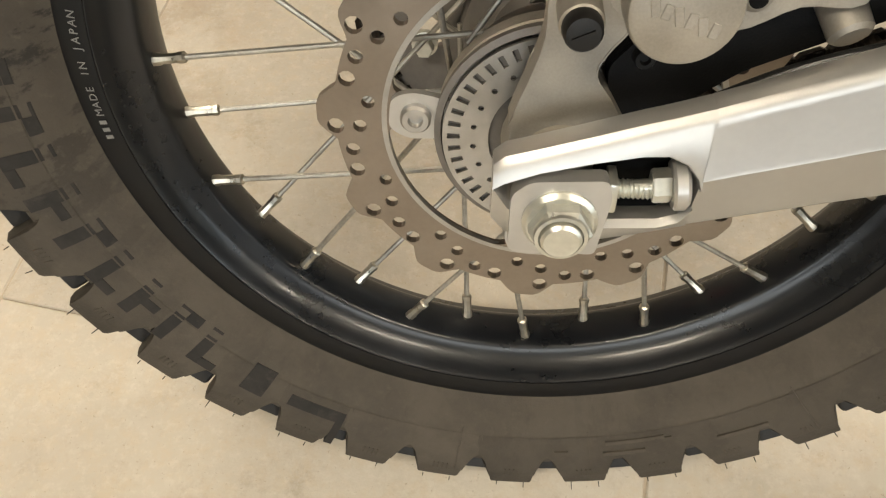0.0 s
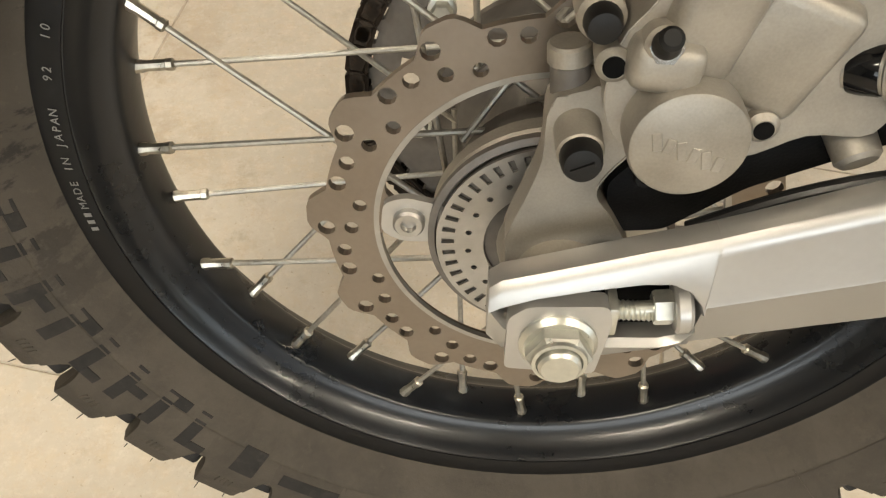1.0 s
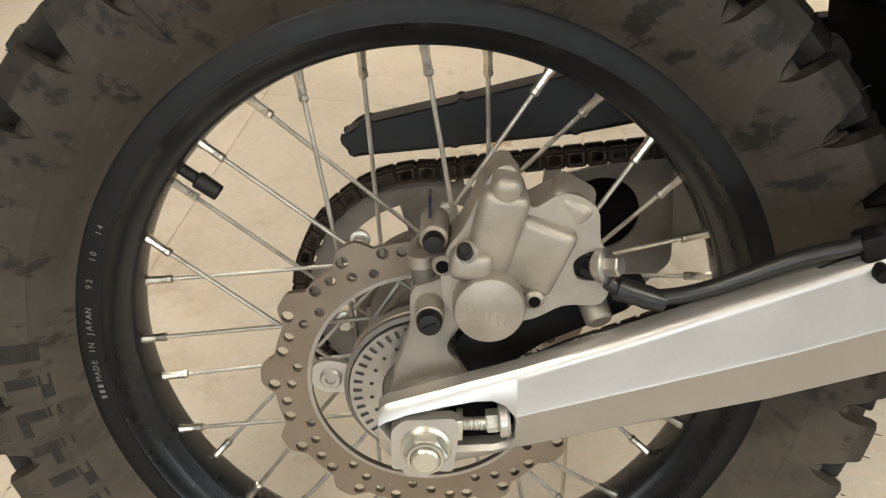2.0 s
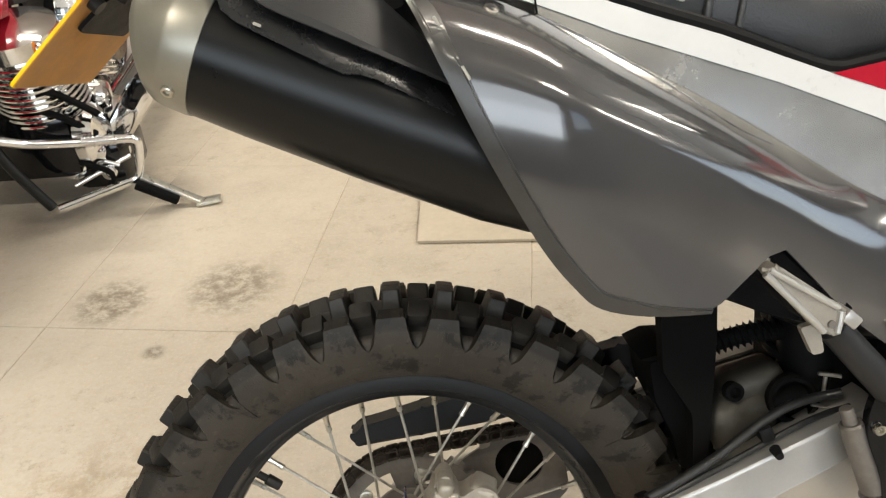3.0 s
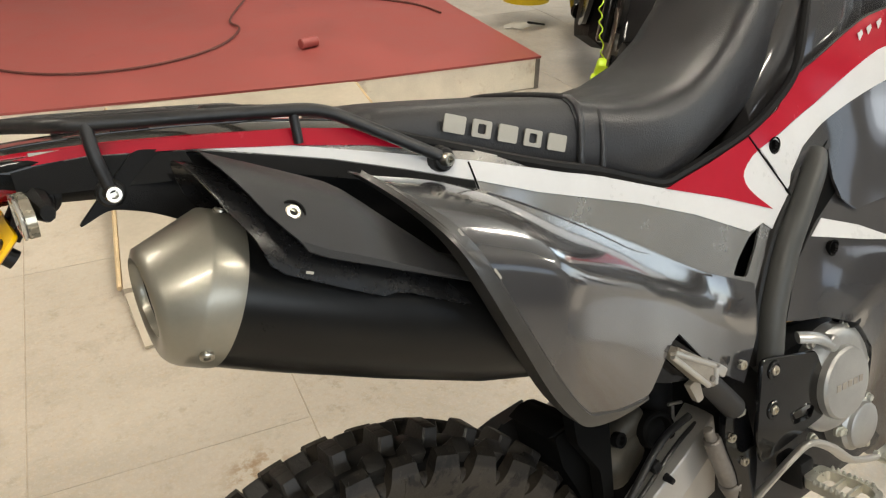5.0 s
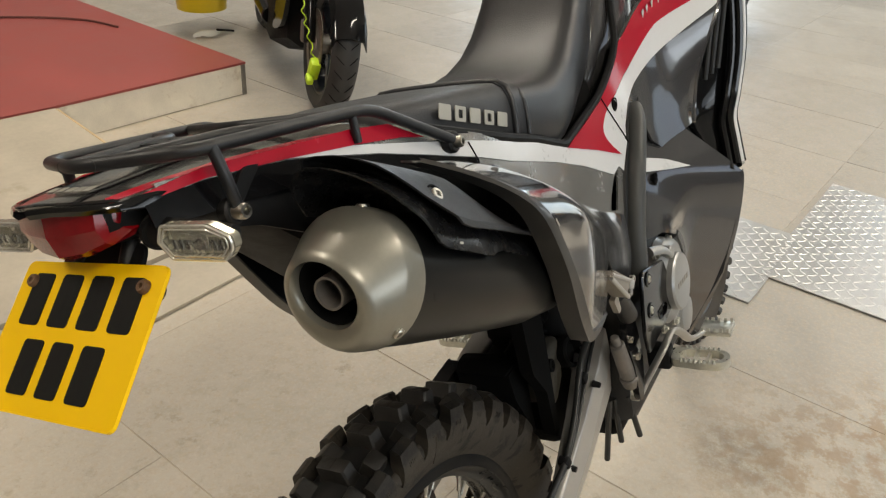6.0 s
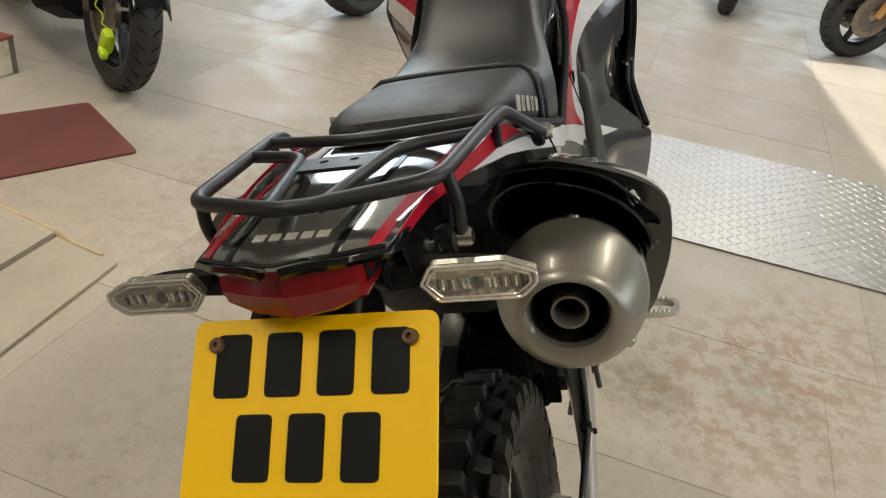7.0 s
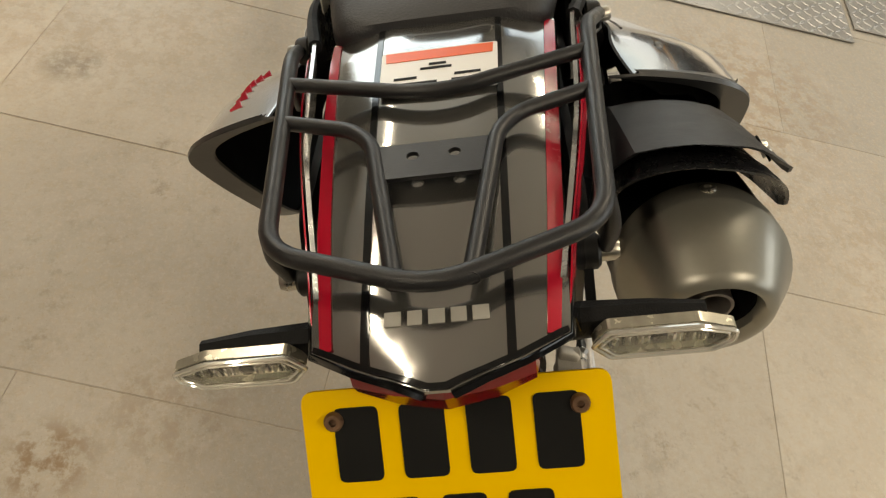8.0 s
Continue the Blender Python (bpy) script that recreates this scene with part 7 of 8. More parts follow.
rod("rack_rail", [(0.116, -0.128, 0.631), (0.022, -0.106, 0.6925), (-0.04, -0.101, 0.701), (-0.178, -0.091, 0.7185), (-0.214, 0.0, 0.7225), (-0.178, 0.091, 0.7185), (-0.04, 0.101, 0.701), (0.022, 0.106, 0.6925), (0.116, 0.128, 0.631)], bend=0.022)
rod("rack_bar", [(-0.012, -0.1025, 0.697), (-0.048, 0.0, 0.704), (-0.012, 0.1025, 0.697)], 0.005, 0.03)
rod("rack_bar", [(-0.058, 0.099, 0.703), (-0.076, 0.052, 0.706), (-0.094, 0.038, 0.709), (-0.210, 0.019, 0.7215)], 0.005, 0.014, True)
rod("rack_leg", [(-0.160, -0.093, 0.716), (-0.160, -0.0975, 0.690), (-0.1545, -0.094, 0.664)], 0.0050, 0.01, True)
rod("rack_leg", [(-0.003, -0.104, 0.696), (-0.003, -0.103, 0.668)], 0.0042, 0.01, True)
bm = slab(corner_outline([(-0.100, -0.037), (-0.100, 0.037), (-0.131, 0.031), (-0.131, -0.031)], 0.003), 0.003, pose(0, 0, 0.697, 0, 6.5, 0), [circle(-0.112, 0.0125, 0.0038, 14), circle(-0.112, -0.0125, 0.0038, 14)])
part("rack_plate", bm, M_RACK, bike, "black rack plate with two holes")
for sgn in (1, -1):
    bm = bmesh.new()
    cyl(bm, (0.120, sgn * -0.117, 0.627), (0.120, sgn * -0.130, 0.627), 0.0125, 0.0115, 20, 0.002)
    part("rack_grommet", bm, M_RUBDARK, bike)
    bolt(bike, (0.120, sgn * -0.130, 0.627), (0.1, -sgn, 0.0), 0.0062, 0.008, M_BOLT)
    bm = bmesh.new()
    cyl(bm, (-0.1545, sgn * -0.078, 0.662), (-0.1545, sgn * -0.091, 0.662), 0.011, 0.011, 20, 0.002)
    part("rack_grommet", bm, M_RUBDARK, bike)
    bolt(bike, (-0.1545, sgn * -0.093, 0.662), (0, -sgn, 0.0), 0.0068, 0.009, M_BOLT)

# footrest bracket, passenger peg, master cylinder, engine
bm = slab(corner_outline([(0.487, 0.299), (0.596, 0.270), (0.613, 0.226), (0.609, 0.171), (0.545, 0.165), (0.476, 0.160), (0.468, 0.200)], 0.010), 0.006, Matrix.Translation((0, -0.172, 0)) @ SIDE, [corner_outline([(0.537, 0.204), (0.572, 0.204), (0.585, 0.194), (0.576, 0.182), (0.541, 0.188)], 0.004)])
bmesh.ops.bevel(bm, geom=[e for e in bm.edges if len(e.link_faces) == 2 and e.calc_face_angle() > 0.9], offset=0.0015, segments=1, affect='EDGES')
hp = part("heel_guard", bm, M_GLOSSB, bike, "gloss black heel guard plate")
for hx, hz in ((0.508, 0.277), (0.503, 0.225)):
    bm = bmesh.new()
    lathe(bm, [(0.0125, 0), (0.0125, 0.0012), (0.0115, 0.0022), (0.0090, 0.0022), (0.0080, 0.0006)], basis((hx, -0.178, hz), (0, -1, 0)), 24)
    part("bolt_seat", bm, M_GLOSSB, hp)
bolt(hp, (0.508, -0.178, 0.277), (0, -1, 0), 0.0062, 0.004)
bolt(hp, (0.503, -0.178, 0.225), (0, -1, 0), 0.0062, 0.004)
bm = slab(round_outline([(0.452, 0.250), (0.470, 0.246), (0.480, 0.215), (0.490, 0.150), (0.475, 0.090), (0.455, 0.090), (0.450, 0.150), (0.434, 0.200), (0.438, 0.235)], 4), 0.010, Matrix.Translation((0, -0.150, 0)) @ SIDE)
lb = part("footrest_bracket", bm, M_GLOSSB, bike, "gloss black footrest bracket")
bolt(lb, (0.460, -0.161, 0.2365), (0, -1, 0), 0.0068, 0.005, M_ZINC, socket=False)
bolt(lb, (0.443, -0.160, 0.206), (0, -1, 0), 0.0058, 0.005)
bolt(lb, (0.464, -0.160, 0.163), (0, -1, 0), 0.0058, 0.005)
for sgn in (1, -1):
    bm = bmesh.new()
    cyl(bm, (0.386, sgn * -0.172, 0.316), (0.452, sgn * -0.160, 0.243), 0.0135, 0.0150, 20, 0.003)
    pgt = part("passenger_peg_stub", bm, M_PLASTG, bike, "dark grey passenger peg mount")
    po = [(0.314, 0.3785), (0.327, 0.3805), (0.386, 0.338), (0.381, 0.316), (0.366, 0.319)]
    bm = slab(corner_outline(po, 0.004), 0.020, Matrix.Translation((0, -0.176 if sgn > 0 else 0.196, 0)) @ SIDE)
    bmesh.ops.bevel(bm, geom=[e for e in bm.edges if len(e.link_faces) == 2 and e.calc_face_angle() > 0.9], offset=0.002, segments=2, affect='EDGES')
    pg = part("passenger_peg", bm, M_CAST, bike, "folded silver passenger footpeg")
    for e0, e1, r in (((0.320, 0.3775), (0.3790, 0.3400), 0.0032), ((0.3165, 0.3740), (0.3680, 0.3200), 0.0032), ((0.3820, 0.3370), (0.3790, 0.3180), 0.0030)):
        bm = bmesh.new()
        cyl(bm, (e0[0], sgn * -0.1965, e0[1]), (e1[0], sgn * -0.1965, e1[1]), r, seg=10)
        part("peg_rim", bm, M_ALU, pg)
    bm = bmesh.new()
    cyl(bm, (0.3740, sgn * -0.190, 0.326), (0.3740, sgn * -0.1985, 0.326), 0.0035, seg=12)
    part("peg_pin", bm, M_CASTD, pg)
    bm = slab(corner_outline([(0.356, 0.318), (0.372, 0.322), (0.378, 0.294), (0.368, 0.292)], 0.003), 0.008, Matrix.Translation((0, -0.172 if sgn > 0 else 0.180, 0)) @ SIDE)
    part("peg_ear", bm, M_CAST, pg)
    box_b = bmesh.new()
    box(box_b, (0.016, 0.03, 0.012), pose(0.392, sgn * -0.182, 0.328, 0, 42, 0), 0.002)
    part("peg_hinge", box_b, M_ALU, pg)
bm = bmesh.new()
cyl(bm, (0.4195, -0.146, 0.222), (0.427, -0.146, 0.200), 0.0065, 0.0075, 16, 0.001)
cyl(bm, (0.425, -0.146, 0.207), (0.452, -0.146, 0.133), 0.0115, 0.0125, 20, 0.002)
cyl(bm, (0.452, -0.146, 0.133), (0.460, -0.146, 0.112), 0.0150, 0.0130, 20, 0.002)
mc = part("master_cylinder", bm, M_CASTD, bike, "brown-grey rear brake master cylinder")
bm = bmesh.new()
cyl(bm, (0.459, -0.146, 0.115), (0.474, -0.146, 0.078), 0.0045, seg=10)
box(bm, (0.012, 0.016, 0.018), pose(0.472, -0.146, 0.084, 0, 20, 0), 0.003)
part("push_rod", bm, M_ZINC, mc)
# brake pedal and rider footpegs
bm = bmesh.new()
tube(bm, smooth_path([(0.474, -0.150, 0.078), (0.490, -0.160, 0.100), (0.516, -0.185, 0.146), (0.555, -0.190, 0.158), (0.600, -0.190, 0.132), (0.640, -0.195, 0.096), (0.700, -0.205, 0.078)], 6), 0.0085, 10, 0.55)
pe = part("brake_pedal", bm, M_ALU, bike, "cast aluminium brake pedal")
bm = bmesh.new()
box(bm, (0.045, 0.055, 0.010), pose(0.705, -0.225, 0.082), 0.003)
for k in range(5):
    for s in (-0.02, 0.02):
        box(bm, (0.004, 0.005, 0.006), pose(0.705 + s, -0.203 - 0.011 * k, 0.089, 0, 45, 0))
part("pedal_tread", bm, M_ZINC, pe)
for sgn in (1, -1):
    po = [(0.548, 0.186), (0.543, 0.205), (0.541, 0.250), (0.548, 0.270), (0.563, 0.277), (0.579, 0.270), (0.586, 0.250), (0.584, 0.205), (0.580, 0.186)]
    pin = [(0.553, 0.200), (0.548, 0.215), (0.547, 0.246), (0.553, 0.262), (0.563, 0.268), (0.574, 0.262), (0.580, 0.246), (0.579, 0.215), (0.575, 0.200)]
    bm = slab([(x, -y * sgn) for x, y in round_outline(po, 3)], 0.014, pose(0, 0, 0.098), [[(x, -y * sgn) for x, y in round_outline(pin, 3)]])
    for q in (0.222, 0.242):
        box(bm, (0.036, 0.004, 0.010), pose(0.5635, -q * sgn, 0.104))
    fp = part("footpeg", bm, M_ZINC, bike, "serrated zinc footpeg", smooth=20)
    for k in range(8):
        for s in (-0.024, 0.024):
            bm = bmesh.new()
            lathe(bm, [(0.0036, 0), (0.0010, 0.0062)], pose(0.5635 + s * 0.86, sgn * -(0.203 + 0.0075 * k), 0.1105), 6)
            part("tooth", bm, M_ZINC, fp)
    bm = bmesh.new()
    box(bm, (0.03, 0.04, 0.04), pose(0.56, sgn * -0.165, 0.108), 0.006)
    tube(bm, [(0.575 + 0.008 * math.cos(a), sgn * -(0.185 - 0.012 * a / 12), 0.105 + 0.008 * math.sin(a)) for a in np.linspace(0, 18, 40)], 0.0014, 6)
    part("peg_mount", bm, M_PLAST, bike)
bm = bmesh.new()
for a, b in (((0.47, -0.10, 0.07), (0.496, -0.067, -0.077)), ((0.50, -0.12, 0.06), (0.518, -0.125, -0.032)), ((0.49, -0.10, 0.06), (0.505, -0.095, -0.040))):
    bm2 = bmesh.new()
    cyl(bm2, a, b, 0.0052, seg=10)
    part("drain_pipe", bm2, M_HOSE, bike, "black rubber drain pipe")
bm.free()

# engine
bm = bmesh.new()
lathe(bm, [(0.075, 0), (0.075, 0.016), (0.068, 0.024), (0.055, 0.028)], basis((0.650, -0.150, 0.205), (0, -1, 0)), 40)
eng = part("clutch_case", bm, M_ENGINE, bike, "silver-grey engine side case")
bm = bmesh.new()
lathe(bm, [(0.050, 0.0), (0.050, 0.010), (0.047, 0.0135), (0.044, 0.0140)], basis((0.642, -0.178, 0.208), (0, -1, 0.04)), 44)
part("clutch_cover", bm, M_ENGINE, eng, "round silver clutch cover with a raised maker's bar")
for k in range(5):
    bm = bmesh.new()
    box(bm, (0.009, 0.0010, 0.0095), pose(0.6185 + 0.0125 * k, -0.1925, 0.2105 - 0.001 * k, 0, 8, 0), 0.0004, 1)
    part("maker_bar", bm, M_CAST, eng, smooth=0)
bm = bmesh.new()
lathe(bm, [(0.040, -0.02), (0.040, 0.006), (0.034, 0.010), (0.033, 0.016), (0.030, 0.018)], basis((0.708, -0.158, 0.110), (0, -1, 0)), 36)
sc = part("oil_filter_cover", bm, M_ENGINE, bike, "silver oil filter cover")
for a in (0.9, 3.0, 5.1):
    bolt(sc, (0.708 + 0.040 * math.cos(a), -0.164, 0.110 + 0.040 * math.sin(a)), (0, -1, 0), 0.0055, 0.006, M_ZINC, socket=False)
for x, z in ((0.60, 0.275), (0.68, 0.275), (0.722, 0.205), (0.60, 0.135), (0.66, 0.118)):
    bolt(eng, (x, -0.164, z), (0, -1, 0), 0.0055, 0.006, M_ZINC, socket=False)
bm = bmesh.new()
tube(bm, smooth_path([(0.575, -0.165, 0.292), (0.60, -0.176, 0.285), (0.625, -0.180, 0.268)], 5), 0.0085, 12, 0.6)
lathe(bm, [(0.011, 0), (0.011, 0.018), (0.009, 0.020)], basis((0.626, -0.165, 0.268), (0, -1, 0.1)), 20)
part("clutch_lever_arm", bm, M_ENGINE, eng)
bm = bmesh.new()
cyl(bm, (0.690, -0.150, 0.272), (0.690, -0.172, 0.285), 0.017, 0.015, 12, 0.003)
part("oil_filler_cap", bm, M_PLAST, eng, "black oil filler cap")
bm = bmesh.new()
box(bm, (0.42, 0.27, 0.26), pose(0.70, 0, 0.13), 0.03)
box(bm, (0.16, 0.20, 0.26), pose(0.72, 0, 0.32, 0, -12, 0), 0.02)
part("engine_block", bm, M_PLASTG, bike, "dark engine block", smooth=30)
bm = bmesh.new()
box(bm, (0.40, 0.20, 0.05), pose(0.70, 0, -0.01), 0.02)
part("skid_plate", bm, M_PLAST, bike, "black skid plate")
bm = bmesh.new()
box(bm, (0.40, 0.17, 0.22), pose(0.42, 0, 0.42, 0, 20, 0), 0.03)
part("airbox", bm, M_PLAST, bike, "black plastic airbox")
# two added black blocks stand in for deep shade behind engine and linkage
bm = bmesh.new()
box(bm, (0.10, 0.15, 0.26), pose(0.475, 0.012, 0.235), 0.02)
part("engine_shade", bm, M_BLACK, bike, "added black block for the shade behind the engine")
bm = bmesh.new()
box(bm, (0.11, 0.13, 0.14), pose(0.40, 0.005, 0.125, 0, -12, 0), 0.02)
part("linkage_shade", bm, M_BLACK, bike, "added black block for the shade round the suspension linkage")
# shock and linkage in the dark behind the peg
bm = bmesh.new()
cyl(bm, (0.43, -0.05, 0.34), (0.44, -0.03, 0.15), 0.030, 0.030, 24, 0.004)
tube(bm, [(0.43 + 0.02 * t + 0.036 * math.cos(t * 44), -0.02 + 0.036 * math.sin(t * 44), 0.36 - 0.25 * t) for t in np.linspace(0, 1, 120)], 0.006, 8)
part("shock_absorber", bm, M_PLAST, bike, "dark coil-over shock absorber")
bm = bmesh.new()
box(bm, (0.085, 0.060, 0.070), pose(0.360, -0.040, 0.172, 12, -24, 8), 0.024, 4)
box(bm, (0.070, 0.050, 0.045), pose(0.372, -0.040, 0.205, 0, -14, 0), 0.014, 3)
link = part("linkage_arm", bm, M_LINK, bike, "dirty cast suspension linkage", smooth=60)
bm = bmesh.new()
lathe(bm, [(0.010, 0), (0.010, 0.010), (0.006, 0.011), (0.005, 0.004)], basis((0.344, -0.064, 0.210), (0.1, -1, 0.15)), 20)
part("linkage_pivot", bm, M_BLACK, link, "black pivot bush")
bm = bmesh.new()
lathe(bm, [(0.020, -0.020), (0.025, -0.016), (0.025, 0.016), (0.022, 0.019), (0.019, 0.018), (0.018, 0.004), (0.006, 0.002)], basis((0.404, -0.068, 0.199), (-0.15, -0.95, 0.25)), 28)
part("shock_reservoir", bm, M_BLACK, bike, "black shock reservoir cap")
for p0, p1 in (((0.430, -0.075, 0.226), (0.452, -0.078, 0.222)), ((0.437, -0.076, 0.222), (0.434, -0.078, 0.204)), ((0.416, -0.090, 0.200), (0.440, -0.090, 0.194))):
    bm = bmesh.new()
    cyl(bm, p0, p1, 0.0022, seg=10)
    part("hose_clip", bm, M_STEEL, bike, "bright wire hose clip")
bm = bmesh.new()
tube(bm, smooth_path([(0.315, -0.020, 0.238), (0.345, -0.030, 0.252), (0.380, -0.040, 0.262), (0.430, -0.045, 0.262)], 5), 0.010, 12)
bellows = part("air_hose", bm, M_BLACK, bike, "black corrugated air hose")
for k in range(11):
    bm = bmesh.new()
    lathe(bm, [(0.010, -0.002), (0.0135, 0), (0.010, 0.002)], basis((0.335 + 0.0062 * k, -0.0265 - 0.0016 * k, 0.2465 + 0.0022 * k), (0.93, -0.2, 0.33)), 16)
    part("hose_rib", bm, M_PLAST, bellows)
bm = bmesh.new()
tube(bm, smooth_path([(0.20, -0.15, 0.45), (0.28, -0.13, 0.40), (0.36, -0.11, 0.33), (0.46, -0.12, 0.30), (0.58, -0.11, 0.33), (0.72, -0.10, 0.40)], 6), 0.021, 16)
part("exhaust_pipe", bm, M_MUFBODY, bike, "black exhaust header pipe")
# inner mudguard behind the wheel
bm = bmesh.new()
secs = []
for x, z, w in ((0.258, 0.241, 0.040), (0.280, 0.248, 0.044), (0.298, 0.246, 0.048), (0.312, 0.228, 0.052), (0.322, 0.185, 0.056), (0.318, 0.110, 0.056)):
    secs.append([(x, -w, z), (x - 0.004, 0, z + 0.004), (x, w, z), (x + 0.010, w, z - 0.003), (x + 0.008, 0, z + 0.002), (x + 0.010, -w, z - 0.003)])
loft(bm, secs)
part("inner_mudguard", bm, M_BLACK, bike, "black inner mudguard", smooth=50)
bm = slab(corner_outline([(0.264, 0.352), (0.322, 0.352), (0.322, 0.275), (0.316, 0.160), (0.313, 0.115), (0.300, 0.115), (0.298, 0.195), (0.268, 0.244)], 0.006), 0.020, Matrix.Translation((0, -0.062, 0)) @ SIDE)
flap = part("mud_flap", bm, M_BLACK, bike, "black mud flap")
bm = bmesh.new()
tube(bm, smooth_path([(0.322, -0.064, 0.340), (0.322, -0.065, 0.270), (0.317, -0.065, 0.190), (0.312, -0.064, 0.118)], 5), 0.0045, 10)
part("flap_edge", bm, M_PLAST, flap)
# added black filler: closes the gap by the tyre as shade
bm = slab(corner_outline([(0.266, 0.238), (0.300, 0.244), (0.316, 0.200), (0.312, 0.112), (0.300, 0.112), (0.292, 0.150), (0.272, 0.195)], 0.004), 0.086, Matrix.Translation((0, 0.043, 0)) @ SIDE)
part("mudguard_filler", bm, M_BLACK, bike, "added black filler for the dark gap inside the mudguard")

# front wheel and forks, seen low beyond the engine
FX, FZ = 1.42, 0.035
bm = bmesh.new()
prof = [(0.288, -0.022), (0.300, -0.036), (0.318, -0.042), (0.336, -0.036), (0.346, -0.020), (0.350, 0.0), (0.346, 0.020), (0.336, 0.036), (0.318, 0.042), (0.300, 0.036), (0.288, 0.022)]
wheel_ring(bm, prof, 96)
bmesh.ops.translate(bm, verts=bm.verts, vec=(FX, 0, FZ - 0.012))
ft = part("front_tyre", bm, M_RUBBER, bike, "knobbly front tyre")
kf = None
for i in range(44):
    for across in (-58, -22, 14, 50):
        a = 360 / 44 * (i + (0.5 if across in (-22, 50) else 0))
        m = Matrix.Translation((FX, 0, FZ - 0.012)) @ on_tyre(a, across, 0.308, 0.042)
        if kf is None:
            kf = part("knob", knob_mesh(0.024, 0.016, 0.011, 0.2), M_KNOB, ft)
            kf.matrix_basis = m
        else:
            piece("knob", kf, ft, m)
bm = bmesh.new()
wheel_ring(bm, [(0.292, -0.024), (0.285, -0.026), (0.270, -0.014), (0.266, 0.0), (0.270, 0.014), (0.285, 0.026), (0.292, 0.024)], 96)
bmesh.ops.translate(bm, verts=bm.verts, vec=(FX, 0, FZ - 0.012))
part("front_rim", bm, M_RIM, bike, "gloss black front rim")
for k in range(36):
    a = 2 * math.pi * k / 36
    ha = a + (0.9 if k % 4 < 2 else -0.9)
    bm = bmesh.new()
    cyl(bm, (FX + 0.27 * math.cos(a), 0, FZ - 0.012 + 0.27 * math.sin(a)), (FX + 0.03 * math.cos(ha), 0.03 * (-1) ** k, FZ - 0.012 + 0.03 * math.sin(ha)), 0.0017, seg=6)
    part("front_spoke", bm, M_SPOKE, bike)
for s in (-1, 1):
    bm = bmesh.new()
    cyl(bm, (FX, 0.10 * s, FZ - 0.012), (1.14, 0.10 * s, 0.66), 0.024, 0.027, 20)
    part("fork_leg", bm, M_ALU, bike, "fork leg")
bm = bmesh.new()
lathe(bm, [(0.03, -0.055), (0.03, 0.055)], Matrix.Translation((FX, 0, FZ - 0.012)) @ Y, 24)
part("front_hub", bm, M_CAST, bike)
# side stand on the far side, foot on the floor
bm = bmesh.new()
foot = BIKE.inverted() @ Vector((0.95, 0.31, 0.012))
tube(bm, [(0.78, 0.12, 0.02), foot], 0.012, 12)
box(bm, (0.06, 0.04, 0.012), Matrix.Translation(foot) @ pose(0, 0, 0, -LEAN, 0, 0), 0.004)
part("side_stand", bm, M_RACK, bike, "black side stand with its foot on the floor")

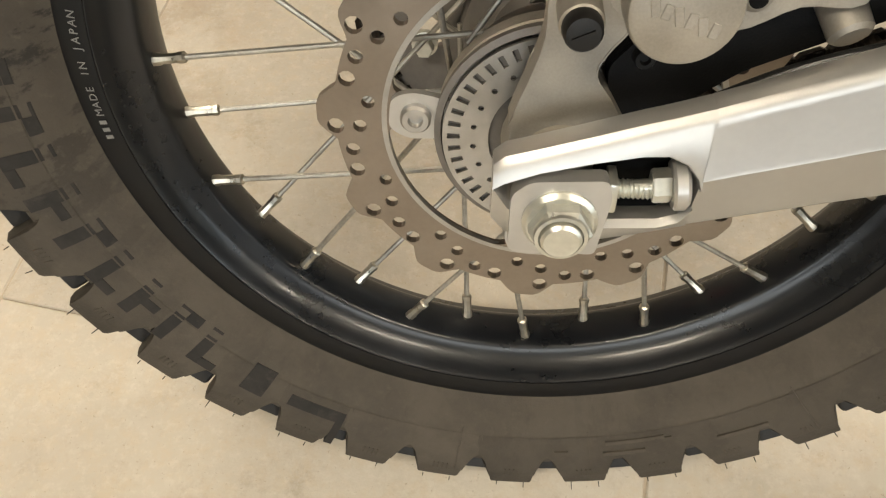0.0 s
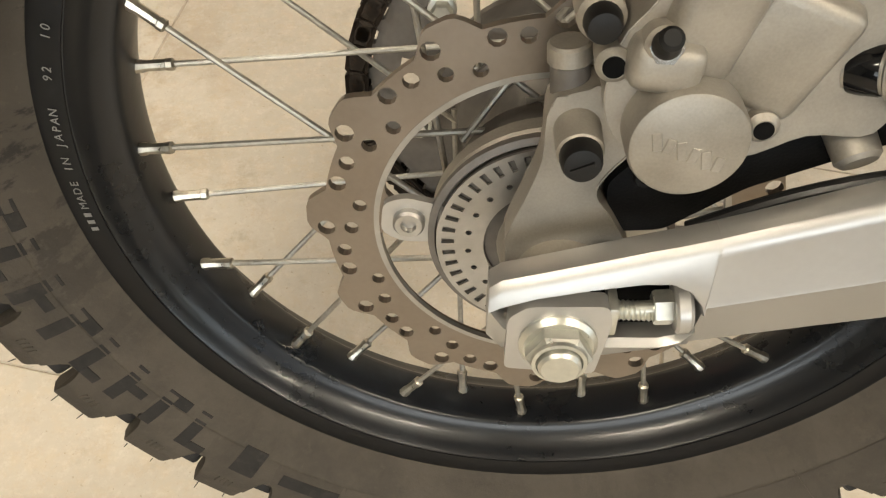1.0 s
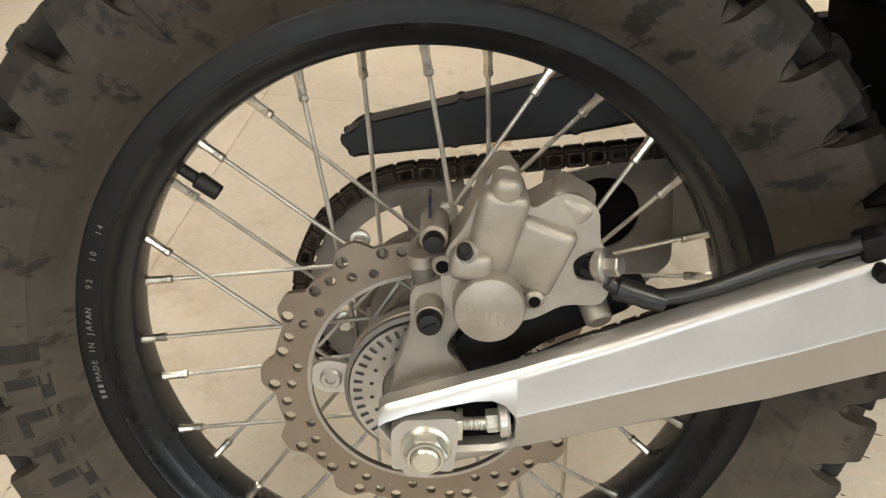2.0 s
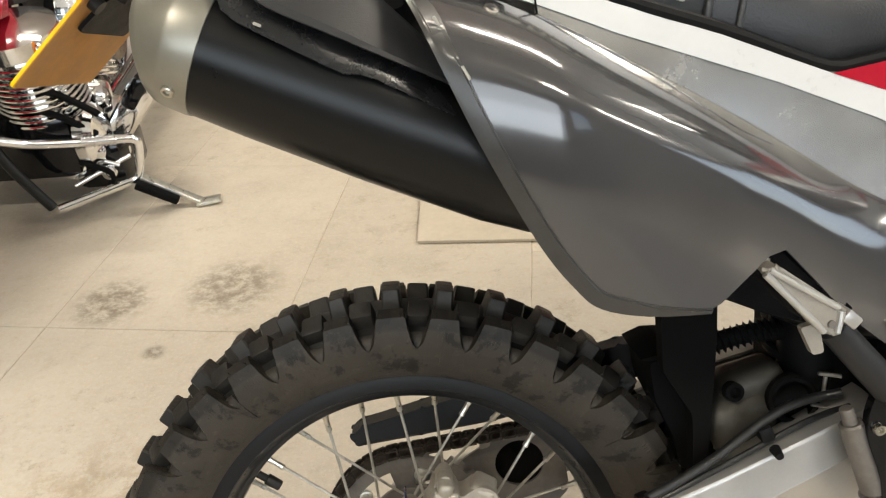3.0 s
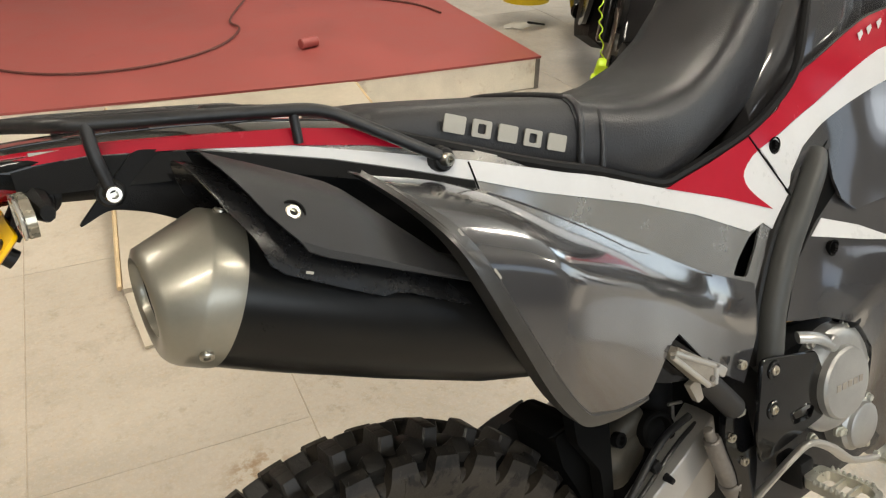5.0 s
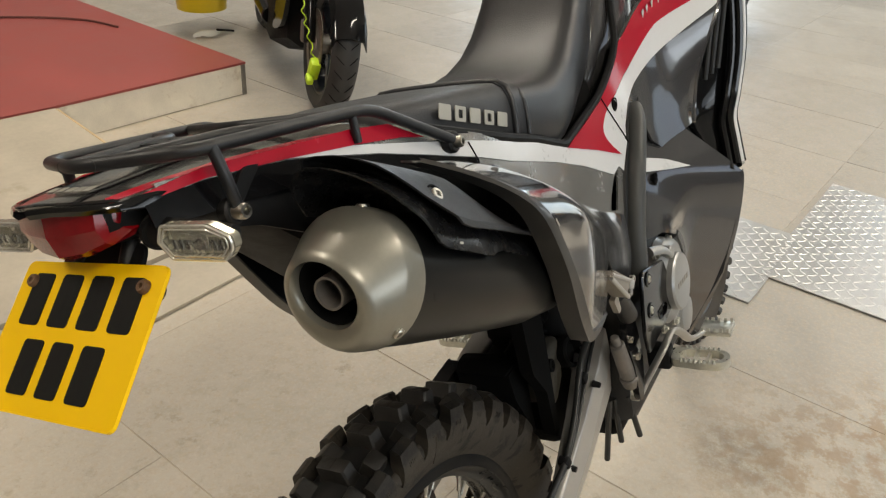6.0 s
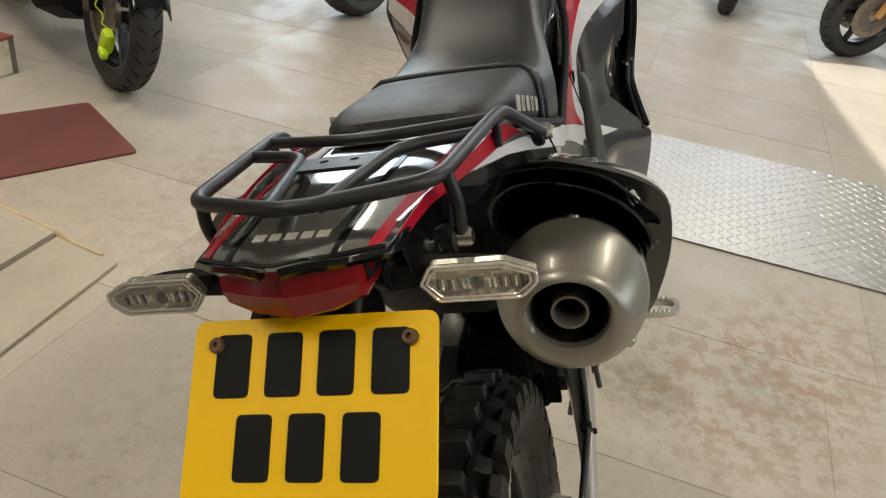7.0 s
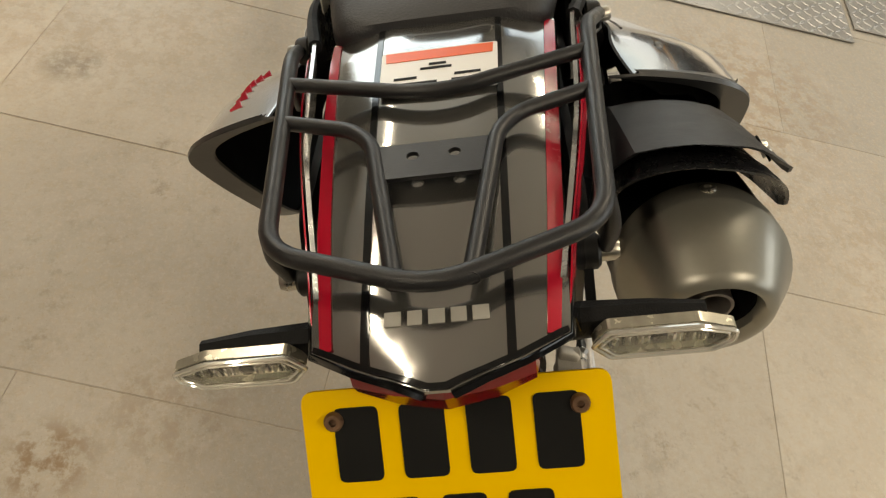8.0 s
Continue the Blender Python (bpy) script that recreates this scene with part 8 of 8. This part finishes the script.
# ---------------------------------------------------------------- other motorcycles in the workshop
def round_wheel(parent, x, r, w, prefix, rim_mat, disc=True, spokes=5):
    """Road wheel: tyre with grooves, rim, cast spokes, brake discs."""
    bm = bmesh.new()
    wheel_ring(bm, [(r - 0.085, -w * 0.32), (r - 0.06, -w * 0.47), (r - 0.035, -w * 0.5), (r - 0.012, -w * 0.36), (r - 0.002, -w * 0.16), (r, 0), (r - 0.002, w * 0.16), (r - 0.012, w * 0.36), (r - 0.035, w * 0.5), (r - 0.06, w * 0.47), (r - 0.085, w * 0.32)], 72)
    bmesh.ops.translate(bm, verts=bm.verts, vec=(x, 0, r))
    ty = part(prefix + "_tyre", bm, M_ROAD, parent, "black road tyre")
    for k in range(30):
        a = 2 * math.pi * k / 30
        for s in (-1, 1):
            bm = bmesh.new()
            p0, p1 = Vector(((r + 0.0005) * math.cos(a), 0.012 * s, (r + 0.0005) * math.sin(a))), Vector(((r - 0.014) * math.cos(a + 0.10), w * 0.38 * s, (r - 0.014) * math.sin(a + 0.10)))
            tube(bm, [p0 + Vector((x, 0, r)), (p0 + p1) / 2 + Vector((x, 0, r + 0.0)) + Vector((math.cos(a), 0, math.sin(a))) * 0.004, p1 + Vector((x, 0, r))], 0.0022, 4)
            part("tread_groove", bm, M_BLACK, ty, smooth=0)
    bm = bmesh.new()
    wheel_ring(bm, [(r - 0.082, -w * 0.34), (r - 0.09, -w * 0.34), (r - 0.105, -w * 0.2), (r - 0.105, w * 0.2), (r - 0.09, w * 0.34), (r - 0.082, w * 0.34)], 64)
    bmesh.ops.translate(bm, verts=bm.verts, vec=(x, 0, r))
    part(prefix + "_rim", bm, rim_mat, parent, "wheel rim")
    for k in range(spokes):
        a = 2 * math.pi * k / spokes
        bm = bmesh.new()
        c, s = math.cos(a), math.sin(a)
        loft(bm, [[(x + d * c - t * s, y, r + d * s + t * c) for t, y in ((-h, -0.014), (h, -0.014), (h, 0.014), (-h, 0.014))] for d, h in ((0.03, 0.020), (r - 0.10, 0.012))])
        part("wheel_spoke", bm, rim_mat, parent)
    bm = bmesh.new()
    lathe(bm, [(0.03, -0.07), (0.045, -0.05), (0.04, 0.05), (0.03, 0.07)], Matrix.Translation((x, 0, r)) @ Y, 24)
    part("wheel_hub", bm, M_CAST, parent)
    if disc:
        for s in (-1, 1):
            bm = slab(circle(0, 0, 0.145, 48), 0.005, SIDE, [circle(0, 0, 0.105, 40)] + [circle(rr * math.cos(q), rr * math.sin(q), 0.005, 8) for rr, o in ((0.116, 0), (0.132, 0.13)) for q in [2 * math.pi * k / 16 + o for k in range(16)]])
            bmesh.ops.translate(bm, verts=bm.verts, vec=(x, 0.068 * s, r))
            part("brake_disc", bm, M_DISC, parent)
            bm = bmesh.new()
            lathe(bm, [(0.107, -0.002), (0.107, 0.002), (0.05, 0.003), (0.05, -0.003)], Matrix.Translation((x, 0.066 * s, r)) @ Y, 32)
            part("disc_centre", bm, M_CASTD, parent)


def street_bike(m, paint, label, lean=10.0, gold=False, lock=False):
    """A road motorcycle on its side stand; the front is along +x, the ground below the wheels at z 0."""
    th = empty("parked_motorcycle", m @ pose(0, 0, 0, -lean, 0, 0), label, "motorcycle", "parked motorcycles")
    round_wheel(th, 0.70, 0.30, 0.12, "front", M_RIM)
    round_wheel(th, -0.70, 0.31, 0.17, "rear", M_RIM)
    for s in (-1, 1):
        bm = bmesh.new()
        cyl(bm, (0.70, 0.095 * s, 0.30), (0.47, 0.095 * s, 0.92), 0.026, 0.028, 20)
        part("fork_leg", bm, M_GLOSSB if not gold else M_WRAP, th, "fork leg")
        bm = bmesh.new()
        box(bm, (0.05, 0.035, 0.10), pose(0.62, 0.10 * s, 0.33, 0, -20, 0), 0.012)
        part("brake_caliper", bm, M_CASTD, th)
        bm = bmesh.new()
        box(bm, (0.012, 0.010, 0.055), pose(0.600, 0.128 * s, 0.52, 0, -20, 0), 0.004)
        part("side_reflector", bm, M_AMBER, th, "amber side reflector")
        bm = bmesh.new()
        cyl(bm, (-0.70, 0.10 * s, 0.31), (-0.10, 0.11 * s, 0.42), 0.030, 0.038, 16)
        part("swingarm", bm, M_GLOSSB, th)
        fo = [(0.52, 0.50), (0.56, 0.62), (0.40, 0.86), (0.05, 0.80), (-0.10, 0.62), (0.0, 0.34), (0.20, 0.24), (0.42, 0.30)]
        bm = slab(round_outline(fo, 3), 0.02, Matrix.Translation((0, 0.15 * s + (0.02 if s > 0 else 0), 0)) @ SIDE)
        part("side_fairing", bm, paint, th, "fairing panel")
    bm = bmesh.new()
    secs = []
    for a in np.linspace(20, 160, 12):
        c, s_ = math.cos(radians(a)), math.sin(radians(a))
        secs.append([(0.70 + 0.322 * c, y, 0.30 + 0.322 * s_ - dz) for y, dz in ((-0.075, 0.05), (-0.06, 0.012), (0, 0.0), (0.06, 0.012), (0.075, 0.05))] + [(0.70 + 0.316 * c, y, 0.30 + 0.316 * s_ - dz) for y, dz in ((0.072, 0.05), (0.055, 0.014), (0, 0.003), (-0.055, 0.014), (-0.072, 0.05))])
    loft(bm, secs)
    part("front_mudguard", bm, M_GLOSSB, th, "gloss black front mudguard", smooth=50)
    bm = bmesh.new()
    box(bm, (0.46, 0.30, 0.36), pose(0.12, 0, 0.46), 0.05)
    part("engine", bm, M_CASTD, th, "dark engine")
    bm = bmesh.new()
    loft(bm, [seat_section(x, w, zt, zb, 0) for x, w, zt, zb in ((-0.10, 0.10, 0.80, 0.68), (0.05, 0.15, 0.92, 0.68), (0.25, 0.16, 0.96, 0.70), (0.42, 0.10, 0.90, 0.74))])
    part("fuel_tank", bm, paint, th, "fuel tank", smooth=50)
    bm = bmesh.new()
    loft(bm, [seat_section(x, w, zt, zb, 0) for x, w, zt, zb in ((-0.88, 0.05, 0.90, 0.84), (-0.70, 0.10, 0.88, 0.78), (-0.40, 0.13, 0.83, 0.72), (-0.08, 0.11, 0.82, 0.68))])
    part("seat", bm, M_SEAT, th, "black seat", smooth=50)
    bm = bmesh.new()
    cyl(bm, (0.10, -0.16, 0.26), (-0.60, -0.19, 0.38), 0.045, 0.06, 20, 0.006)
    part("exhaust", bm, M_GLOSSB, th, "black exhaust")
    bm = bmesh.new()
    loft(bm, [[(x, -w, z1), (x, -w * 0.9, z0 + 0.04), (x, -w * 0.4, z0), (x, w * 0.4, z0), (x, w * 0.9, z0 + 0.04), (x, w, z1)] for x, w, z0, z1 in ((0.44, 0.07, 0.27, 0.46), (0.38, 0.14, 0.19, 0.52), (0.20, 0.19, 0.13, 0.55), (-0.15, 0.18, 0.15, 0.50))])
    part("belly_pan", bm, M_PLAST, th, "black belly pan", smooth=30)
    bm = bmesh.new()
    tube(bm, bent_path([(0.42, -0.36, 1.0), (0.48, -0.12, 1.02), (0.48, 0.12, 1.02), (0.42, 0.36, 1.0)], 0.05), 0.012, 12)
    part("handlebar", bm, M_GLOSSB, th)
    bm = bmesh.new()
    lathe(bm, [(0.02, -0.07), (0.08, -0.04), (0.095, 0.03), (0.09, 0.04)], basis((0.58, 0, 0.88), (1, 0, -0.1)), 28)
    part("headlamp", bm, M_CHROME, th)
    bm = bmesh.new()
    tube(bm, [(-0.05, 0.14, 0.28), (0.02, 0.24, 0.015 + 0.24 * math.tan(radians(lean)) * 0.98)], 0.012, 10)
    part("side_stand", bm, M_GLOSSB, th, "side stand down on the floor")
    if lock:
        bm = bmesh.new()
        box(bm, (0.055, 0.045, 0.09), pose(0.80, -0.085, 0.215, 0, 25, 0), 0.012)
        box(bm, (0.05, 0.03, 0.03), pose(0.82, -0.105, 0.175, 0, 25, 0), 0.008)
        part("disc_lock", bm, M_NEON, th, "neon yellow disc lock")
        bm = bmesh.new()
        path = smooth_path([(0.80, -0.085, 0.25), (0.76, -0.12, 0.36), (0.70, -0.14, 0.46), (0.62, -0.13, 0.62), (0.52, -0.10, 0.80)], 12)
        coil = [p + Vector((0.008 * math.cos(i * 1.1), 0.008 * math.sin(i * 1.1), 0)) for i, p in enumerate(path)]
        tube(bm, coil, 0.003, 6)
        part("reminder_cable", bm, M_NEON, th, "neon yellow reminder cable")
    return th


def parked(x, y, heading, at_front):
    """Pose of a road bike whose front or rear wheel stands at x, y."""
    h = radians(heading)
    k = -0.70 if at_front else 0.70
    return pose(x + k * math.cos(h), y + k * math.sin(h), 0, 0, 0, heading)


street_bike(parked(2.17, 1.79, 229, True), M_GLOSSB, "black road motorcycle with a neon yellow disc lock", 8, lock=True)
street_bike(parked(3.78, 1.22, -25, False), M_GLOSSB, "black road motorcycle parked beyond the platform", 8)
street_bike(parked(5.45, -1.08, 168, True), M_DKBLUE, "dark blue road motorcycle parked near the door", 8)
street_bike(parked(4.78, -1.78, 115, True), M_GLOSSB, "black road motorcycle with bronze brake discs", 8, gold=True)

# chrome cruiser beside the rear wheel; its left side faces +x
cru = empty("cruiser_motorcycle", pose(-1.18, 1.75, 0, 0, 0, -90), "chrome-engined cruiser motorcycle with a red tank on its stand", "motorcycle", "parked motorcycles")
round_wheel(cru, 0.80, 0.33, 0.12, "front", M_CHROME, spokes=9)
round_wheel(cru, -0.80, 0.33, 0.16, "rear", M_CHROME, spokes=9)
bm = bmesh.new()
box(bm, (0.40, 0.42, 0.22), pose(0.03, 0.04, 0.24), 0.05)
part("crankcase", bm, M_GLOSSB, cru, "black crankcase")
for cx, tilt in ((0.11, 14), (-0.14, -16)):
    for k in range(11):
        bm = bmesh.new()
        lathe(bm, [(0.122, 0), (0.126, 0.003), (0.126, 0.006), (0.122, 0.009)], pose(cx, 0.15, 0.33, 0, tilt, 0) @ pose(0, 0, 0.018 * k), 28)
        part("cooling_fin", bm, M_CHROME, cru)
    bm = bmesh.new()
    lathe(bm, [(0.10, 0), (0.10, 0.20), (0.125, 0.205), (0.12, 0.25), (0.07, 0.27)], pose(cx, 0.15, 0.33, 0, tilt, 0), 28)
    part("cylinder", bm, M_CHROME, cru, "chrome engine cylinder")
for x, z, r in ((0.14, 0.24, 0.095), (-0.06, 0.22, 0.07), (0.02, 0.32, 0.045)):
    bm = bmesh.new()
    lathe(bm, [(r, 0), (r, 0.03), (r * 0.85, 0.05), (r * 0.4, 0.058)], basis((x, 0.245, z), (0, 1, 0)), 32)
    part("engine_cover", bm, M_CHROME, cru, "polished engine cover")
    for k in range(5):
        a = 2 * math.pi * k / 5
        bolt(cru, (x + r * 0.88 * math.cos(a), 0.270, z + r * 0.88 * math.sin(a)), (0, 1, 0), 0.007, 0.008, M_CHROME)
for k in range(7):
    bm = bmesh.new()
    tube(bm, smooth_path([(0.22 - 0.05 * k, 0.24, 0.19 + 0.02 * (k % 3)), (0.20 - 0.05 * k, 0.31, 0.14), (0.16 - 0.05 * k, 0.28, 0.08)], 4), 0.009, 8)
    part("linkage_rod", bm, M_BLACK, cru, "dark linkage rod")
# ribbed gearbox, clutch cover and primary drive between the bars
bm = bmesh.new()
box(bm, (0.24, 0.16, 0.15), pose(0.04, 0.26, 0.14), 0.03)
part("gearbox", bm, M_GLOSSB, cru, "black gearbox")
for x, y, z, r, w in ((0.15, 0.27, 0.19, 0.030, 0.10), (0.16, 0.30, 0.125, 0.024, 0.07), (0.10, 0.33, 0.16, 0.034, 0.04), (0.17, 0.21, 0.16, 0.022, 0.06)):
    bm = bmesh.new()
    lathe(bm, [(r, 0), (r, w * 0.6), (r * 0.8, w * 0.85), (r * 0.35, w)], basis((x - 0.02, y - 0.03, z), (0.75, 0.6, 0.1)), 20)
    part("drive_cover", bm, M_CHROME, cru, "polished drive cover")
for x0, y0, z0, x1, y1, z1 in ((0.20, 0.16, 0.23, 0.17, 0.33, 0.15), (0.21, 0.20, 0.11, 0.15, 0.36, 0.17), (0.18, 0.17, 0.30, 0.20, 0.21, 0.14)):
    bm = bmesh.new()
    cyl(bm, (x0, y0, z0), (x1, y1, z1), 0.007, seg=12)
    part("shift_rod", bm, M_CHROME, cru, "chrome shift rod")
bm = bmesh.new()
box(bm, (0.15, 0.080, 0.27), pose(0.0, 0.335, 0.245, -38, 0, 0), 0.030)
aircase = part("air_cleaner", bm, M_CHROME, cru, "chrome air cleaner case")
bm = bmesh.new()
box(bm, (0.10, 0.050, 0.11), pose(0.03, 0.392, 0.330, -38, 0, 0), 0.015)
part("air_cleaner_lid", bm, M_GLOSSB, aircase, "black lid")
for y, z in ((0.24, 0.36), (0.26, 0.42), (0.20, 0.46)):
    bm = bmesh.new()
    tube(bm, smooth_path([(0.20, y - 0.14, z), (0.23, y - 0.02, z - 0.02), (0.19, y + 0.06, z - 0.10)], 5), 0.010, 10)
    part("cable", bm, M_BLACK, cru, "black cable")
bm = bmesh.new()
tube(bm, smooth_path([(0.36, 0.03, 0.47), (0.34, 0.06, 0.36), (0.32, 0.10, 0.22), (0.29, 0.155, 0.085)], 6), 0.015, 12)
part("oil_hose", bm, M_RUBDARK, cru, "black rubber oil hose")
bm = bmesh.new()
tube(bm, bent_path([(0.37, 0.07, 0.34), (0.29, 0.15, 0.282), (0.235, 0.25, 0.256), (0.17, 0.405, 0.232), (0.16, 0.375, 0.098), (0.28, 0.165, 0.072)], 0.03, 5), 0.0135, 14)
bar = part("crash_bar", bm, M_CHROME, cru, "chrome crash bar")
for k in range(9):
    bm = bmesh.new()
    lathe(bm, [(0.0140, -0.004), (0.0185, 0), (0.0140, 0.004)], basis((0.2287 - 0.0042 * k, 0.265 + 0.0100 * k, 0.2537 - 0.00155 * k), (-0.39, 0.92, -0.14)), 16)
    part("grip_ring", bm, M_CHROME, bar)
bm = bmesh.new()
box(bm, (0.034, 0.185, 0.012), pose(0.165, 0.462, 0.056, -29, 0, -4), 0.004)
box(bm, (0.046, 0.075, 0.010), pose(0.17, 0.565, 0.010, 4, 0, 10), 0.004)
part("side_stand", bm, M_ZINC, cru, "chrome side stand on the floor")
bm = bmesh.new()
box(bm, (0.035, 0.13, 0.022), pose(0.19, 0.425, 0.060, -29, 0, 0), 0.005)
part("stand_bracket", bm, M_BLACK, cru)
bm = bmesh.new()
loft(bm, [seat_section(x, w, zt, zb, 0) for x, w, zt, zb in ((0.02, 0.10, 0.74, 0.60), (0.15, 0.16, 0.84, 0.60), (0.35, 0.17, 0.86, 0.62), (0.50, 0.08, 0.78, 0.66))])
part("fuel_tank", bm, M_REDTANK, cru, "red fuel tank", smooth=50)
bm = bmesh.new()
loft(bm, [seat_section(x, w, zt, zb, 0) for x, w, zt, zb in ((-0.72, 0.10, 0.80, 0.70), (-0.50, 0.17, 0.74, 0.62), (-0.25, 0.20, 0.70, 0.58), (0.03, 0.12, 0.72, 0.60))])
part("seat", bm, M_SEATGREY, cru, "dark grey vinyl seat", smooth=50)
for s in (-1, 1):
    bm = bmesh.new()
    lathe(bm, [(0.012, -0.05), (0.030, -0.02), (0.034, 0.0)], basis((0.26, 0.290 * s, 0.510), (1, 0, 0)), 24)
    ind = part("indicator", bm, M_CHROME, cru, "chrome indicator with an amber lens")
    bm = bmesh.new()
    lathe(bm, [(0.033, 0.0), (0.031, 0.012), (0.018, 0.022), (0.004, 0.025)], basis((0.26, 0.290 * s, 0.510), (1, 0, 0)), 24)
    part("lens", bm, M_AMBER, ind, "amber lens")
    bm = bmesh.new()
    cyl(bm, (0.72, 0.10 * s, 0.33), (0.46, 0.10 * s, 0.95), 0.026, 0.030, 20)
    part("fork_leg", bm, M_CHROME, cru)
    bm = bmesh.new()
    cyl(bm, (0.22, 0.10 * s, 0.53), (0.255, 0.285 * s, 0.510), 0.009, seg=10)
    part("indicator_stalk", bm, M_CHROME, cru)
    bm = bmesh.new()
    cyl(bm, (0.20, 0.20 * s, 0.16), (-0.95, 0.22 * s, 0.26), 0.040, 0.048, 24, 0.006)
    part("exhaust", bm, M_CHROME, cru, "chrome exhaust")
bm = bmesh.new()
secs = []
for a in np.linspace(-10, 190, 16):
    c, s_ = math.cos(radians(a)), math.sin(radians(a))
    secs.append([(-0.80 + r * c, y, 0.36 + r * s_) for y, r in ((-0.11, 0.26), (-0.105, 0.34), (-0.06, 0.368), (0, 0.374), (0.06, 0.368), (0.105, 0.34), (0.11, 0.26))] + [(-0.80 + r * c, y, 0.36 + r * s_) for y, r in ((0.106, 0.26), (0.10, 0.335), (0.055, 0.362), (0, 0.367), (-0.055, 0.362), (-0.10, 0.335), (-0.106, 0.26))])
loft(bm, secs)
part("rear_mudguard", bm, M_REDTANK, cru, "red rear mudguard", smooth=50)
for s in (-1, 1):
    bm = slab(round_outline([(-0.42, 0.62), (-0.10, 0.60), (-0.06, 0.46), (-0.16, 0.36), (-0.40, 0.36), (-0.50, 0.48)], 4), 0.03, Matrix.Translation((0, 0.15 * s + (0.03 if s > 0 else 0), 0)) @ SIDE)
    part("side_cover", bm, M_GLOSSB, cru, "gloss black side cover")
bm = bmesh.new()
lathe(bm, [(0.02, -0.12), (0.085, -0.06), (0.10, 0.02), (0.095, 0.04)], basis((0.52, 0.0, 0.83), (1, 0, 0)), 28)
part("headlamp", bm, M_CHROME, cru)

# ---------------------------------------------------------------- floor panels, last
bm = bmesh.new()
box(bm, (0.5850, 0.8992, 0.02), pose(0, 0, -0.010), 0.0012, 1)
tile0 = part("floor_panel", bm, M_FLOOR, floor, smooth=0)
FA = -9.3
cells = [(i, j) for i in range(-9, 17) for j in range(-7, 9)]
origin = pose(-0.463, 0.0, 0.0, 0, 0, FA)
rest = bmesh.new()
for i, j in cells:
    off = 0.37 if i in (1, 2) else (0.0 if i < 3 else 0.22)
    m = origin @ pose((i + 0.5) * 0.5875, (j + 0.5) * 0.9 + off, random.Random(i * 31 + j).uniform(-0.0006, 0.0006))
    p = m.translation
    if not (X0 < p.x < X1 and Y0 < p.y < Y1):
        continue
    if -2.6 < p.x < 6.5 and -3.2 < p.y < 4.6:
        if tile0.matrix_basis == Matrix():
            tile0.matrix_basis = m
        else:
            piece("floor_panel", tile0, floor, m)
    else:
        box(rest, (0.5850, 0.8992, 0.02), m @ pose(0, 0, -0.010))
tagged(part("outer_floor_panels", rest, M_FLOOR, floor, smooth=0), kind="stuff")
